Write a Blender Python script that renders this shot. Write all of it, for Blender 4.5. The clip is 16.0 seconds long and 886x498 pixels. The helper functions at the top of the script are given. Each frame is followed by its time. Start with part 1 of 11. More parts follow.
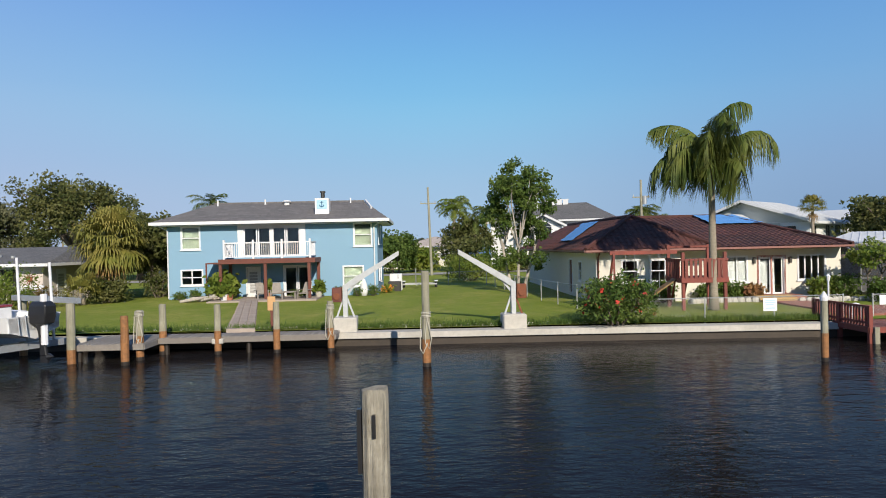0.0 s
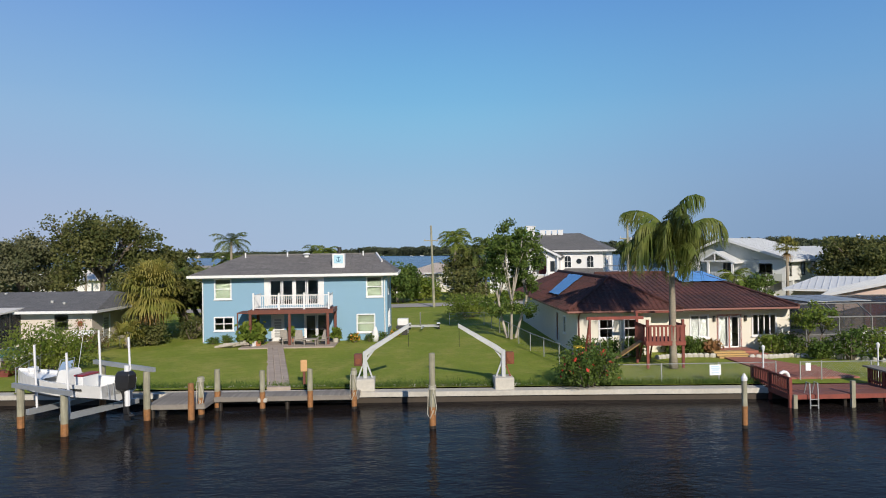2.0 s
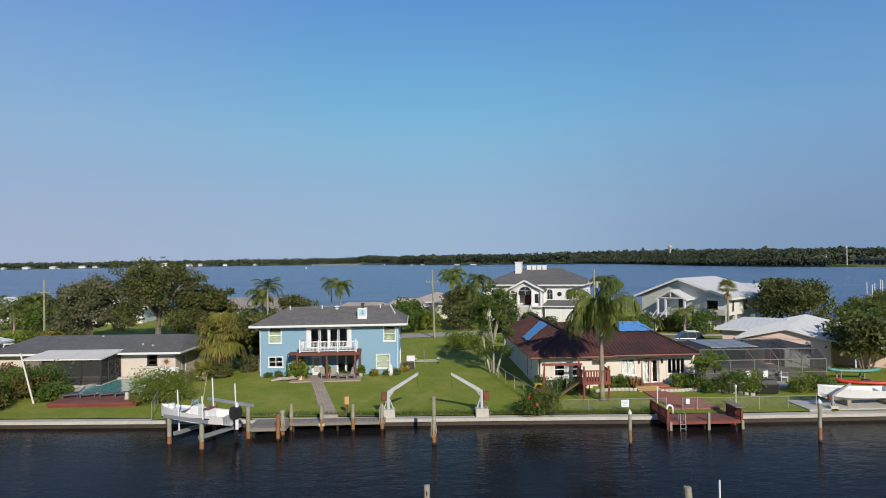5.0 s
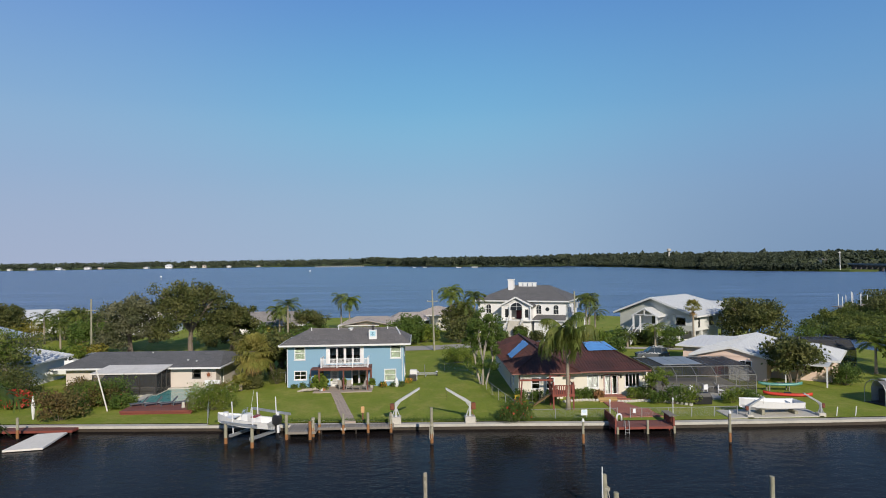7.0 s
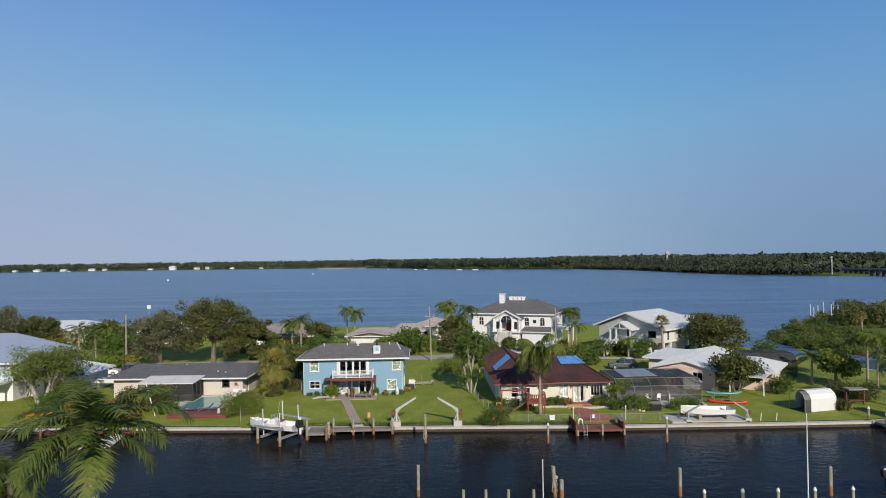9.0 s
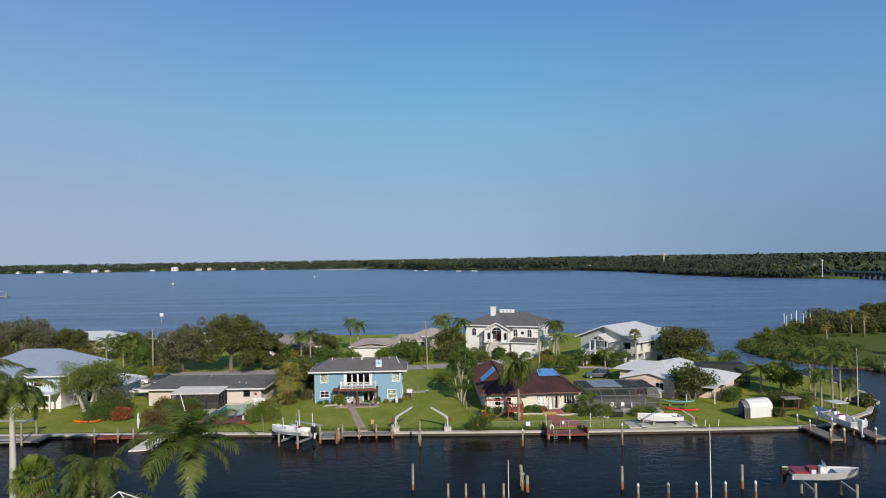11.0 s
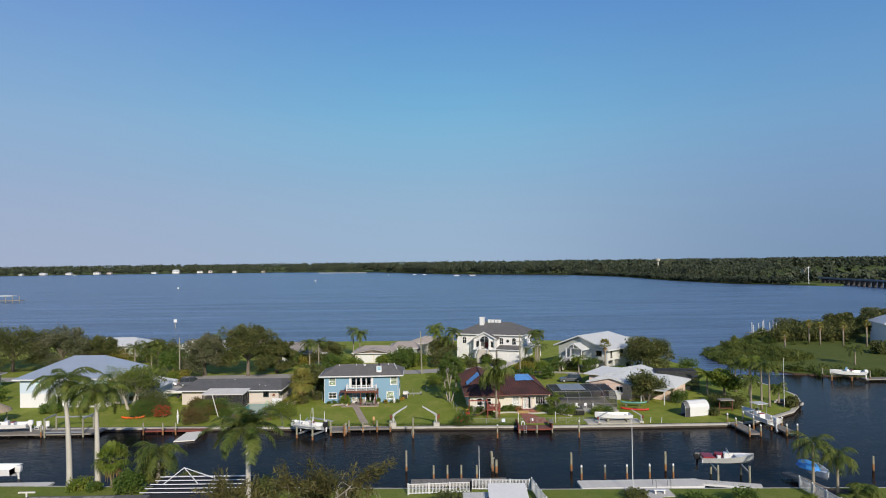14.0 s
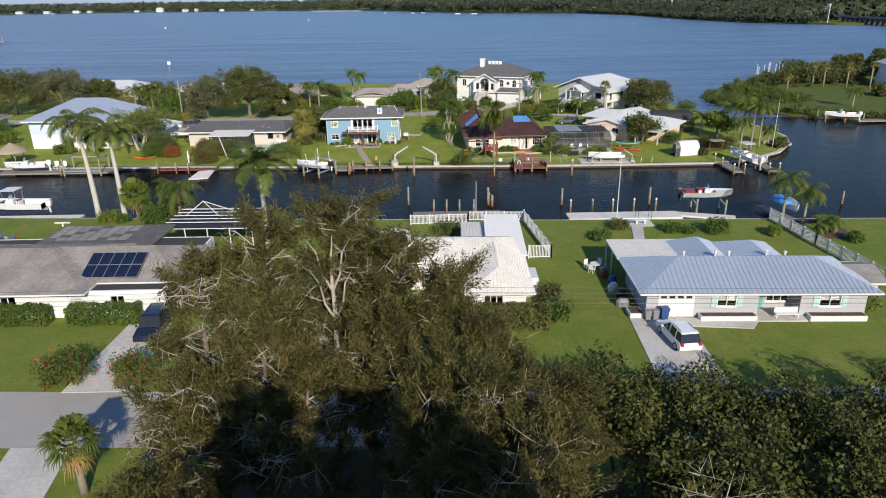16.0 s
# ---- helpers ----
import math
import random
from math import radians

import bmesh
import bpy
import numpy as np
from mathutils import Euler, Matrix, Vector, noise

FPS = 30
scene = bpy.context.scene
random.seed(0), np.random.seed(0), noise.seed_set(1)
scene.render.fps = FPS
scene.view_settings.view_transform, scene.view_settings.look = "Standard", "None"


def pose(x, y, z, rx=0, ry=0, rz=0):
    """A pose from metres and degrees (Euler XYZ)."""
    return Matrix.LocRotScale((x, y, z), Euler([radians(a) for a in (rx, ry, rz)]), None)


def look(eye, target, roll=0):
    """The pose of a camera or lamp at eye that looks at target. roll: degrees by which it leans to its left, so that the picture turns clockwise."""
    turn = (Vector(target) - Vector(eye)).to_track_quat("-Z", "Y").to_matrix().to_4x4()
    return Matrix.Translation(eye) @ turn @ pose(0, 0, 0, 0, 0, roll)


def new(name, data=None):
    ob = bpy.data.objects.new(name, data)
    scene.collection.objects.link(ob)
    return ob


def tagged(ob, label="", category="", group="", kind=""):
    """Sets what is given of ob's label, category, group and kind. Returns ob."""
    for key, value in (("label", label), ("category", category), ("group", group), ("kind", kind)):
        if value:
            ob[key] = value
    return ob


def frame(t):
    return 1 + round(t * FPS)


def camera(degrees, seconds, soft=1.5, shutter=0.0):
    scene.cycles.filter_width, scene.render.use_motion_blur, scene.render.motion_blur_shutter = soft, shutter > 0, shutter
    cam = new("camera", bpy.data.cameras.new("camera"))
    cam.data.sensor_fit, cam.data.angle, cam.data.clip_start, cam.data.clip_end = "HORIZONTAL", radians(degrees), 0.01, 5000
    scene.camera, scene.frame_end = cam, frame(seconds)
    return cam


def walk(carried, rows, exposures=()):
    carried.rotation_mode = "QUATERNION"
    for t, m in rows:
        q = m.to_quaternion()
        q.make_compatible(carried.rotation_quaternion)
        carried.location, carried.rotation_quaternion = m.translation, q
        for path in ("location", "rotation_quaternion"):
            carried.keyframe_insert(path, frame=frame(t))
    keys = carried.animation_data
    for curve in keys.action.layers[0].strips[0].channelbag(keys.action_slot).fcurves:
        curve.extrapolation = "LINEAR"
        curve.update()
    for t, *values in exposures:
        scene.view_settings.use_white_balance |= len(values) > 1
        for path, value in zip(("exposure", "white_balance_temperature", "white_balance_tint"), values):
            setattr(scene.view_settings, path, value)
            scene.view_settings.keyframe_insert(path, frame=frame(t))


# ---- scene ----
cam = camera(67.4, 16.0, 1.0)
PATH = [
    (0, (3.718, -27.072, 4.004), (3.766, -25.073, 3.993), -1.29),
    (0.5, (3.696, -27.904, 4.79), (3.744, -25.904, 4.786), -1.16),
    (1, (3.618, -29.274, 5.604), (3.666, -27.275, 5.609), -1.04),
    (1.5, (3.569, -30.987, 6.518), (3.616, -28.987, 6.525), -0.97),
    (2.5, (3.486, -35.361, 8.289), (3.531, -33.361, 8.3), -0.81),
    (3.5, (3.375, -40.559, 9.8), (3.422, -38.56, 9.822), -0.85),
    (7, (3.705, -62.206, 15.945), (3.744, -60.207, 15.973), -0.82),
    (8, (4.066, -68.852, 17.6), (4.102, -66.853, 17.625), -0.69),
    (9, (4.556, -75.472, 19.531), (4.59, -73.473, 19.56), -0.8),
    (11.5, (5.758, -92.278, 24.519), (5.791, -90.278, 24.545), -0.9),
    (12, (5.985, -95.64, 25.222), (6.018, -93.64, 25.25), -0.9),
    (12.5, (6.149, -99.008, 25.935), (6.183, -97.009, 25.967), -0.9),
    (13, (6.393, -102.251, 26.563), (6.427, -100.252, 26.597), -0.8),
    (13.5, (6.632, -105.019, 27.02), (6.667, -103.02, 27.055), -0.7),
    (14, (6.755, -107.049, 27.221), (6.79, -105.049, 27.254), -0.7),
    (14.5, (6.864, -108.311, 27.26), (6.899, -106.311, 27.243), -0.8),
    (15, (6.827, -108.887, 27.241), (6.86, -106.906, 26.973), -0.8),
    (15.5, (6.804, -109.189, 27.17), (6.831, -107.26, 26.642), -0.9),
    (16, (6.799, -109.458, 27.106), (6.822, -107.588, 26.395), -0.8),
]
walk(cam, [(t, look(eye, target, roll)) for t, eye, target, roll in PATH],
     [(0, 0.18), (1.5, 0.08), (3.5, -0.04), (14.5, -0.1), (15.5, 0.0), (16, 0.2)])

# ---- light ----
SUN_FROM = Vector((0.26, -0.95, 0.50)).normalized()
world = bpy.data.worlds.new("sky")
scene.world = world
world.use_nodes = True
wn = world.node_tree
sky = wn.nodes.new("ShaderNodeTexSky")
sky.sky_type = "NISHITA"
sky.sun_disc = False
sky.sun_elevation = math.asin(SUN_FROM.z)
sky.sun_rotation = math.atan2(SUN_FROM.x, SUN_FROM.y)
sky.altitude = 0.0
sky.air_density, sky.dust_density, sky.ozone_density = 0.6, 0.0, 4.0
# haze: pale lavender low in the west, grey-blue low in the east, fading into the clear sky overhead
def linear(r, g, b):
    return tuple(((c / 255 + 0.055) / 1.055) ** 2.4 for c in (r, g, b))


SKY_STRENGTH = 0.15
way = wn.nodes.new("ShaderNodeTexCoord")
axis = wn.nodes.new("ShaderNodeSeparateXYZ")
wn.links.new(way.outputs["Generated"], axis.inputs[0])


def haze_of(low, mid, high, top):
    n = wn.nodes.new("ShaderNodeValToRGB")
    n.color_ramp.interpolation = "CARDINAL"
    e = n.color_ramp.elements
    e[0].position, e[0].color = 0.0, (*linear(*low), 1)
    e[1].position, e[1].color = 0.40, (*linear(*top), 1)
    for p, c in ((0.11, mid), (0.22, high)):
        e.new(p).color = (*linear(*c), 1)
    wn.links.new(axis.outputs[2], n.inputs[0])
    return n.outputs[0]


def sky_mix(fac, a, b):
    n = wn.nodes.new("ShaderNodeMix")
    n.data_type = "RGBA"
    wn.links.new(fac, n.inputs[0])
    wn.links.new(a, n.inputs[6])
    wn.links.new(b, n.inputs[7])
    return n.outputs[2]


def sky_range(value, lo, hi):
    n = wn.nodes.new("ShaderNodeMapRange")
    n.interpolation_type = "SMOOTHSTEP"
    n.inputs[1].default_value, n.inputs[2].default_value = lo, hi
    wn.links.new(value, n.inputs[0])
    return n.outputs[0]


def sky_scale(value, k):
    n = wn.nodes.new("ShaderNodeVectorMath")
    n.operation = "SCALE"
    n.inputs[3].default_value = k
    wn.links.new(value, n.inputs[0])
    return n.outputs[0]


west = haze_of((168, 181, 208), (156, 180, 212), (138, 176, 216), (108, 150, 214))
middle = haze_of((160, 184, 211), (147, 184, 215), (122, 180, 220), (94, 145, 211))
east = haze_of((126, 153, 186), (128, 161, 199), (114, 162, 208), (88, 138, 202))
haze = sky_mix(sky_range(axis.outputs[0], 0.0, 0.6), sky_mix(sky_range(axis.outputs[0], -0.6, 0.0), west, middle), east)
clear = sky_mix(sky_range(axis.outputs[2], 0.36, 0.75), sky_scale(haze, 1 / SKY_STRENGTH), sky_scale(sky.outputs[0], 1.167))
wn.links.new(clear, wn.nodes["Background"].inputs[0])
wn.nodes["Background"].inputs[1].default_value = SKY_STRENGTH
sun = new("sun", bpy.data.lights.new("sun", "SUN"))
sun.data.energy, sun.data.angle, sun.data.color = 5.0, radians(0.6), (1.0, 0.91, 0.78)
sun.matrix_world = look(SUN_FROM * 300, (0, 0, 0))


# ---- materials ----
def nodes_of(name):
    m = bpy.data.materials.new(name)
    m.use_nodes = True
    t = m.node_tree
    return m, t, t.nodes["Principled BSDF"]


def mix_rgb(t, a, b, fac, mode="MIX"):
    n = t.nodes.new("ShaderNodeMix")
    n.data_type, n.blend_type = "RGBA", mode
    for sock, v in ((n.inputs[0], fac), (n.inputs[6], a), (n.inputs[7], b)):
        if isinstance(v, bpy.types.NodeSocket):
            t.links.new(v, sock)
        elif isinstance(v, (int, float)):
            sock.default_value = v
        else:
            sock.default_value = (*v, 1)
    return n.outputs[2]


def noise_of(t, scale, detail=4, rough=0.6, stretch=None, coords="Object"):
    co = t.nodes.new("ShaderNodeTexCoord")
    n = t.nodes.new("ShaderNodeTexNoise")
    n.inputs["Scale"].default_value, n.inputs["Detail"].default_value, n.inputs["Roughness"].default_value = scale, detail, rough
    if stretch:
        mp = t.nodes.new("ShaderNodeMapping")
        mp.inputs["Scale"].default_value = stretch
        t.links.new(co.outputs[coords], mp.inputs[0])
        t.links.new(mp.outputs[0], n.inputs["Vector"])
    else:
        t.links.new(co.outputs[coords], n.inputs["Vector"])
    return n.outputs["Fac"]


def ramp_of(t, fac, lo, hi):
    n = t.nodes.new("ShaderNodeMapRange")
    n.inputs[1].default_value, n.inputs[2].default_value = lo, hi
    t.links.new(fac, n.inputs[0])
    return n.outputs[0]


def surface(name, color, dark=None, rough=0.7, metal=0.0, big=0.35, fine=9.0, bump=0.15, stretch=None, dirt=0.5, piece=0.0, spec=0.5):
    """Two scales of variation: broad staining and fine grain, with relief from the grain."""
    m, t, b = nodes_of(name)
    dark = dark or tuple(c * 0.6 for c in color)
    f1 = ramp_of(t, noise_of(t, big, 5, 0.65), 0.38, 0.72)
    f2 = ramp_of(t, noise_of(t, fine, 6, 0.7, stretch), 0.35, 0.75)
    n = t.nodes.new("ShaderNodeMath")
    n.operation = "MULTIPLY"
    n.inputs[1].default_value = dirt
    t.links.new(f1, n.inputs[0])
    c = mix_rgb(t, color, dark, n.outputs[0])
    n2 = t.nodes.new("ShaderNodeMath")
    n2.operation = "MULTIPLY"
    n2.inputs[1].default_value = dirt * 0.8
    t.links.new(f2, n2.inputs[0])
    c = mix_rgb(t, c, tuple(x * 0.7 for x in dark), n2.outputs[0])
    if piece:
        oi = t.nodes.new("ShaderNodeObjectInfo")
        c = mix_rgb(t, c, dark, ramp_of(t, oi.outputs["Random"], 0.0, 1.0 / piece))
    t.links.new(c, b.inputs["Base Color"])
    b.inputs["Roughness"].default_value, b.inputs["Metallic"].default_value = rough, metal
    b.inputs["Specular IOR Level"].default_value = spec
    if bump:
        bp = t.nodes.new("ShaderNodeBump")
        bp.inputs["Strength"].default_value, bp.inputs["Distance"].default_value = bump, 0.03
        t.links.new(f2, bp.inputs["Height"])
        t.links.new(bp.outputs[0], b.inputs["Normal"])
    return m


def shingle_mat(name, c1, c2, mortar, w, h, stain):
    """Courses of roof pieces, laid out in plan."""
    m, t, b = nodes_of(name)
    co = t.nodes.new("ShaderNodeTexCoord")
    br = t.nodes.new("ShaderNodeTexBrick")
    br.inputs["Scale"].default_value = 1.0
    br.inputs["Brick Width"].default_value, br.inputs["Row Height"].default_value = w, h
    br.inputs["Mortar Size"].default_value, br.inputs["Mortar Smooth"].default_value = 0.02, 0.3
    for k, v in (("Color1", c1), ("Color2", c2), ("Mortar", mortar)):
        br.inputs[k].default_value = (*v, 1)
    t.links.new(co.outputs["Object"], br.inputs["Vector"])
    f = ramp_of(t, noise_of(t, 0.5, 5, 0.7), 0.4, 0.75)
    c = mix_rgb(t, br.outputs["Color"], stain, f)
    f2 = ramp_of(t, noise_of(t, 4, 5, 0.7), 0.3, 0.8)
    c = mix_rgb(t, c, tuple(x * 0.5 for x in c1), f2)
    t.links.new(c, b.inputs["Base Color"])
    b.inputs["Roughness"].default_value = 0.85
    bp = t.nodes.new("ShaderNodeBump")
    bp.inputs["Strength"].default_value, bp.inputs["Distance"].default_value = 0.5, 0.03
    t.links.new(br.outputs["Fac"], bp.inputs["Height"])
    bp.invert = True
    t.links.new(bp.outputs[0], b.inputs["Normal"])
    return m


def leaf_mat(name, c1, c2, c3=None, glow=0.3, big=0.25):
    """Leaves: each leaf its own tint, broad patches of lighter growth, some light through the leaf."""
    m, t, b = nodes_of(name)
    g = t.nodes.new("ShaderNodeNewGeometry")
    c = mix_rgb(t, c1, c2, g.outputs["Random Per Island"])
    f = ramp_of(t, noise_of(t, big, 4, 0.6), 0.42, 0.68)
    c = mix_rgb(t, c, c3 or tuple(x * 1.5 for x in c2), f)
    t.links.new(c, b.inputs["Base Color"])
    b.inputs["Roughness"].default_value = 0.6
    b.inputs["Specular IOR Level"].default_value = 0.18
    tr = t.nodes.new("ShaderNodeBsdfTranslucent")
    t.links.new(mix_rgb(t, c, (0.9, 1.0, 0.3), 0.15), tr.inputs[0])
    mx = t.nodes.new("ShaderNodeMixShader")
    mx.inputs[0].default_value = glow
    t.links.new(b.outputs[0], mx.inputs[1])
    t.links.new(tr.outputs[0], mx.inputs[2])
    t.links.new(mx.outputs[0], t.nodes["Material Output"].inputs[0])
    return m


def glass_mat(name, tint=(0.75, 0.8, 0.8)):
    m, t, b = nodes_of(name)
    b.inputs["Base Color"].default_value = (*tint, 1)
    b.inputs["Roughness"].default_value = 0.02
    b.inputs["Transmission Weight"].default_value = 1.0
    b.inputs["IOR"].default_value = 1.45
    return m


def water_mat(name, deep, rough, bumps, gloss=0.5):
    m, t, b = nodes_of(name)
    # Lighter stretched streaks paint in sky sheen on ripples too fine for bumps.
    f = ramp_of(t, noise_of(t, 0.012, 6, 0.7, (0.5, 5.0, 1)), 0.38, 0.66)
    t.links.new(mix_rgb(t, deep, tuple(x * 1.9 for x in deep), f), b.inputs["Base Color"])
    b.inputs["Roughness"].default_value = rough
    b.inputs["IOR"].default_value = 1.33
    b.inputs["Specular IOR Level"].default_value = gloss
    last = None
    for scale, stretch, strength, dist in bumps:
        bp = t.nodes.new("ShaderNodeBump")
        bp.inputs["Strength"].default_value, bp.inputs["Distance"].default_value = strength, dist
        t.links.new(noise_of(t, scale, 3, 0.55, stretch), bp.inputs["Height"])
        if last:
            t.links.new(last, bp.inputs["Normal"])
        last = bp.outputs[0]
    t.links.new(last, b.inputs["Normal"])
    return m


def grass_mat(name, c1, c2, c3):
    m, t, b = nodes_of(name)
    c = mix_rgb(t, c1, c2, ramp_of(t, noise_of(t, 0.12, 5, 0.65), 0.35, 0.7))
    c = mix_rgb(t, c, c3, ramp_of(t, noise_of(t, 0.45, 6, 0.75), 0.46, 0.74))
    c = mix_rgb(t, c, tuple(x * 0.7 for x in c1), ramp_of(t, noise_of(t, 2.4, 5, 0.75), 0.48, 0.85))
    fine = noise_of(t, 14, 5, 0.8)
    c = mix_rgb(t, c, tuple(x * 0.45 for x in c1), ramp_of(t, fine, 0.45, 0.8))
    t.links.new(c, b.inputs["Base Color"])
    b.inputs["Roughness"].default_value = 0.9
    b.inputs["Specular IOR Level"].default_value = 0.15
    bp = t.nodes.new("ShaderNodeBump")
    bp.inputs["Strength"].default_value, bp.inputs["Distance"].default_value = 0.8, 0.06
    t.links.new(fine, bp.inputs["Height"])
    t.links.new(bp.outputs[0], b.inputs["Normal"])
    return m


WATER = water_mat("canal_water", (0.007, 0.0057, 0.0058), 0.03,
                  ((3.4, (0.8, 1.8, 1), 0.40, 0.05), (0.8, (1, 1.6, 1), 0.35, 0.12), (0.2, (1, 1.4, 1), 0.3, 0.2)), 0.066)
# Blue base stands in for much of the reflected sky; gloss stays low.
BAY = water_mat("bay_water", (0.060, 0.092, 0.158), 0.25,
                ((0.4, (1, 2.0, 1), 0.9, 0.35), (1.6, (1, 1.6, 1), 0.5, 0.12), (0.05, (0.4, 3.0, 1), 0.7, 0.9)), 0.35)
GRASS = grass_mat("lawn_grass", (0.185, 0.242, 0.029), (0.26, 0.298, 0.046), (0.36, 0.33, 0.09))
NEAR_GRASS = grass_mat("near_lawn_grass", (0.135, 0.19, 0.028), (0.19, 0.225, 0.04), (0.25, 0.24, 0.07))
ROUGH_GRASS = grass_mat("rough_grass", (0.085, 0.118, 0.02), (0.115, 0.14, 0.028), (0.155, 0.155, 0.052))
ASPHALT = surface("asphalt", (0.38, 0.355, 0.33), (0.25, 0.235, 0.22), 0.9, big=0.2, fine=20, bump=0.1)
CONCRETE = surface("concrete", (0.52, 0.49, 0.43), (0.30, 0.28, 0.24), 0.85, big=0.5, fine=6)
CONCRETE_DRIVE = surface("drive_concrete", (0.60, 0.57, 0.53), (0.36, 0.34, 0.31), 0.85, big=0.35, fine=4, dirt=0.75)
# Wet brown wall, darkened further for the shade below the cap.
SEAWALL_FACE = surface("wet_shaded_seawall", (0.055, 0.04, 0.027), (0.022, 0.018, 0.013), 0.6, big=0.8, fine=5)
BLUE_STUCCO = surface("blue_stucco", (0.205, 0.345, 0.46), (0.18, 0.31, 0.42), 0.85, big=0.3, fine=25, dirt=0.35)
CREAM_STUCCO = surface("cream_stucco", (0.66, 0.62, 0.53), (0.57, 0.53, 0.44), 0.85, big=0.4, fine=25, dirt=0.35)
BEIGE_STUCCO = surface("beige_stucco", (0.58, 0.51, 0.45), (0.48, 0.42, 0.36), 0.85, big=0.4, fine=25, dirt=0.35)
PINK_STUCCO = surface("pink_stucco", (0.74, 0.56, 0.47), (0.64, 0.47, 0.39), 0.85, big=0.4, fine=25, dirt=0.35)
WHITE_STUCCO = surface("white_stucco", (0.72, 0.71, 0.70), (0.60, 0.60, 0.59), 0.8, big=0.3, fine=25, dirt=0.3)
GREY_STUCCO = surface("grey_stucco", (0.43, 0.43, 0.45), (0.36, 0.36, 0.38), 0.85, big=0.3, fine=25, dirt=0.3)
SIDING = surface("grey_siding", (0.50, 0.51, 0.46), (0.40, 0.41, 0.37), 0.7, big=0.3, fine=8, stretch=(0.2, 0.2, 6), dirt=0.4)
LIGHT_BLUE = surface("pale_blue_stucco", (0.52, 0.60, 0.68), (0.44, 0.52, 0.6), 0.85, big=0.3, fine=25, dirt=0.3)
WHITE = surface("white_paint", (0.68, 0.68, 0.67), (0.52, 0.51, 0.49), 0.5, big=0.8, fine=7, bump=0.03, dirt=0.25)
WHITE_VINYL = surface("white_vinyl", (0.68, 0.68, 0.69), (0.58, 0.58, 0.58), 0.4, big=0.8, fine=7, bump=0.0, dirt=0.2)
WHITE_ROOF = surface("white_roof_coating", (0.74, 0.70, 0.64), (0.55, 0.51, 0.45), 0.7, big=0.5, fine=4, dirt=0.6)
PALE_ROOF = surface("pale_metal_roof", (0.60, 0.61, 0.61), (0.54, 0.55, 0.55), 0.45, big=0.3, fine=4, dirt=0.5, spec=0.4)
BLUE_METAL = surface("blue_metal_roof", (0.38, 0.44, 0.53), (0.32, 0.37, 0.46), 0.4, metal=0.25, big=0.2, fine=3, bump=0.03, dirt=0.4)
GREY_TILE = surface("weathered_grey_tile", (0.33, 0.30, 0.27), (0.16, 0.14, 0.13), 0.85, big=0.45, fine=4, dirt=0.8)
SHINGLE = shingle_mat("grey_shingle", (0.15, 0.14, 0.135), (0.25, 0.235, 0.225), (0.05, 0.05, 0.05), 0.9, 0.14, (0.21, 0.19, 0.175))
DARK_SHINGLE = shingle_mat("dark_shingle", (0.13, 0.127, 0.125), (0.20, 0.195, 0.19), (0.045, 0.045, 0.045), 0.9, 0.16, (0.18, 0.17, 0.165))
PALE_TAN = shingle_mat("pale_tan_tile", (0.50, 0.43, 0.37), (0.56, 0.48, 0.42), (0.3, 0.25, 0.22), 0.9, 0.25, (0.46, 0.38, 0.33))
BROWN_SHINGLE = shingle_mat("tan_shingle", (0.26, 0.21, 0.17), (0.33, 0.28, 0.23), (0.12, 0.1, 0.08), 0.9, 0.2, (0.22, 0.19, 0.16))
RED_TILE = surface("red_clay_tile", (0.115, 0.037, 0.027), (0.036, 0.017, 0.014), 0.75, big=0.5, fine=3.5, bump=0.3, dirt=1.0)
RED_WOOD = surface("red_stained_wood", (0.26, 0.055, 0.035), (0.13, 0.035, 0.025), 0.7, big=0.8, fine=6, stretch=(1, 1, 0.2), dirt=0.7, piece=0.6)
RED_DECK = surface("red_deck_board", (0.21, 0.075, 0.052), (0.13, 0.05, 0.04), 0.7, big=0.8, fine=6, dirt=0.6, piece=0.7)
BROWN_WOOD = surface("brown_painted_wood", (0.15, 0.045, 0.028), (0.09, 0.03, 0.02), 0.7, big=0.8, fine=6, dirt=0.5)
DOCK_WOOD = surface("weathered_dock_wood", (0.33, 0.30, 0.26), (0.17, 0.15, 0.13), 0.85, big=0.8, fine=7, stretch=(1, 0.15, 1), dirt=0.7, piece=0.8)
PALE_DOCK = surface("pale_dock_board", (0.72, 0.69, 0.63), (0.54, 0.51, 0.46), 0.8, big=0.8, fine=7, dirt=0.5, piece=0.5)
PILE_WOOD = surface("weathered_piling", (0.36, 0.34, 0.25), (0.17, 0.16, 0.11), 0.9, big=1.2, fine=8, stretch=(1, 1, 0.12), dirt=0.8, bump=0.5)
PILE_NEAR = surface("grey_split_piling", (0.48, 0.44, 0.35), (0.16, 0.14, 0.10), 0.9, big=2.0, fine=16, stretch=(1, 1, 0.06), dirt=0.9, bump=0.9)
PILE_WET = surface("rusty_wet_piling", (0.34, 0.15, 0.05), (0.14, 0.07, 0.03), 0.7, big=2, fine=8, dirt=0.8)
PILE_DARK = surface("wet_and_shade_black", (0.03, 0.022, 0.015), (0.015, 0.012, 0.01), 0.5, big=2, fine=8, dirt=0.5)
ROPE = surface("mooring_rope", (0.5, 0.47, 0.38), None, 0.9, big=4, fine=30)
GALV = surface("galvanised_steel", (0.45, 0.46, 0.45), (0.33, 0.33, 0.32), 0.5, metal=0.6, big=1, fine=9, bump=0.03)
ALU = surface("grey_aluminium", (0.42, 0.44, 0.45), (0.33, 0.34, 0.35), 0.45, metal=0.5, big=1, fine=9, bump=0.03)
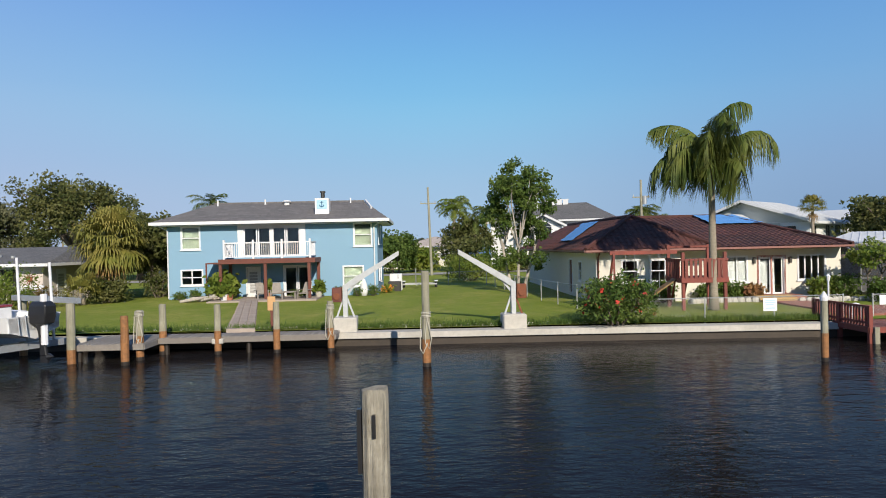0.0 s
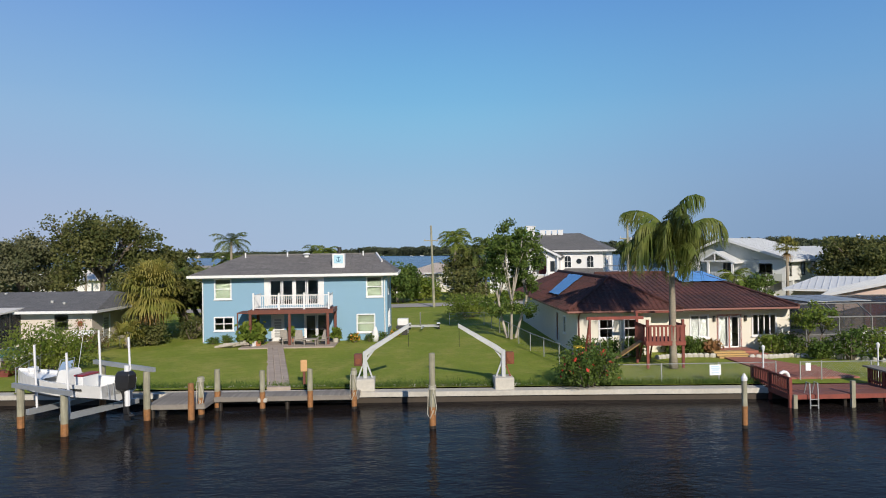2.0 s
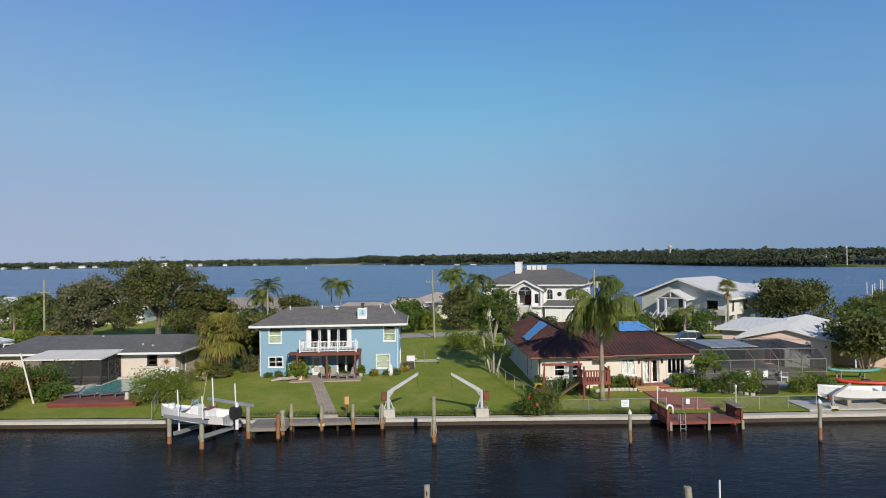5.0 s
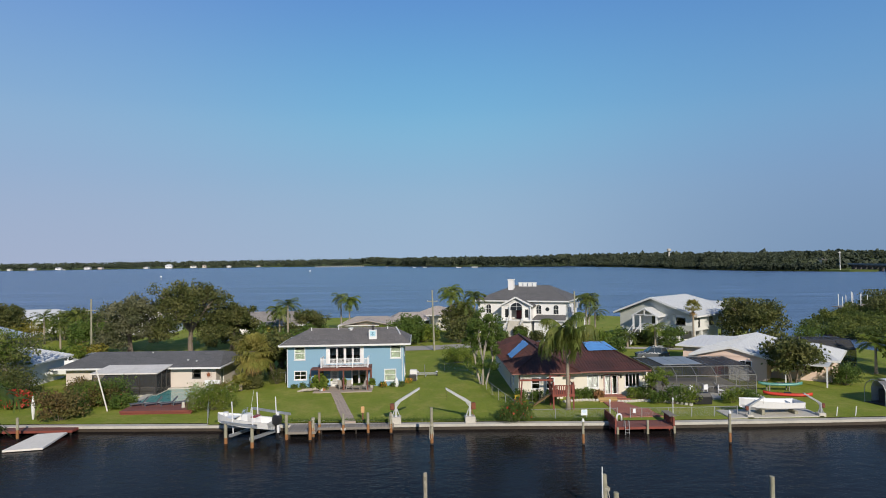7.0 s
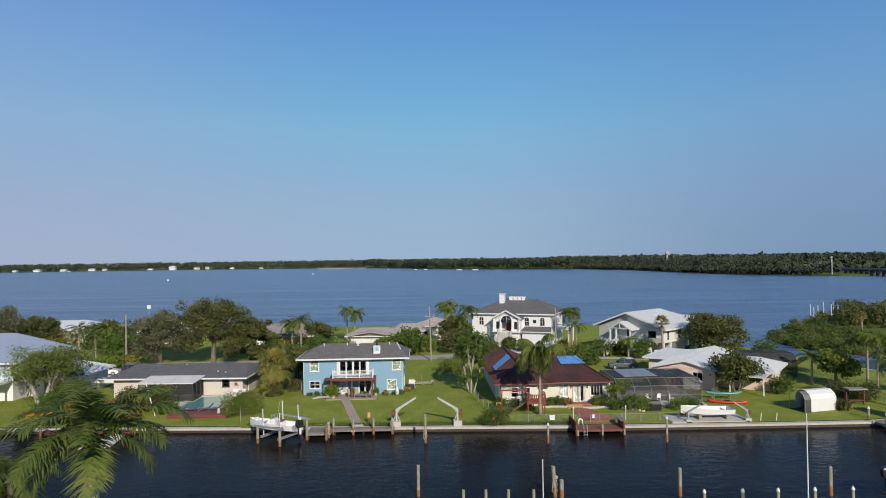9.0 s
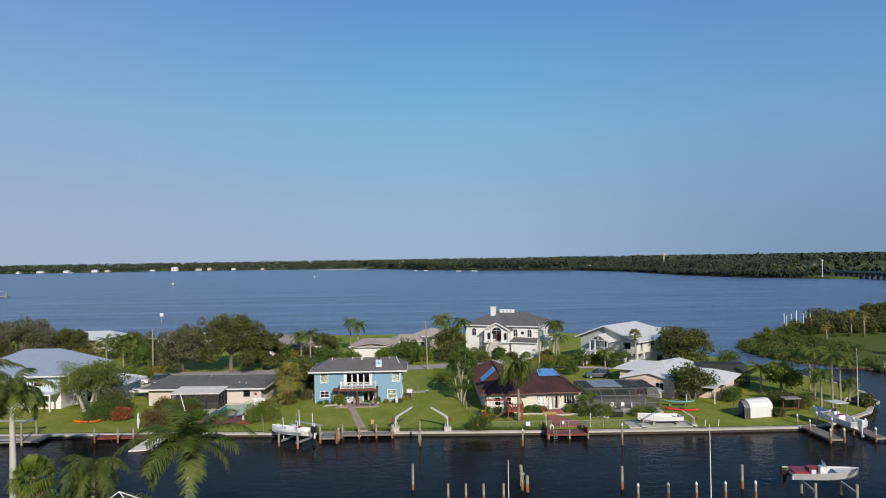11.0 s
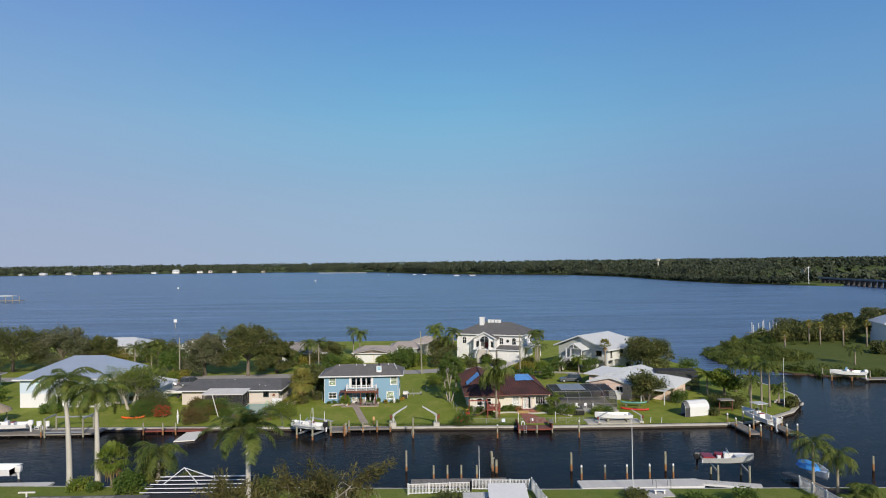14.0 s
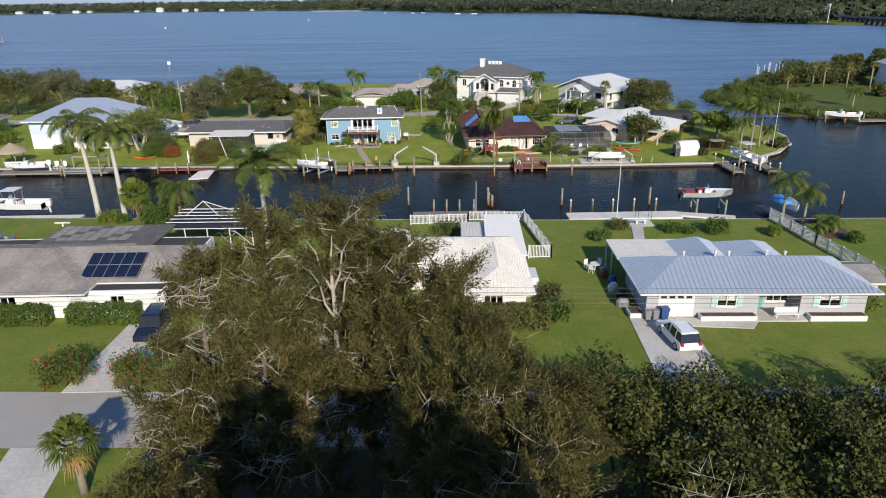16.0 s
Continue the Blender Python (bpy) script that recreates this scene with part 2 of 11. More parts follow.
DAVIT_PAINT = surface("davit_grey_paint", (0.46, 0.48, 0.48), (0.34, 0.33, 0.31), 0.5, big=1.5, fine=7, dirt=0.5)
RUST = surface("rust", (0.26, 0.085, 0.035), (0.12, 0.045, 0.025), 0.9, big=2, fine=12, dirt=0.8)
BRONZE = surface("dark_bronze_frame", (0.05, 0.047, 0.042), None, 0.5, metal=0.3, big=1, fine=8, bump=0)
BLACK = surface("black_plastic", (0.02, 0.02, 0.022), None, 0.35, big=1, fine=8, bump=0)
GELCOAT = surface("white_gelcoat", (0.70, 0.70, 0.69), (0.60, 0.60, 0.58), 0.25, big=0.6, fine=5, bump=0, dirt=0.25)
HULL_GREY = surface("grey_hull", (0.42, 0.43, 0.42), (0.3, 0.3, 0.29), 0.35, big=0.6, fine=5, bump=0)
BARK = surface("grey_bark", (0.20, 0.16, 0.12), (0.09, 0.075, 0.06), 0.95, big=1, fine=8, stretch=(1, 1, 0.2), dirt=0.8, bump=0.6)
PALE_BARK = surface("pale_dead_wood", (0.48, 0.43, 0.36), (0.26, 0.22, 0.18), 0.9, big=1, fine=7, stretch=(1, 1, 0.2), dirt=0.7, bump=0.4)
PALM_TRUNK = surface("palm_trunk", (0.34, 0.29, 0.22), (0.18, 0.15, 0.11), 0.95, big=0.8, fine=5, stretch=(1, 1, 3), dirt=0.7, bump=0.5)
ROYAL_TRUNK = surface("pale_royal_trunk", (0.52, 0.49, 0.43), (0.36, 0.33, 0.28), 0.9, big=0.8, fine=5, stretch=(1, 1, 2), dirt=0.5)
GREEN_SHAFT = surface("green_crownshaft", (0.16, 0.22, 0.05), (0.10, 0.15, 0.03), 0.5, big=2, fine=5)
OAK_LEAF = leaf_mat("oak_leaves", (0.032, 0.045, 0.012), (0.085, 0.098, 0.028), (0.15, 0.145, 0.05), 0.2, 0.5)
BUSH_LEAF = leaf_mat("bush_leaves", (0.040, 0.080, 0.014), (0.085, 0.135, 0.026), (0.12, 0.16, 0.035), 0.25, 0.8)
LIME_LEAF = leaf_mat("lime_leaves", (0.07, 0.12, 0.015), (0.15, 0.20, 0.03), (0.20, 0.22, 0.04), 0.3, 0.6)
PALM_LEAF = leaf_mat("palm_leaflets", (0.036, 0.062, 0.013), (0.085, 0.12, 0.022), (0.15, 0.165, 0.038), 0.14, 0.8)
SABAL_LEAF = leaf_mat("sabal_fans", (0.135, 0.15, 0.03), (0.23, 0.215, 0.05), (0.29, 0.24, 0.065), 0.22, 0.6)
DEAD_LEAF = leaf_mat("dead_fronds", (0.26, 0.16, 0.06), (0.36, 0.23, 0.09), (0.30, 0.17, 0.06), 0.2, 0.8)
PINE_NEEDLE = leaf_mat("casuarina_needles", (0.032, 0.032, 0.010), (0.083, 0.077, 0.023), (0.135, 0.118, 0.037), 0.12, 0.9)
MANGROVE = leaf_mat("mangrove_leaves", (0.034, 0.058, 0.012), (0.075, 0.10, 0.02), (0.12, 0.135, 0.03), 0.22, 0.15)
FAR_WOOD = leaf_mat("far_woods", (0.030, 0.040, 0.026), (0.046, 0.058, 0.036), (0.070, 0.082, 0.045), 0.0, 0.02)
RED_FLOWER = leaf_mat("red_flowers", (0.35, 0.03, 0.025), (0.55, 0.06, 0.04), (0.5, 0.08, 0.06), 0.2, 0.8)
GLASS = glass_mat("window_glass")
BLIND = surface("window_blind", (0.19, 0.22, 0.16), (0.15, 0.18, 0.13), 0.7, big=1, fine=12, stretch=(0.1, 0.1, 8), bump=0.05)
CURTAIN = surface("white_curtain", (0.38, 0.38, 0.37), (0.26, 0.26, 0.26), 0.9, big=1, fine=9, stretch=(6, 6, 0.1), bump=0.1)
# Near-black floors and ceilings stand in for unlit rooms behind the glass.
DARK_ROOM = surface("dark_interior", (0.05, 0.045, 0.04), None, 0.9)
TARP = surface("blue_tarp", (0.13, 0.33, 0.66), (0.06, 0.2, 0.5), 0.45, big=1.5, fine=4, bump=0.5, dirt=0.5)
SOLAR = surface("solar_panel", (0.012, 0.018, 0.045), (0.008, 0.012, 0.03), 0.15, big=1, fine=6, bump=0)
POOL = surface("pool_water", (0.10, 0.32, 0.30), (0.07, 0.24, 0.24), 0.05, big=1, fine=2, bump=0.1)
SOIL = surface("mulch_bed", (0.10, 0.06, 0.04), (0.05, 0.035, 0.025), 0.95, big=1, fine=14, bump=0.6)
PAVER = surface("brick_paver", (0.40, 0.33, 0.27), (0.26, 0.21, 0.18), 0.9, big=0.8, fine=6, piece=0.7)
RED_PAVER = surface("red_paver", (0.34, 0.13, 0.09), (0.22, 0.09, 0.07), 0.9, big=0.8, fine=6, piece=0.7)
TEAL = surface("teal_paint", (0.12, 0.42, 0.40), None, 0.5)
PALE_TEAL = surface("pale_aqua_paint", (0.45, 0.66, 0.66), None, 0.6)
SOLID = {}


def plain(name, c, rough=0.5, metal=0.0):
    if name not in SOLID:
        SOLID[name] = surface(name, c, None, rough, metal, big=1, fine=10, bump=0.02, dirt=0.25)
    return SOLID[name]


CAR_NAVY = plain("navy_car_paint", (0.02, 0.025, 0.05), 0.2, 0.3)
CAR_WHITE = plain("white_car_paint", (0.78, 0.78, 0.78), 0.2)
CAR_GREY = plain("grey_car_paint", (0.12, 0.13, 0.15), 0.25, 0.3)
RUBBER = plain("rubber", (0.025, 0.025, 0.025), 0.8)
RED_VINYL = plain("red_vinyl", (0.25, 0.025, 0.03), 0.4)
BLUE_COVER = plain("blue_cover", (0.05, 0.25, 0.62), 0.5)
KAYAK_GREEN = plain("green_kayak", (0.10, 0.28, 0.24), 0.35)
KAYAK_RED = plain("red_kayak", (0.55, 0.05, 0.03), 0.35)
ORANGE = plain("orange_kayak", (0.75, 0.13, 0.02), 0.4)
BLUE_BIN = plain("blue_bin", (0.03, 0.08, 0.22), 0.5)
GREY_BIN = plain("grey_bin", (0.22, 0.23, 0.24), 0.5)
YELLOW = plain("yellow_plastic", (0.75, 0.5, 0.04), 0.5)
STRAW = plain("straw_thatch", (0.34, 0.27, 0.19), 0.95)
PINK_WHITE = plain("salmon_paint", (0.42, 0.17, 0.13), 0.5)
TERRACOTTA = plain("terracotta", (0.42, 0.17, 0.09), 0.8)


# ---- mesh helpers ----
class Mesh:
    """Collects vertices and faces of one mesh."""

    def __init__(self):
        self.v, self.f = [], []

    def add(self, verts, faces):
        n = len(self.v)
        self.v += [tuple(p) for p in verts]
        self.f += [tuple(n + i for i in f) for f in faces]
        return self

    def box(self, x0, y0, z0, x1, y1, z1):
        p = [(x, y, z) for z in (z0, z1) for y in (y0, y1) for x in (x0, x1)]
        return self.add(p, [(0, 2, 3, 1), (4, 5, 7, 6), (0, 1, 5, 4), (2, 6, 7, 3), (0, 4, 6, 2), (1, 3, 7, 5)])

    def bar(self, a, b, w, h=None):
        """A square bar from a to b."""
        a, b = Vector(a), Vector(b)
        h = h or w
        d = (b - a).normalized()
        side = d.cross(Vector((0, 0, 1)))
        side = side.normalized() if side.length > 1e-3 else Vector((1, 0, 0))
        up = side.cross(d).normalized()
        p = [c + side * sx * w / 2 + up * sz * h / 2 for c in (a, b) for sz in (-1, 1) for sx in (-1, 1)]
        return self.add(p, [(0, 1, 3, 2), (4, 6, 7, 5), (0, 4, 5, 1), (2, 3, 7, 6), (0, 2, 6, 4), (1, 5, 7, 3)])

    def tube(self, pts, radii, n=8, cap=True):
        """A round tube along points, with a radius at each."""
        pts = [Vector(p) for p in pts]
        rings = []
        for i, p in enumerate(pts):
            d = (pts[min(i + 1, len(pts) - 1)] - pts[max(i - 1, 0)]).normalized()
            s = d.cross(Vector((0.13, 0.97, 0.2))).normalized()
            u = s.cross(d)
            r = radii[i] if isinstance(radii, (list, tuple)) else radii
            rings += [p + (s * math.cos(k * math.tau / n) + u * math.sin(k * math.tau / n)) * r for k in range(n)]
        faces = [(i * n + k, i * n + (k + 1) % n, (i + 1) * n + (k + 1) % n, (i + 1) * n + k) for i in range(len(pts) - 1) for k in range(n)]
        if cap:
            faces += [tuple(reversed(range(n))), tuple(range((len(pts) - 1) * n, len(pts) * n))]
        return self.add(rings, faces)

    def slab(self, outline, z0, z1):
        """A prism over a plan outline (counter-clockwise)."""
        n = len(outline)
        p = [(x, y, z0) for x, y in outline] + [(x, y, z1) for x, y in outline]
        return self.add(p, [tuple(reversed(range(n))), tuple(range(n, 2 * n))] + [(i, (i + 1) % n, n + (i + 1) % n, n + i) for i in range(n)])

    def loft(self, rings, closed=True, ends=True):
        n = len(rings[0])
        p = [q for r in rings for q in r]
        m = n if closed else n - 1
        faces = [(i * n + k, i * n + (k + 1) % n, (i + 1) * n + (k + 1) % n, (i + 1) * n + k) for i in range(len(rings) - 1) for k in range(m)]
        if ends and closed:
            faces += [tuple(reversed(range(n))), tuple(range((len(rings) - 1) * n, len(rings) * n))]
        return self.add(p, faces)

    def data(self, name, smooth=False, bevel=0.0):
        me = bpy.data.meshes.new(name)
        me.from_pydata(self.v, [], self.f)
        if bevel:
            bm = bmesh.new()
            bm.from_mesh(me)
            bmesh.ops.bevel(bm, geom=bm.edges[:], offset=bevel, segments=1, affect="EDGES", clamp_overlap=True)
            bm.to_mesh(me)
            bm.free()
        if smooth:
            me.polygons.foreach_set("use_smooth", [True] * len(me.polygons))
        return me


def part(name, mesh, material, parent, label="", smooth=False, bevel=0.0, at=None):
    """Links a mesh as one part under a thing or a part."""
    me = mesh.data(name, smooth, bevel) if isinstance(mesh, Mesh) else mesh
    if not me.materials:
        me.materials.append(material)
    ob = new(name, me)
    ob.parent = parent
    if at is not None:
        ob.matrix_basis = at
    return tagged(ob, label)


def thing(name, label, category, x, y, z, rz=0.0, group=""):
    ob = new(name)
    ob.empty_display_size = 0.3
    ob.matrix_basis = pose(x, y, z, 0, 0, rz)
    return tagged(ob, label, category, group)


def solo(name, mesh, material, label, category, x=0.0, y=0.0, z=0.0, rz=0.0, group="", kind="", smooth=False, bevel=0.0):
    """A thing that is one mesh."""
    me = mesh.data(name, smooth, bevel) if isinstance(mesh, Mesh) else mesh
    if not me.materials:
        me.materials.append(material)
    ob = new(name, me)
    ob.matrix_basis = pose(x, y, z, 0, 0, rz)
    return tagged(ob, label, category, group, kind)


def quads_mesh(name, arr):
    """A mesh of loose four-cornered leaves from an array (n, 4, 3)."""
    n = len(arr)
    me = bpy.data.meshes.new(name)
    me.vertices.add(4 * n)
    me.vertices.foreach_set("co", arr.reshape(-1).astype(np.float32))
    me.loops.add(4 * n)
    me.loops.foreach_set("vertex_index", np.arange(4 * n, dtype=np.int32))
    me.polygons.add(n)
    me.polygons.foreach_set("loop_start", np.arange(0, 4 * n, 4, dtype=np.int32))
    me.polygons.foreach_set("loop_total", np.full(n, 4, dtype=np.int32))
    me.update()
    return me




def leaf_quads(centers, size, rng, flat=0.0, long=1.6):
    """Rhombic leaves of random turn at the centres."""
    n = len(centers)
    d = rng.normal(size=(n, 3))
    d[:, 2] *= 1 - flat
    d /= np.linalg.norm(d, axis=1, keepdims=True) + 1e-9
    e = rng.normal(size=(n, 3))
    e -= (e * d).sum(1, keepdims=True) * d
    e /= np.linalg.norm(e, axis=1, keepdims=True) + 1e-9
    s = size * rng.uniform(0.6, 1.3, (n, 1))
    a, b = d * s * long / 2, e * s / 2
    return np.stack([centers - a, centers - b, centers + a, centers + b], 1)


def crown_points(blobs, count, rng):
    """Points near the skins of overlapping blobs (x, y, z, r), thinned below and with uneven gaps."""
    vol = np.array([b[3] ** 2 for b in blobs])
    which = rng.choice(len(blobs), count, p=vol / vol.sum())
    d = rng.normal(size=(count, 3))
    d /= np.linalg.norm(d, axis=1, keepdims=True)
    r = np.where(rng.uniform(size=(count, 1)) < 0.3, rng.uniform(0.9, 1.45, (count, 1)), rng.uniform(0.3, 1.0, (count, 1)) ** 0.6)
    bl = np.array(blobs)[which]
    d[:, 2] = np.where(d[:, 2] < -0.3, d[:, 2] * 0.6, d[:, 2])
    return bl[:, :3] + d * r * bl[:, 3:4]

# ---- ground, water, roads ----
CAP_Z, LAND_Z = 0.55, 0.72
ISLAND_SOUTH = [(-420, 14), (-160, 6.5), (-59, 2.6), (-33.6, 1.7), (-16, 0.7), (0, -0.15), (9, -0.45), (25.3, -1.3), (40, -1.5), (53.4, -1.4)]
ISLAND_POINT = [(58.5, -0.4), (63.1, 2.3), (68.6, 6.2), (73.5, 12.6), (76.4, 19.4), (76.8, 28), (74.4, 37.4)]
ISLAND_NORTH = [(69, 52), (66, 72), (60, 96), (47.6, 108.7), (17.8, 113), (-41.6, 114.5), (-75, 110), (-134, 120), (-420, 150)]
BANK_LINE = [(-420, -2), (-160, -18), (-50, -25.0), (-40, -25.6), (19.7, -29.8), (47.3, -30.8), (63, -31.5), (180, -38), (420, -50)]


def tri_fill(name, outline, z, material):
    """A level sheet of land over an outline."""
    bm = bmesh.new()
    vs = [bm.verts.new((x, y, z)) for x, y in outline]
    bm.faces.new(vs)
    bmesh.ops.triangulate(bm, faces=bm.faces[:])
    me = bpy.data.meshes.new(name)
    bm.to_mesh(me)
    bm.free()
    me.materials.append(material)
    return me


def offset_in(line, d):
    """The line moved to its left by d."""
    out = []
    for i, p in enumerate(line):
        a, b = Vector(line[max(i - 1, 0)]), Vector(line[min(i + 1, len(line) - 1)])
        n = (b - a).normalized()
        out.append((p[0] - n.y * d, p[1] + n.x * d))
    return out


def seawall(name, line, label, z_cap=CAP_Z, side=1):
    """A concrete cap on a wet, shade-darkened wall, along a line with the land to its left."""
    inner = offset_in(line, 0.75 * side)
    front = offset_in(line, 0.14 * side)
    cap, wall = Mesh(), Mesh()
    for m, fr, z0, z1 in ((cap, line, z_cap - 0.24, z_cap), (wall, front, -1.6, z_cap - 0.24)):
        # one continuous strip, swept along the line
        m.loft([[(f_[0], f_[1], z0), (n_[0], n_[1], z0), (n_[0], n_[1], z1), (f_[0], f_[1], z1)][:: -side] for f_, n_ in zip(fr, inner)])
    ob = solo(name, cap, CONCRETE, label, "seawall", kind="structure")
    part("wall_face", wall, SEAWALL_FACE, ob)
    return ob


seawall("seawall_island", ISLAND_SOUTH, "weathered concrete seawall cap over wet, shade-darkened wall")
seawall("seawall_point", [ISLAND_SOUTH[-1]] + ISLAND_POINT, "curved pale concrete seawall cap round the point")
seawall("seawall_bank", BANK_LINE, "concrete seawall along the near bank", side=-1)

land = offset_in(ISLAND_SOUTH + ISLAND_POINT, 0.7) + ISLAND_NORTH
ob = solo("ground_island", tri_fill("ground_island", land, LAND_Z - 0.1, GRASS), GRASS, "mown green lawns of the island lots", "lawn", kind="structure")
skirt = Mesh().slab(ISLAND_NORTH + [(60, 40)], -1.0, LAND_Z - 0.16)
solo("shore_island", skirt, ROUGH_GRASS, "rough grassy bay shore of the island", "shore", kind="structure")
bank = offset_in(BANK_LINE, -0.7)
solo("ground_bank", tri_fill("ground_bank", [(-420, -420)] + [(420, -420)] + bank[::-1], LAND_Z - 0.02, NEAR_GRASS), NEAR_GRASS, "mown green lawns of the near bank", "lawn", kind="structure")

# a gentle rise of the lawn from the seawall to the blue house
def lawn_patch(name, x0, x1, y0, y1, z_of, label, n=18):
    m = Mesh()
    for j in range(n + 1):
        for i in range(n + 1):
            x, y = x0 + (x1 - x0) * i / n, y0 + (y1 - y0) * j / n
            m.v.append((x, y, z_of((x - x0) / (x1 - x0), (y - y0) / (y1 - y0)) + 0.02 * noise.noise((x * 0.6, y * 0.6, 0))))
    m.f = [(j * (n + 1) + i, j * (n + 1) + i + 1, (j + 1) * (n + 1) + i + 1, (j + 1) * (n + 1) + i) for j in range(n) for i in range(n)]
    return solo(name, m, GRASS, label, "lawn", kind="structure", smooth=True)


def hump(u, v):
    edge = min(1, u / 0.12, (1 - u) / 0.12) * min(1, (1 - v) / 0.15)
    return LAND_Z - 0.06 + 0.16 * min(1, v / 0.7) * max(edge, 0) - 0.06 * (1 - max(0, min(1, edge * 3)))


lawn_patch("ground_lawn", -17.5, 9.5, 0.9, 30, hump, "green lawn rising gently to the blue house")

# water: canal sheet and the open bay in one level, reaching the horizon
w = Mesh()
w.add([(-420, -420, 0), (420, -420, 0), (420, 44, 0), (-420, 44, 0)], [(0, 1, 2, 3)])
solo("water_canal", w, WATER, "dark calm canal water with small ripples", "water", kind="structure")
w = Mesh()
w.add([(-4800, 44, 0), (4800, 44, 0), (4800, 4700, 0), (-4800, 4700, 0), (-4800, -900, 0), (-420, -900, 0), (-420, 44, 0), (420, -900, 0), (4800, -900, 0), (420, 44, 0)],
      [(0, 1, 2, 3), (4, 5, 6, 0), (7, 8, 1, 9)])
solo("water_bay", w, BAY, "wide blue bay water with wind ripples", "water", kind="structure")


def strip(name, line, width, z, material, label, category):
    a, b = offset_in(line, width / 2), offset_in(line, -width / 2)
    m = Mesh()
    for i in range(len(line) - 1):
        m.add([(*b[i], z), (*b[i + 1], z), (*a[i + 1], z), (*a[i], z)], [(0, 1, 2, 3)])
    return solo(name, m, material, label, category, kind="structure")


strip("road_island", [(-300, 62), (-140, 52), (-60, 47.5), (-20, 49), (4, 52), (14, 54.5), (22, 55)], 5.5, LAND_Z - 0.05, ASPHALT, "worn grey asphalt island road", "road")
turn = Mesh()
turn.v = [(20 + 6.5 * math.cos(k * math.tau / 28), 54.5 + 5.0 * math.sin(k * math.tau / 28), LAND_Z - 0.045) for k in range(28)]
turn.f = [tuple(range(28))]
solo("road_turning", turn, ASPHALT, "grey asphalt turning circle", "road", kind="structure")
strip("road_lane", [(25, 54), (34, 48.5), (52, 43), (64, 38)], 2.4, LAND_Z - 0.04, CONCRETE_DRIVE, "pale lane beside the grass", "road")
strip("road_bank", [(-420, -55), (-60, -69), (-20, -71), (40, -72.5), (420, -86)], 6.4, LAND_Z + 0.01, ASPHALT, "cracked grey asphalt street on the near bank", "road")


def pad(name, outline, material, label, category="driveway", z=LAND_Z, t=0.05):
    return solo(name, Mesh().slab(outline, z - 0.3, z + t), material, label, category, kind="structure")


pad("driveway_gray", [(22.9, -68.6), (28.0, -68.6), (28.2, -57.4), (23.6, -57.4)], CONCRETE_DRIVE, "stained concrete driveway of the grey house")
pad("driveway_left", [(-20.4, -67.9), (-15.2, -67.9), (-16.4, -57.0), (-20.0, -57.0)], CONCRETE_DRIVE, "pale cracked concrete driveway")
pad("driveway_near", [(-18.6, -86), (-14.7, -86), (-16.4, -74.2), (-20.3, -74.2)], CONCRETE_DRIVE, "stained concrete driveway by the fan palm")
pad("walk_gray", [(28.2, -59.6), (33.4, -60.2), (34.8, -58.4), (28.2, -58.0)], CONCRETE_DRIVE, "concrete front walk of the grey house", "walkway")
pad("driveway_white", [(19, 56), (24, 56), (29.5, 64.5), (21.5, 64.5)], CONCRETE_DRIVE, "pale concrete driveway of the white house")
pad("patio_gray", [(28.5, -33.6), (33.5, -33.6), (33.5, -30.9), (28.5, -30.9)], CONCRETE_DRIVE, "pale paved patio at the dock", "patio")
pad("walk_dock", [(29.2, -40), (30.4, -40), (32.0, -33.6), (30.6, -33.6)], CONCRETE_DRIVE, "paved garden walk to the dock", "walkway")
pad("slab_boat", [(31.5, -0.6), (40.3, -0.6), (40.3, 2.6), (31.5, 2.6)], CONCRETE, "concrete boat slab behind the seawall", "slab", LAND_Z - 0.06)

# mangrove spit and its lawn to the east
SPIT = [(80.0, 64.0), (83.5, 53.0), (89.5, 44.0), (104, 36.5), (160, 28), (420, 10), (420, 330), (250, 200), (189, 166), (146, 150), (114, 117), (92, 92), (80.6, 72)]
solo("ground_spit", tri_fill("ground_spit", SPIT, 0.35, ROUGH_GRASS), ROUGH_GRASS, "grassy spit across the basin", "ground", kind="structure")
solo("shore_spit", Mesh().slab(SPIT, -1.0, 0.33), SOIL, "muddy edge of the spit", "shore", kind="structure")

# far shore
FAR_SHORE = [(-4500, 2200), (-1900, 1640), (-1068, 1590), (-778, 1650), (-374, 1605), (-143, 1500), (47, 1140), (230, 990), (278, 846), (286, 656), (306, 553), (339, 509)]
far = FAR_SHORE + [(356, 520), (430, 560), (560, 600), (900, 660), (2600, 1100), (4600, 1500), (4650, 4650), (-4650, 4650)]
solo("ground_far", tri_fill("ground_far", far, 0.6, ROUGH_GRASS), ROUGH_GRASS, "low green land across the bay", "ground", kind="structure")
CAUSEWAY = [(340, 507), (352, 484), (368, 474), (392, 500), (372, 520), (352, 524)]
solo("ground_causeway", Mesh().slab(CAUSEWAY, -1, 1.2), ROUGH_GRASS, "low grassy causeway", "ground", kind="structure")

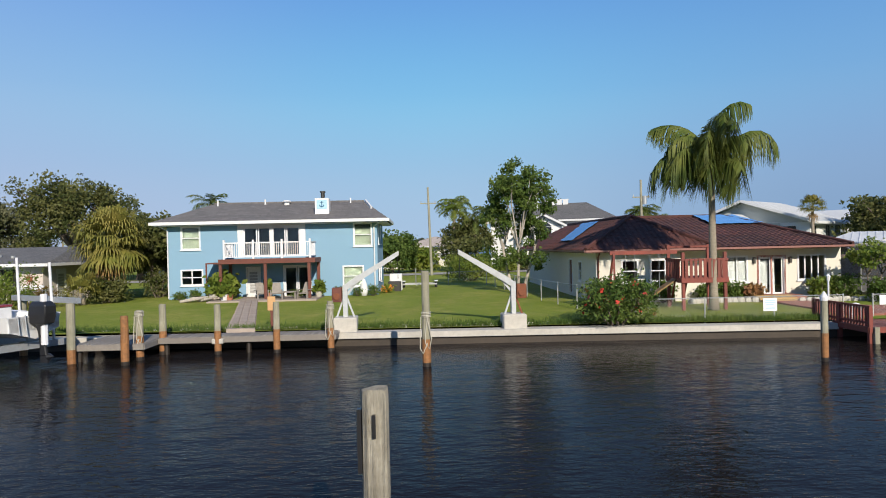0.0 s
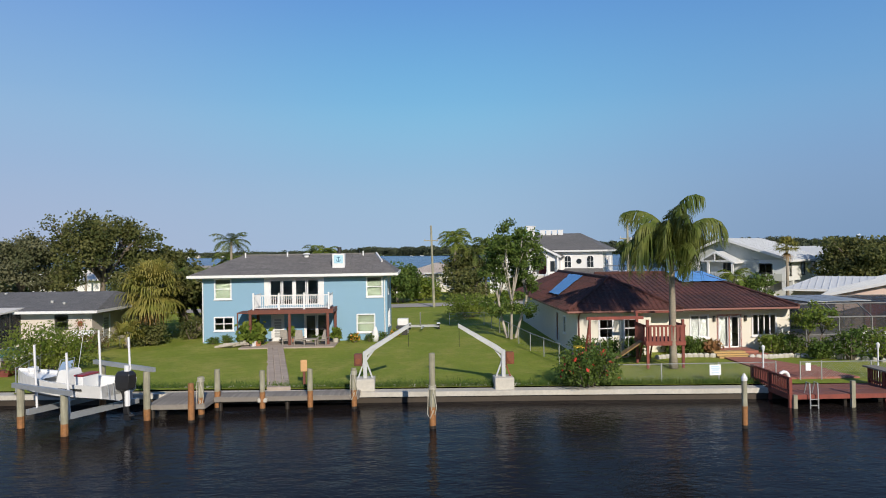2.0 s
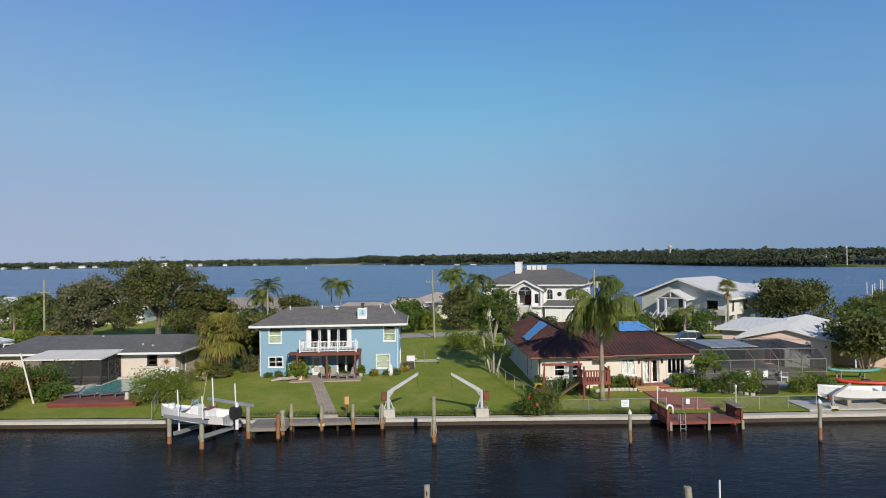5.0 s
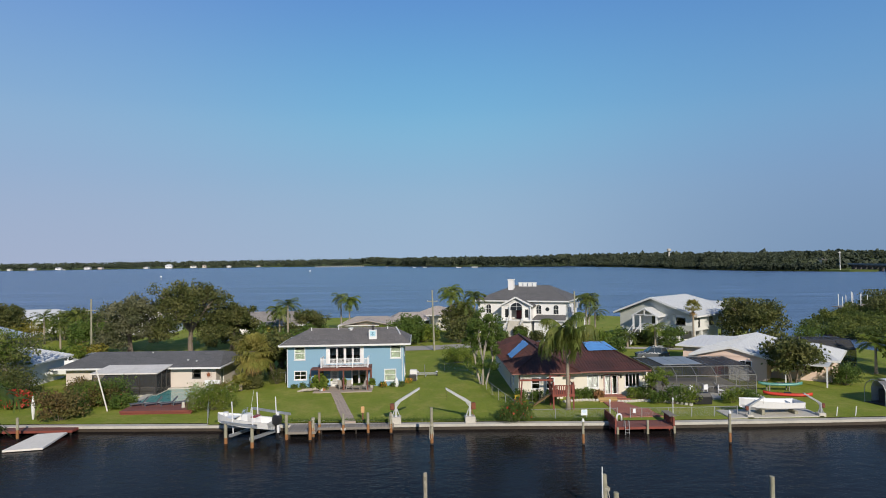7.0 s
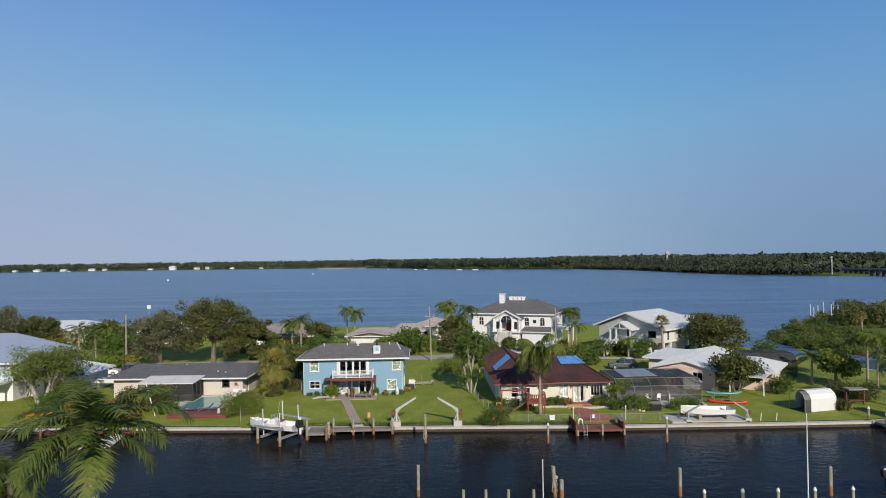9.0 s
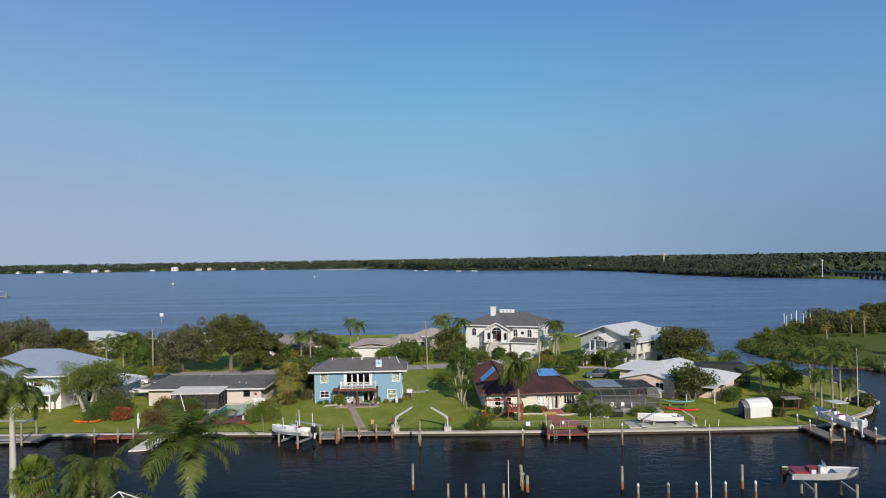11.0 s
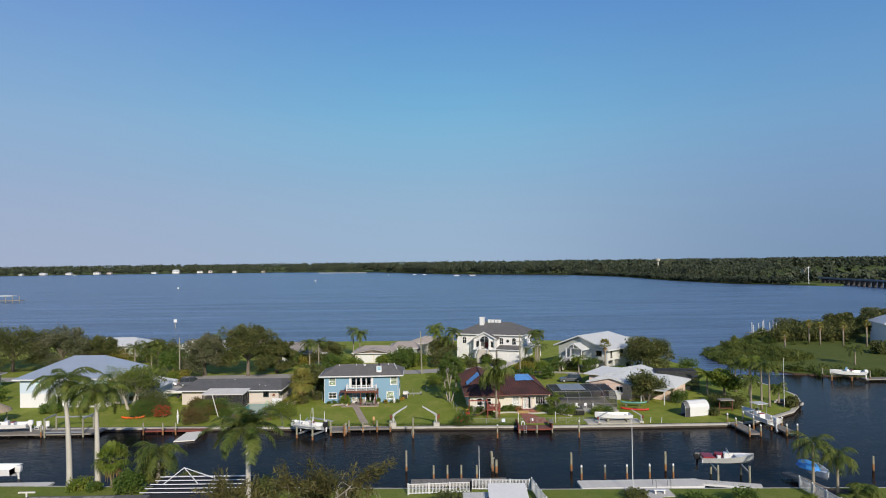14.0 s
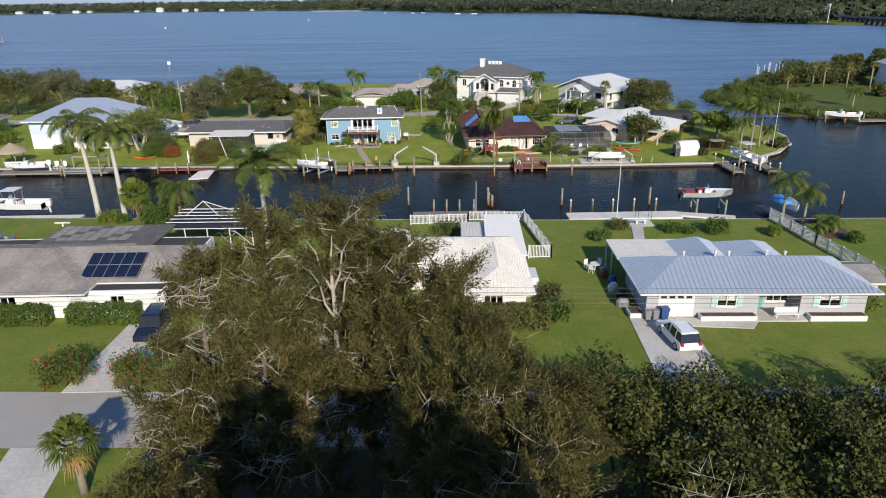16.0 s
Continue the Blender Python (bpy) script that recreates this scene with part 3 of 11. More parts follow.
# ---- houses ----
def wall_run(u0, u1, z0, z1, t, openings, along="x", base=0.0, inward=1):
    """A wall from u0 to u1 with real openings (a0, a1, b0, b1). Its outer face lies at base, its thickness goes inward."""
    m = Mesh()
    us = sorted({u0, u1, *[o[0] for o in openings], *[o[1] for o in openings]})
    v0, v1 = (base, base + t) if inward > 0 else (base - t, base)
    for a, b in zip(us, us[1:]):
        cuts = sorted((o[2], o[3]) for o in openings if o[0] < b - 1e-4 and o[1] > a + 1e-4)
        z = z0
        for c0, c1 in cuts + [(z1, z1)]:
            if c0 > z + 1e-4:
                m.box(a, v0, z, b, v1, c0) if along == "x" else m.box(v0, a, z, v1, b, c0)
            z = max(z, c1)
    return m


def on_wall(along, base, inward):
    """Maps (u along the wall, v inward, z) to house coordinates."""
    return (lambda u, v, z: (u, base + v * inward, z)) if along == "x" else (lambda u, v, z: (base + v * inward, u, z))


def frame_box(m, f, u0, v0, z0, u1, v1, z1):
    a, b = f(u0, v0, z0), f(u1, v1, z1)
    m.box(min(a[0], b[0]), min(a[1], b[1]), z0, max(a[0], b[0]), max(a[1], b[1]), z1)
    return m


def ring_frame(f, u0, u1, z0, z1, w, lap, v0, v1):
    """A closed four-sided frame round an opening, one connected ring."""
    rings = []
    for u, z in ((u0, z0), (u1, z0), (u1, z1), (u0, z1)):
        su, sz = (-1 if u == u0 else 1), (-1 if z == z0 else 1)
        rings.append([f(u + su * w, v0, z + sz * w), f(u - su * lap, v0, z - sz * lap), f(u - su * lap, v1, z - sz * lap), f(u + su * w, v1, z + sz * w)])
    return Mesh().loft(rings + rings[:1], ends=False)


def arch_frame(f, u0, u1, z0, z1, w, lap, v0, v1):
    """Two jambs and a head, one connected piece."""
    rings = []
    for u, z, sz in ((u0, z0, 0), (u0, z1, 1), (u1, z1, 1), (u1, z0, 0)):
        su = -1 if u == u0 else 1
        rings.append([f(u + su * w, v0, z + sz * w), f(u - su * lap, v0, z - sz * lap), f(u - su * lap, v1, z - sz * lap), f(u + su * w, v1, z + sz * w)])
    return Mesh().loft(rings)


def window(house, o, along="x", base=0.0, inward=1, mat=None, bars=(0, 1), blind=None, sill=True, w=0.07, kind="window", proud=0.04, drop=0.0):
    """A framed window in the opening o: frame, panes, rails (upright, level), an inner blind and a sill."""
    f = on_wall(along, base, inward)
    u0, u1, z0, z1 = o
    mat = mat or WHITE_VINYL
    win = part(kind, ring_frame(f, u0, u1, z0, z1, w, 0.03, -proud, 0.06), mat, house)
    nu, nz = bars
    for i in range(1, nu + 1):
        u = u0 + (u1 - u0) * i / (nu + 1)
        part("mullion", frame_box(Mesh(), f, u - 0.035, -0.012, z0 + 0.03, u + 0.035, 0.05, z1 - 0.03), mat, win)
    for i in range(1, nz + 1):
        z = z0 + (z1 - z0) * i / (nz + 1)
        part("glazing_bar", frame_box(Mesh(), f, u0 + 0.03, -0.014, z - 0.03, u1 - 0.03, 0.052, z + 0.03), mat, win)
    part("pane", frame_box(Mesh(), f, u0 + 0.02, 0.02, z0 + 0.02, u1 - 0.02, 0.03, z1 - 0.02), GLASS, win).visible_shadow = False
    if blind is not None:
        part("blind", frame_box(Mesh(), f, u0, 0.10, z0 + drop * (z1 - z0), u1, 0.115, z1), blind, win)
    if sill:
        part("sill", frame_box(Mesh(), f, u0 - w - 0.05, -0.09, z0 - w - 0.06, u1 + w + 0.05, 0.0, z0 - w), mat, win)
    return win


def door(house, o, along="x", base=0.0, inward=1, mat=None, leaf=None, panes=1, lights=True):
    """A framed door in the opening o, its leaf set back, with a handle."""
    f = on_wall(along, base, inward)
    u0, u1, z0, z1 = o
    d = part("door", arch_frame(f, u0, u1, z0, z1, 0.07, 0.03, -0.04, 0.08), mat or WHITE, house)
    lf = part("door_leaf", frame_box(Mesh(), f, u0 + 0.035, 0.03, z0 + 0.02, u1 - 0.035, 0.07, z1 - 0.035), leaf or WHITE, d, bevel=0.01)
    if lights:
        for k in range(7):
            zz = z0 + 0.35 + k * (z1 - z0 - 0.6) / 7
            part("louvre", frame_box(Mesh(), f, u0 + 0.16, 0.016, zz, u1 - 0.16, 0.028, zz + 0.16), CURTAIN, d)
    part("handle", frame_box(Mesh(), f, u1 - 0.14, -0.03, z0 + 0.98, u1 - 0.09, 0.03, z0 + 1.06), GALV, d, bevel=0.01)
    return d


def slider(house, o, along="x", base=0.0, inward=1, n=2, mat=None, curtain=False):
    """Sliding glass doors: an outer frame, then each leaf with its own stiles and pane."""
    f = on_wall(along, base, inward)
    u0, u1, z0, z1 = o
    s = part("sliding_door", arch_frame(f, u0, u1, z0, z1, 0.08, 0.02, -0.04, 0.1), mat or WHITE_VINYL, house)
    for i in range(n):
        a, b = u0 + (u1 - u0) * i / n + 0.02, u0 + (u1 - u0) * (i + 1) / n - 0.02
        v = 0.02 + 0.05 * (i % 2)
        part("leaf", ring_frame(f, a, b, z0, z1 - 0.02, 0.0, 0.08, v, v + 0.04), mat or WHITE_VINYL, s)
        part("pane", frame_box(Mesh(), f, a + 0.06, v + 0.015, z0 + 0.08, b - 0.06, v + 0.022, z1 - 0.08), GLASS, s).visible_shadow = False
        if curtain:
            part("curtain", frame_box(Mesh(), f, a + 0.06, 0.22, z0 + 0.05, b - 0.06 - (0.35 if i % 2 else 0.0), 0.24, z1 - 0.05), CURTAIN, s)
    return s


def hip_planes(x0, x1, y0, y1, z, rise, left=True, right=True, axis="x"):
    """The four slopes of a hip (or gable) roof over a rectangle, each with its eave edge first."""
    if axis == "y":
        out = []
        for pl in hip_planes(y0, y1, -x1, -x0, z, rise, left, right):
            out.append([(-p[1], p[0], p[2]) for p in pl])
        return out
    h = (y1 - y0) / 2
    yc, zr = (y0 + y1) / 2, z + rise
    a = x0 + (h if left is True else left) if left else x0
    b = x1 - (h if right is True else right) if right else x1
    planes = [[(x0, y0, z), (x1, y0, z), (b, yc, zr), (a, yc, zr)], [(x1, y1, z), (x0, y1, z), (a, yc, zr), (b, yc, zr)]]
    if left:
        planes.append([(x0, y1, z), (x0, y0, z), (a, yc, zr)])
    if right:
        planes.append([(x1, y0, z), (x1, y1, z), (b, yc, zr)])
    return planes


def roof(house, planes, material, thick=0.14, fascia=None, ribs=None, rib_mat=None, gutter=0.17, ridge_caps=None, name="roof"):
    """A roof of slopes with thickness, fascia boards on the eaves and, where asked, ribs up the slope."""
    m = Mesh()
    for pl in planes:
        n = len(pl)
        m.add(list(pl) + [(x, y, z - thick) for x, y, z in pl], [tuple(range(n)), tuple(reversed(range(n, 2 * n)))] + [(i, n + i, n + (i + 1) % n, (i + 1) % n) for i in range(n)])
    r = part(name, m, material, house)
    for pl in planes:
        a, b = Vector(pl[0]), Vector(pl[1])
        d = (b - a).normalized()
        out = Vector((d.y, -d.x, 0))
        fb = Mesh()
        p, q = a + out * 0.03, b + out * 0.03
        fb.bar(p + Vector((0, 0, -gutter / 2 + 0.01)), q + Vector((0, 0, -gutter / 2 + 0.01)), 0.07, gutter)
        part("fascia", fb, fascia or WHITE, r)
        if ribs:
            pitch, width, height = ribs
            L = (b - a).length
            inw = -out
            k = pitch / 2
            # slope rise per metre inward
            far = max(pl[2:], key=lambda p3: (Vector(p3) - a).dot(inw))
            run = (Vector(far) - a).dot(inw)
            sl = (far[2] - a.z) / run
            poly = [((Vector(p3) - a).dot(d), (Vector(p3) - a).dot(inw)) for p3 in pl]
            while k < L:
                top = 0.0
                for i in range(len(poly)):
                    (s0, t0), (s1, t1) = poly[i], poly[(i + 1) % len(poly)]
                    if (s0 - k) * (s1 - k) <= 0 and abs(s1 - s0) > 1e-6:
                        top = max(top, t0 + (t1 - t0) * (k - s0) / (s1 - s0))
                if top > 0.15:
                    p0 = a + d * k - inw * 0.02
                    p1 = a + d * k + inw * (top - 0.02)
                    p1.z = a.z + sl * (top - 0.02)
                    up = Vector((0, 0, height * 0.3))
                    if width > 0.1:
                        # a half-round course of barrel tiles
                        pts0 = [(math.cos(g), math.sin(g)) for g in (math.pi, math.pi * 0.75, math.pi / 2, math.pi / 4, 0)]
                        tiles = max(1, round((p1 - p0).length / 0.42))
                        rings = []
                        for q in range(tiles):
                            lift = random.uniform(-0.008, 0.012)
                            for u, hh in ((q / tiles, 1.0), ((q + 0.98) / tiles, 0.62)):
                                mid = p0.lerp(p1, u)
                                rings.append([mid + d * (c * width * (0.42 + 0.1 * hh)) + Vector((0, 0, s * height * hh - 0.01 + lift)) for c, s in pts0])
                        part("tile_course", Mesh().loft(rings, closed=False), rib_mat or material, r)
                    else:
                        part("seam", Mesh().bar(p0 + up, p1 + up, width, height), rib_mat or material, r)
                k += pitch
    return r


def ridge_line(house, pts, material, r=0.11):
    for a, b in zip(pts, pts[1:]):
        part("ridge_cap", Mesh().tube([a, b], r, 6), material, house)


def shell(house, x0, x1, y0, y1, z1, mat, south=(), east=(), north=(), west=(), z0=-0.3, t=0.2, prefix="wall"):
    """Four walls with openings, a floor and a ceiling."""
    part(prefix, wall_run(x0, x1, z0, z1, t, list(south), "x", y0, 1), mat, house)
    part(prefix, wall_run(x0, x1, z0, z1, t, list(north), "x", y1, -1), mat, house)
    part(prefix, wall_run(y0 + t, y1 - t, z0, z1, t, list(west), "y", x0, 1), mat, house)
    part(prefix, wall_run(y0 + t, y1 - t, z0, z1, t, list(east), "y", x1, -1), mat, house)
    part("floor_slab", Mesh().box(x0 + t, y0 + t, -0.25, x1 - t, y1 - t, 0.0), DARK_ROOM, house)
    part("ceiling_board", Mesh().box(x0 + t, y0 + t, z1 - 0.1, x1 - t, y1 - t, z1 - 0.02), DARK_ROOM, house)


def balusters(parent, a, b, z0, z1, mat, pitch=0.13, w=0.035, name="baluster"):
    a, b = Vector((*a, 0)), Vector((*b, 0))
    n = max(1, int((b - a).length / pitch))
    me = Mesh().box(-w / 2, -w / 2, z0, w / 2, w / 2, z1).data(name)
    me.materials.append(mat)
    for i in range(1, n):
        p = a.lerp(b, i / n)
        part(name, me, mat, parent, at=pose(p.x, p.y, 0))


def blue_house():
    h = thing("house", "two-storey sky-blue stucco house with grey shingle roof", "house", -6.57, 17.6, 0.78, 1.0)
    W, D, Z = 6.95, 7.6, 5.0
    ul, ll, lr, ur = (-6.0, -4.84, 3.36, 4.78), (-6.05, -4.7, 0.98, 1.92), (4.66, 5.95, 0.66, 1.95), (5.42, 6.55, 3.36, 4.8)
    dr, sl, up = (-1.76, -0.92, 0.0, 2.02), (0.72, 2.45, 0.0, 2.05), (-1.95, 1.8, 2.78, 4.72)
    ea = [(1.3, 2.1, 3.5, 4.7), (3.6, 4.3, 3.5, 4.7), (1.2, 2.0, 1.0, 2.0), (3.4, 4.2, 0.8, 2.0)]
    shell(h, -W, W, 0, D, Z, BLUE_STUCCO, south=[ul, ll, lr, ur, dr, sl, up], east=ea)
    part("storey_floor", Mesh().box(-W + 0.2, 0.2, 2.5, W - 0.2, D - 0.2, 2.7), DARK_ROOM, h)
    for o in (ul, lr, ur):
        window(h, o, blind=BLIND, bars=(0, 1))
    window(h, ll, bars=(1, 1))
    for o in ea:
        window(h, o, "y", W, -1, blind=BLIND)
    door(h, dr)
    slider(h, sl)
    slider(h, up, n=4)
    # broad white trim round the upper glass doors
    tr = Mesh()
    tr.box(-2.32, -0.05, 2.75, -2.03, 0.0, 5.0).box(1.88, -0.05, 2.75, 2.17, 0.0, 5.0).box(-2.03, -0.05, 4.80, 1.88, 0.0, 5.0)
    part("trim", tr, WHITE, h)
    for x in (-0.07,):
        part("mullion", Mesh().box(x - 0.14, -0.06, 2.75, x + 0.14, -0.042, 4.8), WHITE, h)
    # roof: hip on the west, small gablet on the east
    pl = hip_planes(-7.8, 7.75, -0.75, 8.3, 5.12, 1.45, 2.9, 1.9)
    roof(h, pl, SHINGLE, gutter=0.2)
    part("soffit", Mesh().box(-7.7, -0.65, 4.86, 7.65, 8.2, 4.9), WHITE, h)
    ridge_line(h, [(-4.9, 3.775, 6.59), (5.85, 3.775, 6.59)], SHINGLE, 0.07)
    part("gablet_trim", Mesh().bar((5.95, 3.7, 6.62), (6.5, 1.7, 5.97), 0.12, 0.16), WHITE, h)
    # chimney box with a small anchor panel
    ch = part("chimney", Mesh().box(2.75, 0.55, 5.2, 3.7, 1.4, 6.62), WHITE, h, "white-boxed chimney with blue anchor panel", bevel=0.02)
    part("panel", Mesh().box(2.88, 0.525, 5.88, 3.57, 0.548, 6.5), plain("pale_blue_panel", (0.36, 0.58, 0.68)), ch)
    an = Mesh().box(3.2, 0.505, 6.02, 3.26, 0.523, 6.4).box(3.11, 0.505, 6.32, 3.35, 0.523, 6.36)
    an.tube([(3.07, 0.515, 6.16), (3.13, 0.515, 6.05), (3.23, 0.515, 6.01), (3.33, 0.515, 6.05), (3.39, 0.515, 6.16)], 0.025, 6)
    part("anchor", an, plain("anchor_blue", (0.03, 0.12, 0.22)), ch)
    part("flue", Mesh().tube([(3.25, 1.0, 6.6), (3.25, 1.0, 7.0)], 0.14, 12).tube([(3.25, 1.0, 7.0), (3.25, 1.0, 7.12)], 0.19, 12), BRONZE, ch)
    for x, y in ((-4.5, 3.2), (-1.2, 3.4), (4.9, 3.4)):
        part("vent_pipe", Mesh().tube([(x, y, 6.1), (x, y, 6.8)], 0.06, 8), WHITE, h)
    part("roof_vent", Mesh().tube([(0.35, 3.3, 6.2), (0.35, 3.3, 6.6)], 0.2, 12).tube([(0.35, 3.3, 6.6), (0.35, 3.3, 6.7)], [0.36, 0.2], 12), WHITE, h)
    # gutters' downpipes
    for x in (-6.9, 6.75):
        part("downpipe", Mesh().tube([(x * 1.08, -0.68, 4.95), (x, -0.09, 4.6), (x, -0.09, 0.1)], 0.045, 6), WHITE, h)
    # balcony
    b = part("balcony", Mesh().box(-2.75, -2.45, 2.50, 3.05, -0.01, 2.62), BROWN_WOOD, h, "brown-framed balcony with white railing")
    part("rim_beam", Mesh().box(-2.9, -2.56, 2.34, 3.16, -2.44, 2.64).box(-2.9, -2.44, 2.34, -2.78, -0.02, 2.64).box(3.04, -2.44, 2.34, 3.16, -0.02, 2.64), BROWN_WOOD, b)
    for x, y in ((-2.8, -2.42), (0.0, -2.42), (2.75, -2.42), (-2.6, -0.9), (3.05, -0.4)):
        part("post", Mesh().box(x - 0.09, y - 0.09, -0.1, x + 0.09, y + 0.09, 2.36), BROWN_WOOD, b)
    part("side_canopy", Mesh().box(-3.9, -1.9, 2.34, -2.92, -0.05, 2.42).box(-3.9, -1.9, -0.05, -3.82, -1.82, 2.34), BROWN_WOOD, b)
    rail = part("railing", Mesh().box(-2.62, -2.40, 3.62, 2.86, -2.30, 3.70).box(-2.62, -2.38, 2.74, 2.86, -2.32, 2.80)
                .box(-2.62, -2.30, 3.62, -2.54, -0.05, 3.70).box(2.78, -2.30, 3.62, 2.86, -0.05, 3.70)
                .box(-2.61, -2.32, 2.74, -2.55, -0.05, 2.80).box(2.79, -2.32, 2.74, 2.85, -0.05, 2.80), WHITE_VINYL, b)
    for x in (-2.58, -0.75, 1.05, 2.82):
        part("rail_post", Mesh().box(x - 0.06, -2.41, 2.62, x + 0.06, -2.29, 3.86), WHITE_VINYL, rail, bevel=0.01)
    balusters(rail, (-2.58, -2.35), (2.82, -2.35), 2.8, 3.62, WHITE_VINYL)
    balusters(rail, (-2.58, -2.35), (-2.58, -0.1), 2.8, 3.62, WHITE_VINYL)
    balusters(rail, (2.82, -2.35), (2.82, -0.1), 2.8, 3.62, WHITE_VINYL)
    return h


blue_house()


def tile_house():
    h = thing("house", "low cream stucco house with dark red barrel-tile roof", "house", 13.0, 9.3, 0.82, 0.8)
    # west wing
    a1, a2 = (1.45, 2.3, 0.95, 2.1), (3.05, 3.85, 0.95, 2.1)
    wd, ww = (5.6, 6.4, 0.0, 2.1), (3.2, 3.9, 0.9, 2.0)
    shell(h, 0, 4.8, 0, 22, 2.75, CREAM_STUCCO, south=[a1, a2], west=[wd, ww])
    for o in (a1, a2):
        window(h, o, bars=(0, 1))
    window(h, ww, "y", 0, 1)
    door(h, wd, "y", 0, 1, leaf=BROWN_WOOD, lights=False)
    part("downpipe", Mesh().tube([(0.1, -0.45, 2.6), (0.1, -0.08, 2.3), (0.1, -0.08, 0.1)], 0.05, 6), BROWN_WOOD, h)
    # main block
    b1, b2, b3 = (7.75, 8.9, 0.75, 2.15), (9.6, 11.05, 0.0, 2.1), (11.9, 13.45, 0.8, 2.15)
    shell(h, 4.8, 14.4, 0.9, 16, 2.75, CREAM_STUCCO, south=[b1, b2, b3])
    window(h, b1, base=0.9, bars=(1, 0), blind=CURTAIN, drop=0.0)
    window(h, b3, base=0.9, bars=(3, 0))
    sd = slider(h, b2, base=0.9, curtain=True)
    part("casing", Mesh().box(9.5, 0.86, 0.0, 9.6, 0.9, 2.2).box(11.05, 0.86, 0.0, 11.15, 0.9, 2.2).box(9.6, 0.86, 2.1, 11.05, 0.9, 2.2).box(10.29, 0.86, 0.0, 10.36, 0.91, 2.1), PINK_WHITE, sd, "faded salmon door casing")
    for x in (9.3, 11.4):
        part("wall_lamp", Mesh().box(x - 0.07, 0.74, 1.75, x + 0.07, 0.9, 2.1), BRONZE, h, bevel=0.02)
    part("soffit", Mesh().box(-0.65, -0.65, 2.62, 5.6, 22.5, 2.66).box(5.6, -0.2, 2.62, 14.25, 16.5, 2.66), CREAM_STUCCO, h)
    wing = hip_planes(-0.75, 6.6, -0.75, 23, 2.72, 1.9, True, True, "y")
    main = hip_planes(3.4, 14.35, -0.3, 17.0, 2.72, 2.0, 0.0, 3.4)
    for pls in (wing, main):
        roof(h, pls, RED_TILE, fascia=plain("salmon_fascia", (0.25, 0.11, 0.085)), gutter=0.11, ribs=(0.34, 0.22, 0.075), name="roof")
    ridge_line(h, [(-0.75, -0.75, 2.8), (2.925, 2.925, 4.68), (2.925, 19.3, 4.68)], RED_TILE)
    ridge_line(h, [(6.6, -0.75, 2.8), (2.925, 2.925, 4.68)], RED_TILE)
    ridge_line(h, [(3.4, 8.35, 4.78), (10.95, 8.35, 4.78), (14.35, -0.3, 2.8)], RED_TILE)
    ridge_line(h, [(10.95, 8.35, 4.78), (14.35, 17.0, 2.8)], RED_TILE)

    def tarp(pts, n, off, label):
        """A crumpled sheet draped on a slope given by four corners."""
        p = [Vector(q) for q in pts]
        m = Mesh()
        for j in range(n + 1):
            for i in range(n + 1):
                u, v = i / n, j / n
                q = p[0].lerp(p[1], u).lerp(p[3].lerp(p[2], u), v)
                e = 0.18 * noise.noise((q.x * 1.3 + 7, q.y * 1.3, 3)) if u in (0, 1) or v in (0, 1) else 0
                m.v.append((q.x + e, q.y + e, q.z + off + 0.05 * noise.noise((q.x * 2, q.y * 2, 1))))
        m.f = [(j * (n + 1) + i, j * (n + 1) + i + 1, (j + 1) * (n + 1) + i + 1, (j + 1) * (n + 1) + i) for j in range(n) for i in range(n)]
        return part("tarp", m, TARP, h, label)

    def wz(x):
        return 2.72 + 1.9 * min((x + 0.75) / 3.675, 1)

    def mz(y):
        return 2.72 + 2.0 * (y + 0.3) / 8.65
    tarp([(0.1, 6.2, wz(0.1)), (2.6, 8.8, wz(2.6)), (2.6, 13.0, wz(2.6)), (0.1, 9.4, wz(0.1))], 14, 0.16, "crumpled blue tarp over roof damage")
    tarp([(9.0, 5.3, mz(5.3)), (12.4, 5.4, mz(5.4)), (11.6, 8.2, mz(8.2)), (8.9, 8.2, mz(8.2))], 14, 0.16, "blue tarp patched near the ridge")
    # brick steps at the french doors
    st = part("door_steps", Mesh().box(9.2, -0.6, -0.25, 11.5, 0.9, 0.0).box(8.8, -1.2, -0.25, 11.9, -0.6, -0.12), RED_PAVER, h)
    return h


tile_house()


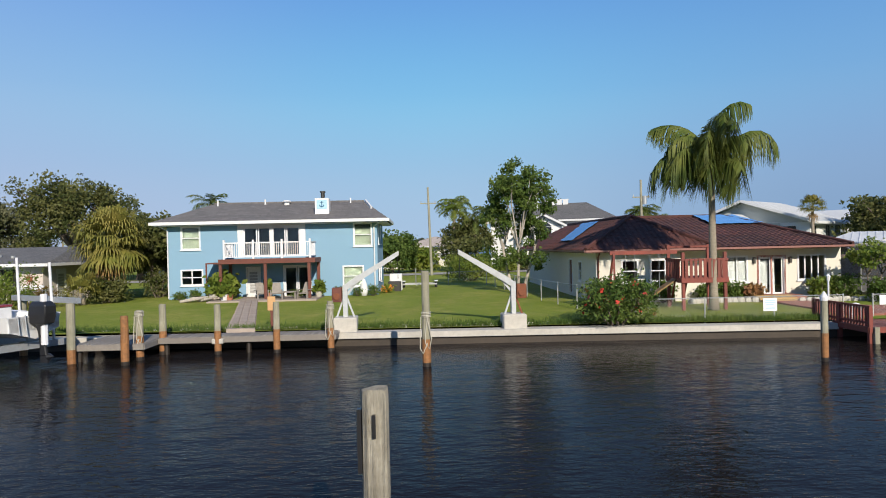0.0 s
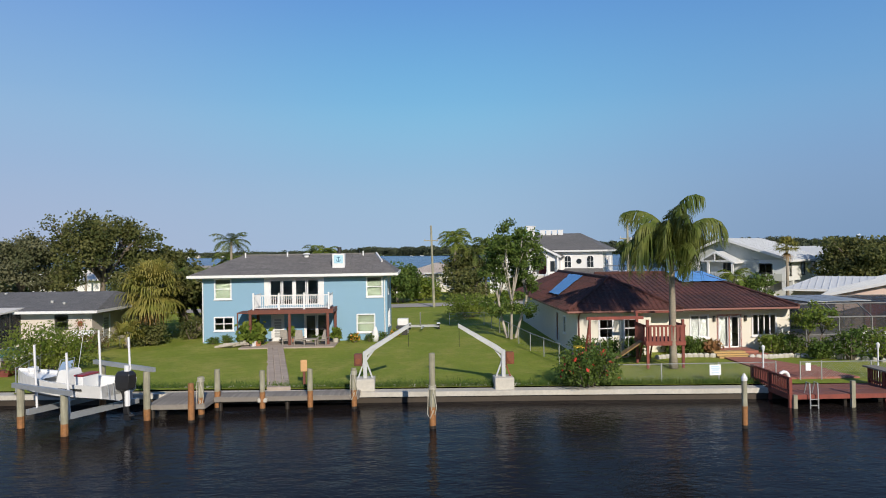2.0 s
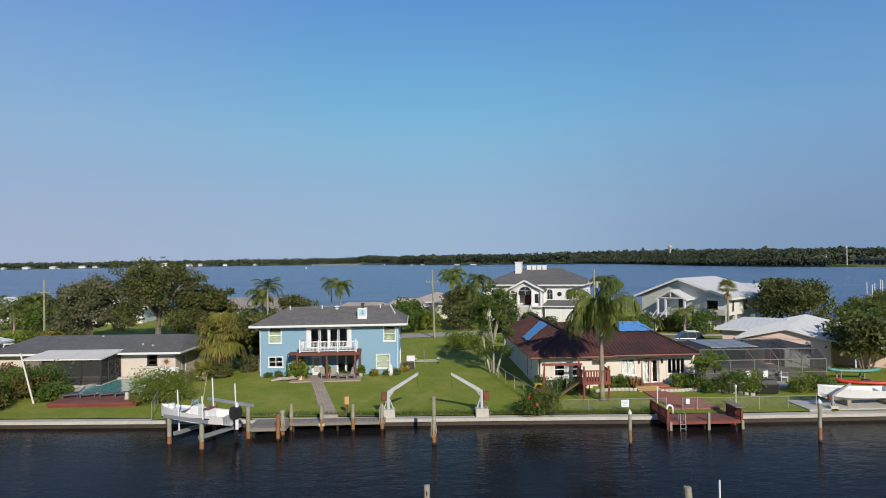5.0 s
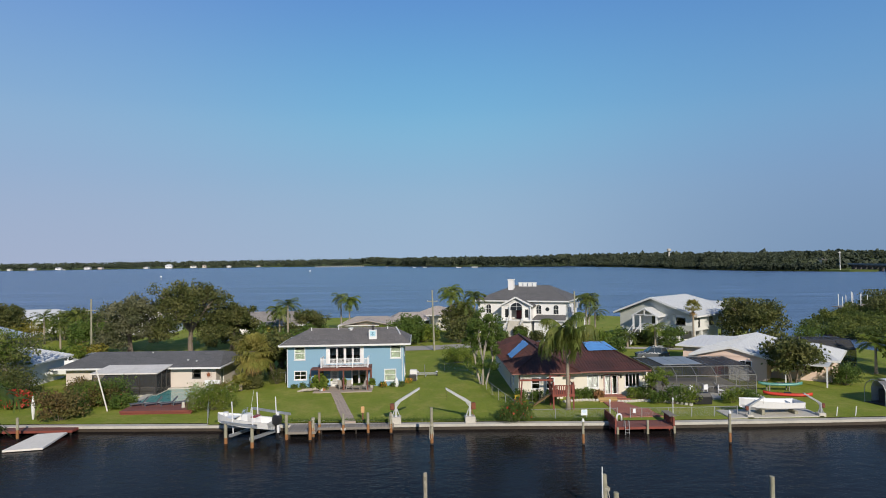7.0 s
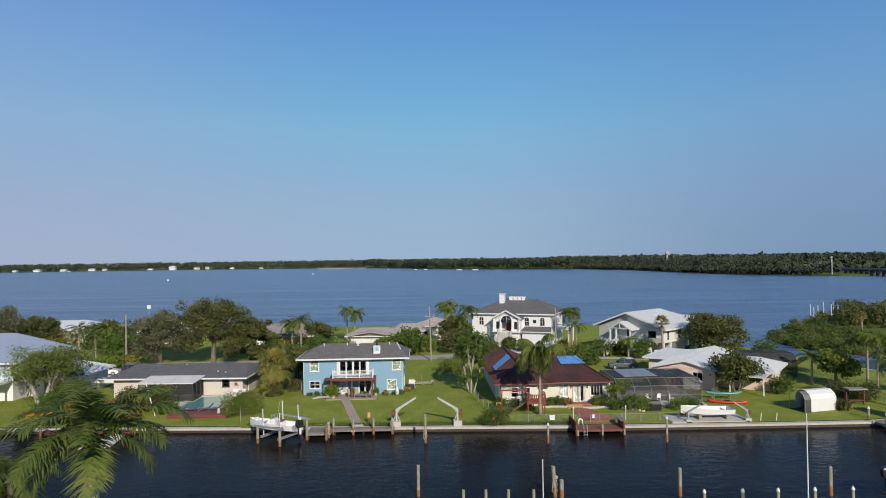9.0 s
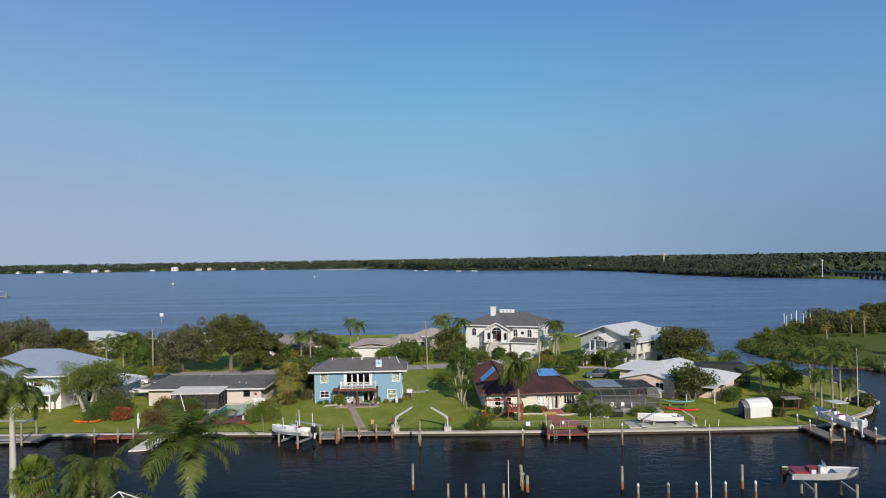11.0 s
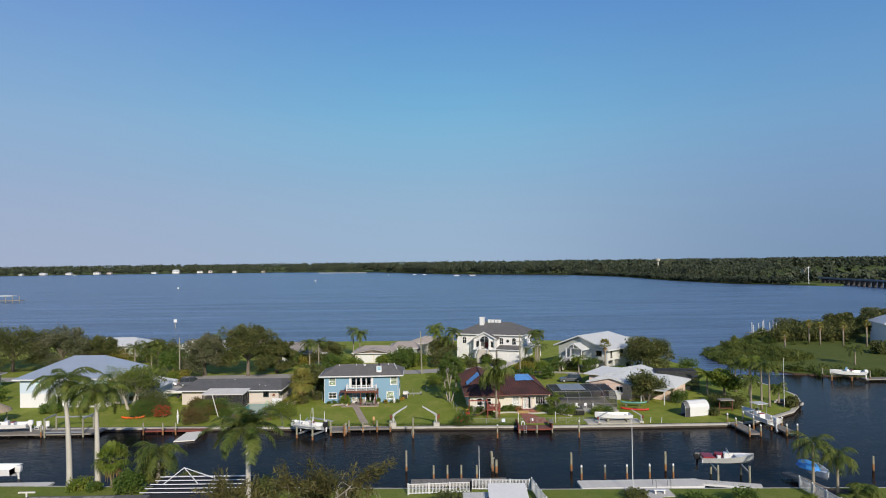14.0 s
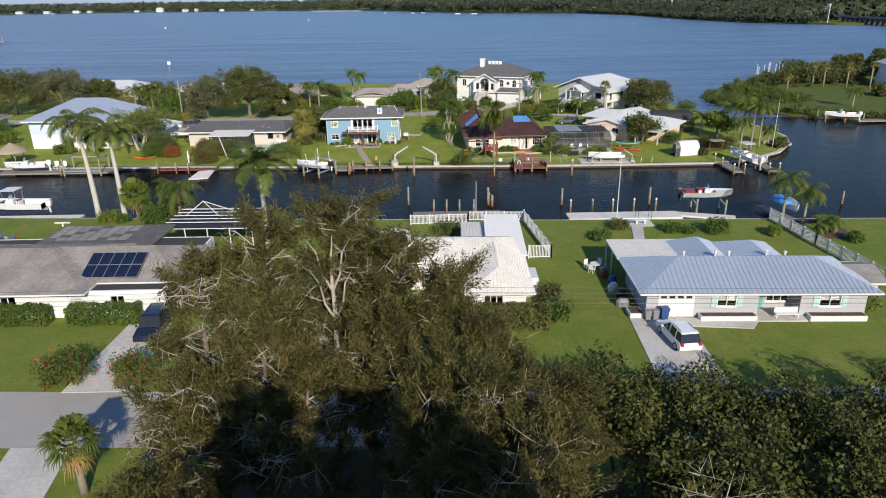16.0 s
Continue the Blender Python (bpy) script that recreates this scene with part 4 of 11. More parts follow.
def pool_house():
    h = thing("house", "low beige ranch house with dark shingle roof and screened porch", "house", -40.4, 19.0, 0.8, -2.0)
    s1 = (15.4, 16.3, 1.25, 2.15)
    e1 = (1.6, 2.6, 0.1, 2.1)
    porch = (6.6, 12.6, 0.15, 2.3)
    shell(h, 0, 18.2, 0, 10.5, 2.62, BEIGE_STUCCO, south=[s1, porch], east=[e1])
    window(h, s1, bars=(0, 1), mat=BRONZE)
    door(h, e1, "y", 18.2, -1)
    part("soffit", Mesh().box(-0.8, -0.8, 2.48, 18.9, 11.2, 2.52), WHITE, h)
    roof(h, hip_planes(-0.9, 19.0, -0.9, 11.3, 2.6, 1.15, 2.0, 1.6), DARK_SHINGLE, gutter=0.2)
    for x, y, z in ((14.2, 1.6, 3.25), (15.4, 1.2, 3.15), (8.5, 4.6, 3.75)):
        part("roof_vent", Mesh().tube([(x, y, z - 0.3), (x, y, z)], 0.14, 8), GALV, h)
    pr = part("porch_roof", Mesh().add([(5.2, -4.2, 2.4), (12.9, -4.2, 2.4), (12.9, 0.2, 2.7), (5.2, 0.2, 2.7), (5.2, -4.2, 2.52), (12.9, -4.2, 2.52), (12.9, 0.2, 2.82), (5.2, 0.2, 2.82)],
                                       [(3, 2, 1, 0), (4, 5, 6, 7), (0, 1, 5, 4), (1, 2, 6, 5), (2, 3, 7, 6), (3, 0, 4, 7)]), WHITE_ROOF, h, "white flat porch roof")
    for x in (5.4, 7.2, 9.0, 10.8, 12.7):
        part("porch_post", Mesh().box(x - 0.06, -4.0, -0.1, x + 0.06, -3.88, 2.42), BRONZE, h)
    for y in (-2.6, -1.3):
        part("porch_post", Mesh().box(12.64, y - 0.06, -0.1, 12.76, y + 0.06, 2.5), BRONZE, h)
    part("kick_rail", Mesh().box(5.46, -3.97, 0.35, 12.64, -3.91, 0.42).box(12.67, -3.88, 0.35, 12.73, 0.0, 0.42), BRONZE, h)
    part("screen", Mesh().box(5.46, -3.945, 0.0, 12.64, -3.935, 2.4).box(12.695, -3.88, 0.0, 12.705, 0, 2.5), SCREEN, h)
    part("porch_slab", Mesh().box(5.2, -4.2, -0.3, 12.9, 0.0, 0.02), CONCRETE, h)
    sunr = Mesh()
    for k in range(12):
        a = k * math.tau / 12
        sunr.bar((17.3, -0.04, 1.55), (17.3 + 0.42 * math.cos(a), -0.04, 1.55 + 0.42 * math.sin(a)), 0.03)
    part("wall_ornament", sunr.tube([(17.3, -0.07, 1.55), (17.3, -0.01, 1.55)], 0.2, 12), RUST, h, "metal sun ornament")
    part("side_fence", Mesh().box(17.4, -1.6, -0.2, 19.2, -1.5, 1.2), WHITE_VINYL, h)
    return h


def screen_mat(name="insect_screen", cover=0.5):
    """Insect screen: a fine dark mesh that lets light through."""
    m, t, b = nodes_of(name)
    b.inputs["Base Color"].default_value = (0.045, 0.045, 0.045, 1)
    b.inputs["Roughness"].default_value = 0.7
    b.inputs["Alpha"].default_value = cover
    return m


SCREEN = screen_mat()
DARK_SCREEN = screen_mat("dark_roof_screen", 0.85)
pool_house()


def cage(name, label, x, y, z, rz, L, D, H, rise, mat=BRONZE, panel=True, sec=2.0):
    """A pool cage: uprights, eave and ridge bars, mansard slopes and screen panels."""
    c = thing(name, label, "enclosure", x, y, z, rz)
    n = int(L / sec)
    prof = [(0, 0), (0, H), (1.5, H + rise), (D - 1.5, H + rise), (D, H), (D, 0)]
    for i in range(n + 1):
        u = L * i / n
        for (a, za), (b, zb) in zip(prof, prof[1:]):
            part("bar", Mesh().bar((u, a, za), (u, b, zb), 0.06, 0.06), mat, c)
    for a, za in prof[1:5]:
        part("beam", Mesh().bar((0, a, za), (L, a, za), 0.07, 0.07), mat, c)
    part("kick_bar", Mesh().bar((0, 0, 0.8), (L, 0, 0.8), 0.05).bar((0, 0, 0.05), (L, 0, 0.05), 0.06).bar((L, 0, 0.8), (L, D, 0.8), 0.05).bar((0, 0, 0.8), (0, D, 0.8), 0.05), mat, c)
    for u in (0, L):
        for k in range(1, int(D / sec)):
            part("bar", Mesh().bar((u, k * sec, 0), (u, k * sec, H + rise), 0.05), mat, c)
        part("beam", Mesh().bar((u, 0, H), (u, D, H), 0.06), mat, c)
    sc = Mesh()
    for (a, za), (b, zb) in zip(prof, prof[1:]):
        sc.add([(0, a, za), (L, a, za), (L, b, zb), (0, b, zb)], [(0, 1, 2, 3)])
    for u in (0.0, L):
        sc.add([(u, a, za) for a, za in prof], [tuple(range(6))])
    part("screen", sc, SCREEN, c)
    return c


CAGE_GREY = surface("weathered_bronze_frame", (0.22, 0.22, 0.21), None, 0.5, metal=0.3, big=1, fine=8, bump=0)
dome = cage("pool_cage", "dark bronze domed pool cage behind the pink house", 51.9, 25.4, 0.82, -7.0, 7.8, 6.6, 2.3, 1.1, BRONZE, sec=1.6)
part("screen_roof", Mesh().loft([[(x, 0.0, 2.36), (x, 1.5, 3.3), (x, 5.1, 3.36), (x, 6.6, 2.4)] for x in (0.0, 7.8)], closed=False), DARK_SCREEN, dome, "dark screened mansard roof")
cg = cage("pool_cage", "grey-framed screened pool cage beside the tile-roofed house", 28.2, 9.9, 0.82, -0.5, 10.9, 10.0, 1.95, 0.75, CAGE_GREY)
part("roof_screen", Mesh().add([(0.05, 2.0, 2.67), (10.85, 2.0, 2.67), (10.85, 8.0, 2.67), (0.05, 8.0, 2.67)], [(0, 1, 2, 3)]), DARK_SCREEN, cg, "dark screened roof")
for k in range(3):
    part("roof_sheet", Mesh().box(1.6 + k * 1.5, 2.6, 2.73 + 0.01 * k, 3.05 + k * 1.5, 8.4, 2.77 + 0.01 * k), GALV, cg, "solid grey roof sheet")


def arch_window(house, u, z, w, hh, base, mat=None):
    """A round-headed window set on a wall facing south."""
    n = 10
    ring = [(u - w / 2, z)] + [(u - w / 2 * math.cos(math.pi * k / n), z + hh - w / 2 + w / 2 * math.sin(math.pi * k / n)) for k in range(n + 1)] + [(u + w / 2, z)]
    out = [(u + (a - u) * 1.16, z + (b - z) * 1.05 - 0.04) for a, b in ring]
    k = len(ring)
    m = Mesh()
    m.add([(a, base - 0.05, b) for a, b in out] + [(a, base - 0.05, b) for a, b in ring] + [(a, base + 0.02, b) for a, b in out],
          [(i, i + 1, k + i + 1, k + i) for i in range(k - 1)] + [(i + 1, i, 2 * k + i, 2 * k + i + 1) for i in range(k - 1)])
    m.box(u - 0.025, base - 0.06, z, u + 0.025, base - 0.045, z + hh - 0.03).box(u - w / 2, base - 0.06, z + hh * 0.5, u + w / 2, base - 0.046, z + hh * 0.5 + 0.04)
    win = part("window", m, mat or WHITE_VINYL, house)
    part("pane", Mesh().add([(a, base - 0.03, b) for a, b in ring], [tuple(range(k))]), DARK_GLASS, win)
    return win


DARK_GLASS = surface("dark_glazing", (0.03, 0.035, 0.04), None, 0.05, big=1, fine=5, bump=0.0, spec=0.8)


def garage(house, x0, x1, z1, base):
    m = Mesh()
    g = part("garage_door", Mesh().box(x0, base - 0.03, 0, x1, base + 0.02, z1), WHITE, house)
    for k in range(4):
        part("panel", Mesh().box(x0 + 0.06, base - 0.055, 0.06 + k * z1 / 4, x1 - 0.06, base - 0.031, (k + 1) * z1 / 4 - 0.03), WHITE, g, bevel=0.015)
    return g


def mansion():
    """The large white house at the bay."""
    h = thing("house", "large white two-storey house with dark grey hip roof", "house", 13.4, 73.2, 0.85, -22.0)
    W, D, Z = 17.8, 12.4, 6.5
    EAST = [(2, 2.9, 3.9, 5.5), (4.6, 5.5, 3.9, 5.5), (8, 9.4, 3.9, 5.5), (4, 6, 0.8, 2.3)]
    shell(h, 0, W, 0, D, Z, WHITE_STUCCO, east=EAST)
    for o in EAST:
        window(h, o, "y", W, -1, bars=(0, 1))
    for u in (2.2, 12.5, 15.9):
        arch_window(h, u, 3.9, 0.95, 1.75, 0)
    part("round_window", Mesh().tube([(14.2, -0.05, 4.8), (14.2, 0.02, 4.8)], 0.40, 18), DARK_GLASS, h)
    roof(h, hip_planes(-0.7, W + 0.7, -0.7, D + 0.7, Z, 2.75, 6.6, 5.0), DARK_SHINGLE, gutter=0.25)
    part("soffit", Mesh().box(-0.6, -0.6, Z - 0.22, W + 0.6, D + 0.6, Z - 0.18), WHITE, h)
    # entry block: a gabled porch on columns, arched glass and a door set deep behind it
    part("entry", wall_run(5.8, 11.4, -0.2, 5.7, 0.2, [(7.55, 9.65, 2.9, 4.75), (6.25, 6.95, 3.3, 4.9), (10.25, 10.95, 3.3, 4.9)], "x", -2.4, 1), WHITE_STUCCO, h)
    for u0 in (5.8, 11.2):
        part("entry_side", Mesh().box(u0, -2.2, -0.2, u0 + 0.2, 0, 5.7), WHITE_STUCCO, h)
    part("entry_floor", Mesh().box(6.0, -2.2, 2.7, 11.2, 0, 2.88), CONCRETE, h)
    for sg in (-1, 1):
        pl = [(8.6 + sg * 3.4, -2.95, 5.62), (8.6, -2.95, 7.35), (8.6, 2.2, 7.35), (8.6 + sg * 3.4, 2.2, 5.62)]
        part("gable_roof", Mesh().add(pl + [(x, y, z - 0.2) for x, y, z in pl], [(0, 1, 2, 3), (7, 6, 5, 4), (0, 4, 5, 1), (1, 5, 6, 2), (2, 6, 7, 3), (3, 7, 4, 0)]), DARK_SHINGLE, h)
        part("gable_trim", Mesh().bar((8.6 + sg * 3.45, -3.0, 5.5), (8.6, -3.0, 7.27), 0.1, 0.3), WHITE, h)
        part("gable_trim", Mesh().bar((8.6 + sg * 2.4, -2.5, 5.55), (8.6, -2.5, 6.75), 0.14, 0.12), WHITE, h)
    part("gable_face", Mesh().loft([[(5.6, y, 5.6), (11.6, y, 5.6), (8.6, y, 7.1)] for y in (-2.4, -2.2)]), WHITE_STUCCO, h)
    arch_window(h, 8.6, 4.72, 2.5, 1.5, -2.42)
    dr = part("entry_door", Mesh().box(7.95, -0.1, 2.88, 9.25, -0.03, 4.95), plain("crimson_door", (0.22, 0.02, 0.03)), h, "crimson double front door", bevel=0.02)
    for u in (8.05, 8.65):
        part("panel", Mesh().box(u, -0.125, 3.0, u + 0.5, -0.101, 4.85), plain("crimson_door", (0.22, 0.02, 0.03)), dr, bevel=0.01)
    for u in (6.25, 10.25):
        part("side_light", Mesh().box(u, -2.32, 3.3, u + 0.7, -2.28, 4.9), DARK_GLASS, h)
    for u in (7.3, 9.9, 5.75, 11.45):
        part("column", Mesh().tube([(u, -2.75, 2.9), (u, -2.75, 5.5)], [0.19, 0.15], 12), WHITE, h)
    part("porch_deck", Mesh().box(5.5, -3.1, 2.65, 11.7, -2.42, 2.9), WHITE, h)
    st = part("front_steps", Mesh().box(7.2, -3.2, -0.2, 10.0, -3.12, 2.6), CONCRETE, h)
    for k in range(12):
        part("step", Mesh().box(7.3, -3.5 - k * 0.3, -0.2, 9.9, -3.2 - k * 0.3, 2.75 - k * 0.23), CONCRETE, st)
    for u in (7.2, 10.0):
        part("stair_rail", Mesh().bar((u, -3.2, 3.7), (u, -6.9, 0.9), 0.08, 0.1), WHITE, st)
        for k in range(6):
            part("stair_post", Mesh().box(u - 0.03, -3.3 - k * 0.72, 2.4 - k * 0.55, u + 0.03, -3.24 - k * 0.72, 3.65 - k * 0.545), WHITE, st)
    # low garage block to the right
    part("garage_wall", wall_run(12.0, 17.8, -0.2, 2.9, 0.2, [], "x", -2.2, 1), WHITE_STUCCO, h)
    for u0 in (12.0, 17.6):
        part("garage_side", Mesh().box(u0, -2.0, -0.2, u0 + 0.2, 0, 2.9), WHITE_STUCCO, h)
    garage(h, 12.4, 14.7, 2.3, -2.24)
    garage(h, 15.1, 17.4, 2.3, -2.24)
    roof(h, [[(11.6, -2.8, 2.9), (18.3, -2.8, 2.9), (17.8, 0.05, 3.75), (12.1, 0.05, 3.75)]], DARK_SHINGLE, name="lean_roof")
    garage(h, 0.6, 3.6, 2.5, -0.03)
    c = part("chimney", Mesh().box(5.2, 4.0, 6.5, 6.3, 5.1, 10.4).box(5.08, 3.88, 10.4, 6.42, 5.22, 10.55), WHITE_STUCCO, h)
    w = part("roof_deck_rail", Mesh().box(7.0, 5.6, 9.75, 10.9, 5.7, 9.85), WHITE, h)
    rp = Mesh().box(-0.85, 5.6, 8.9, -0.05, 5.7, 9.75).data("rail_panel")
    rp.materials.append(WHITE)
    for k in range(4):
        part("rail_panel", rp, WHITE, w, at=pose(7.9 + k * 0.98, 0, 0))
    # side balcony
    b = part("side_balcony", Mesh().box(W, 3, 2.9, W + 3.2, 9, 3.1), WHITE, h)
    for x, y in ((W + 3.1, 3.1), (W + 3.1, 8.9)):
        part("post", Mesh().box(x - 0.12, y - 0.12, -0.1, x + 0.12, y + 0.12, 3.0), WHITE, b)
    part("rail", Mesh().box(W, 3.0, 3.95, W + 3.2, 3.08, 4.05).box(W + 3.12, 3, 3.95, W + 3.2, 9, 4.05), WHITE, b)
    balusters(b, (W, 3.04), (W + 3.16, 3.04), 3.1, 3.95, WHITE, 0.3)
    return h


mansion()


def bay_house():
    """Cream two-storey house with a broad low gable, pale roof and stairs up to the entry."""
    h = thing("house", "cream and grey two-storey house with pale low roof", "house", 38.2, 58.3, 0.85, -48.0)
    W, D, Z, RX = 14.0, 16.0, 5.0, 6.6
    so = [(10.9, 12.4, 3.3, 4.4)]
    ea = [(1.4, 1.9, 3.0, 4.4), (5.6, 6.6, 3.0, 4.5), (9.0, 10.6, 3.5, 4.5), (12.6, 13.6, 3.2, 4.4)]
    shell(h, 0, W, 0, D, Z, CREAM_WHITE, south=so, east=ea, z0=2.3)
    shell(h, 0.2, W - 3.2, 0.8, D - 0.2, 2.35, CREAM_WHITE, prefix="lower_wall")
    part("lower_wall", wall_run(5.0, D - 0.2, -0.2, 2.35, 0.2, [(3.0 + 5, 5.4 + 5, 0.0, 2.0)], "y", W, -1), CREAM_WHITE, h)
    part("lower_wall", Mesh().box(W - 3.2, 5.0, -0.2, W - 0.2, 5.2, 2.35), CREAM_WHITE, h)
    for x, y in ((W - 0.25, 0.25), (W - 3.0, 0.25), (W - 0.25, 2.8)):
        part("pier", Mesh().box(x - 0.22, y - 0.22, -0.1, x + 0.22, y + 0.22, 2.35), CREAM_WHITE, h)
    window(h, so[0], bars=(1, 0), mat=BRONZE)
    for o in ea:
        window(h, o, "y", W, -1, mat=BRONZE)
    part("siding_panel", Mesh().box(-0.02, -0.03, 0.4, 4.6, -0.002, 4.9), SIDING, h)
    part("siding_panel", Mesh().box(9.2, -0.03, 2.3, 10.8, -0.002, 4.9), SIDING, h)
    part("siding_panel", Mesh().box(10.8, -0.03, 2.3, 13.6, -0.002, 3.2), SIDING, h)
    # main roof: ridge running back from a broad south gable, hipped at the rear
    y0, y1, yr, zr, ze = -0.9, D + 0.9, D - 4.2, 7.8, 4.95
    pls = [[(-0.9, y1, ze), (-0.9, y0, ze), (RX, y0, zr), (RX, yr, zr)], [(W + 0.9, y0, ze), (W + 0.9, y1, ze), (RX, yr, zr), (RX, y0, zr)], [(W + 0.9, y1, ze), (-0.9, y1, ze), (RX, yr, zr)]]
    roof(h, pls, PALE_ROOF, gutter=0.28, ribs=(0.6, 0.05, 0.05))
    part("gable_face", Mesh().loft([[(0, y, 4.9), (W, y, 4.9), (RX, y, 7.6)] for y in (0, 0.2)]), SIDING, h)
    for sx in (-0.9, W + 0.9):
        part("gable_trim", Mesh().bar((sx, -0.95, ze - 0.1), (RX, -0.95, zr - 0.1), 0.08, 0.3), WHITE, h)
    # lower cross gable on the east slope at the back
    cr = [[(W + 1.6, D - 6.0, 5.0), (W + 1.6, D - 2.2, 6.6), (RX + 2.2, D - 2.2, 6.6), (RX + 2.2, D - 6.0, 5.0)], [(W + 1.6, D + 1.2, 5.0), (RX + 2.2, D + 1.2, 5.0), (RX + 2.2, D - 2.2, 6.6), (W + 1.6, D - 2.2, 6.6)]]
    m = Mesh()
    for pl in cr:
        m.add(list(pl) + [(x, y, z - 0.14) for x, y, z in pl], [(0, 1, 2, 3), (7, 6, 5, 4), (0, 4, 5, 1), (1, 5, 6, 2), (2, 6, 7, 3), (3, 7, 4, 0)])
    part("cross_roof", m, PALE_ROOF, h)
    # entry porch with its own gable, truss and stairs
    pls = [[(3.9, 0.3, 4.7), (3.9, -2.8, 4.7), (6.4, -2.8, 6.1), (6.4, 0.3, 6.1)], [(8.9, -2.8, 4.7), (8.9, 0.3, 4.7), (6.4, 0.3, 6.1), (6.4, -2.8, 6.1)]]
    roof(h, pls, PALE_ROOF, gutter=0.2, name="porch_roof")
    for a_, b_ in (((4.0, 4.6), (6.4, 5.95)), ((6.4, 5.95), (8.8, 4.6)), ((4.7, 4.85), (8.1, 4.85)), ((6.4, 4.8), (6.4, 5.9))):
        part("truss_bar", Mesh().bar((a_[0], -2.78, a_[1]), (b_[0], -2.78, b_[1]), 0.1, 0.16), WHITE, h)
    for x in (4.2, 5.5, 8.6):
        part("porch_post", Mesh().box(x - 0.13, -2.75, -0.1, x + 0.13, -2.5, 4.75), WHITE, h)
    part("porch_floor", Mesh().box(4.0, -2.8, 2.25, 8.9, 0, 2.45), WHITE, h)
    part("entry_door", Mesh().box(6.3, -0.06, 2.45, 7.3, -0.035, 4.55), DARK_GLASS, h)
    part("porch_rail", Mesh().box(5.6, -2.72, 3.35, 8.7, -2.64, 3.43), WHITE, h)
    balusters(h, (5.6, -2.68), (8.7, -2.68), 2.45, 3.35, WHITE, 0.2)
    st = part("stairs", Mesh().bar((4.4, -2.8, 2.3), (4.4, -6.2, 0.1), 0.08, 0.3), WHITE, h)
    part("stringer", Mesh().bar((5.7, -2.8, 2.3), (5.7, -6.2, 0.1), 0.08, 0.3), WHITE, st)
    tread = Mesh().box(4.4, -0.3, 0, 5.7, 0, 0.05).data("tread")
    tread.materials.append(DOCK_WOOD)
    for k in range(12):
        part("tread", tread, DOCK_WOOD, st, at=pose(0, -2.9 - 0.28 * k, 2.25 - 0.185 * k))
    for x in (4.4, 5.7):
        part("handrail", Mesh().bar((x, -2.8, 3.3), (x, -6.2, 1.1), 0.07).bar((x, -6.2, 0), (x, -6.2, 1.1), 0.09), WHITE, st)
    return h


CREAM_WHITE = surface("cream_white_siding", (0.68, 0.68, 0.65), (0.58, 0.58, 0.55), 0.7, big=0.3, fine=9, stretch=(0.2, 0.2, 6), dirt=0.3)
bay_house()


def pink_house():
    h = thing("house", "low salmon-pink house with pale grey metal roof", "house", 37.4, 21.6, 0.8, -36)
    shell(h, 0, 8.0, 0, 17.2, 2.6, PINK_STUCCO, south=[(5.0, 6.3, 1.0, 2.1)])
    window(h, (5.0, 6.3, 1.0, 2.1), bars=(1, 0))
    pls = [[(-0.9, 17.8, 2.55), (-0.9, -0.4, 2.55), (4.0, -0.4, 3.75), (4.0, 17.8, 3.75)], [(8.9, -0.4, 2.55), (8.9, 17.8, 2.55), (4.0, 17.8, 3.75), (4.0, -0.4, 3.75)]]
    roof(h, pls, PALE_ROOF, gutter=0.2, ribs=(0.6, 0.05, 0.05))
    part("gable_face", Mesh().add([(0, 0, 2.5), (8, 0, 2.5), (4, 0, 3.6), (0, 0.2, 2.5), (8, 0.2, 2.5), (4, 0.2, 3.6)], [(0, 1, 2), (5, 4, 3)]), PINK_STUCCO, h)
    part("gable_trim", Mesh().bar((-0.9, -0.45, 2.45), (4.0, -0.45, 3.67), 0.08, 0.25).bar((4.0, -0.45, 3.67), (8.9, -0.45, 2.45), 0.08, 0.25), WHITE, h)
    # low west wing at the rear
    shell(h, -4.2, 0.0, 9.0, 16.0, 2.5, PINK_STUCCO, prefix="rear_wall")
    roof(h, hip_planes(-5.0, 2.6, 8.2, 16.8, 2.5, 1.1, 2.6, 0.0), PALE_ROOF, gutter=0.2, ribs=(0.6, 0.05, 0.05), name="rear_roof")
    # east wing
    shell(h, 8.0, 14.5, 3.0, 12.0, 2.5, PINK_STUCCO, south=[(9.0, 10.6, 0.9, 2.0)], prefix="wing_wall")
    window(h, (9.0, 10.6, 0.9, 2.0), base=3.0, bars=(1, 0))
    roof(h, hip_planes(6.5, 15.4, 2.2, 12.8, 2.5, 1.35, 0.0, 3.0), PALE_ROOF, gutter=0.2, ribs=(0.6, 0.05, 0.05), name="wing_roof")
    part("garage_gate", Mesh().box(2.0, -0.06, 0.0, 3.6, -0.01, 2.2), plain("maroon_door", (0.14, 0.02, 0.03)), h)
    part("yard_fence", Mesh().box(3.9, -0.9, -0.2, 4.0, -0.1, 1.6).box(4.0, -0.9, -0.2, 6.2, -0.82, 1.5), WHITE_VINYL, h)
    part("patio_roof", Mesh().box(10.0, -1.4, 2.25, 14.6, 3.0, 2.38), PALE_ROOF, h)
    for x in (10.2, 14.4):
        part("patio_post", Mesh().box(x - 0.07, -1.3, -0.1, x + 0.07, -1.16, 2.26), WHITE, h)
    return h


pink_house()

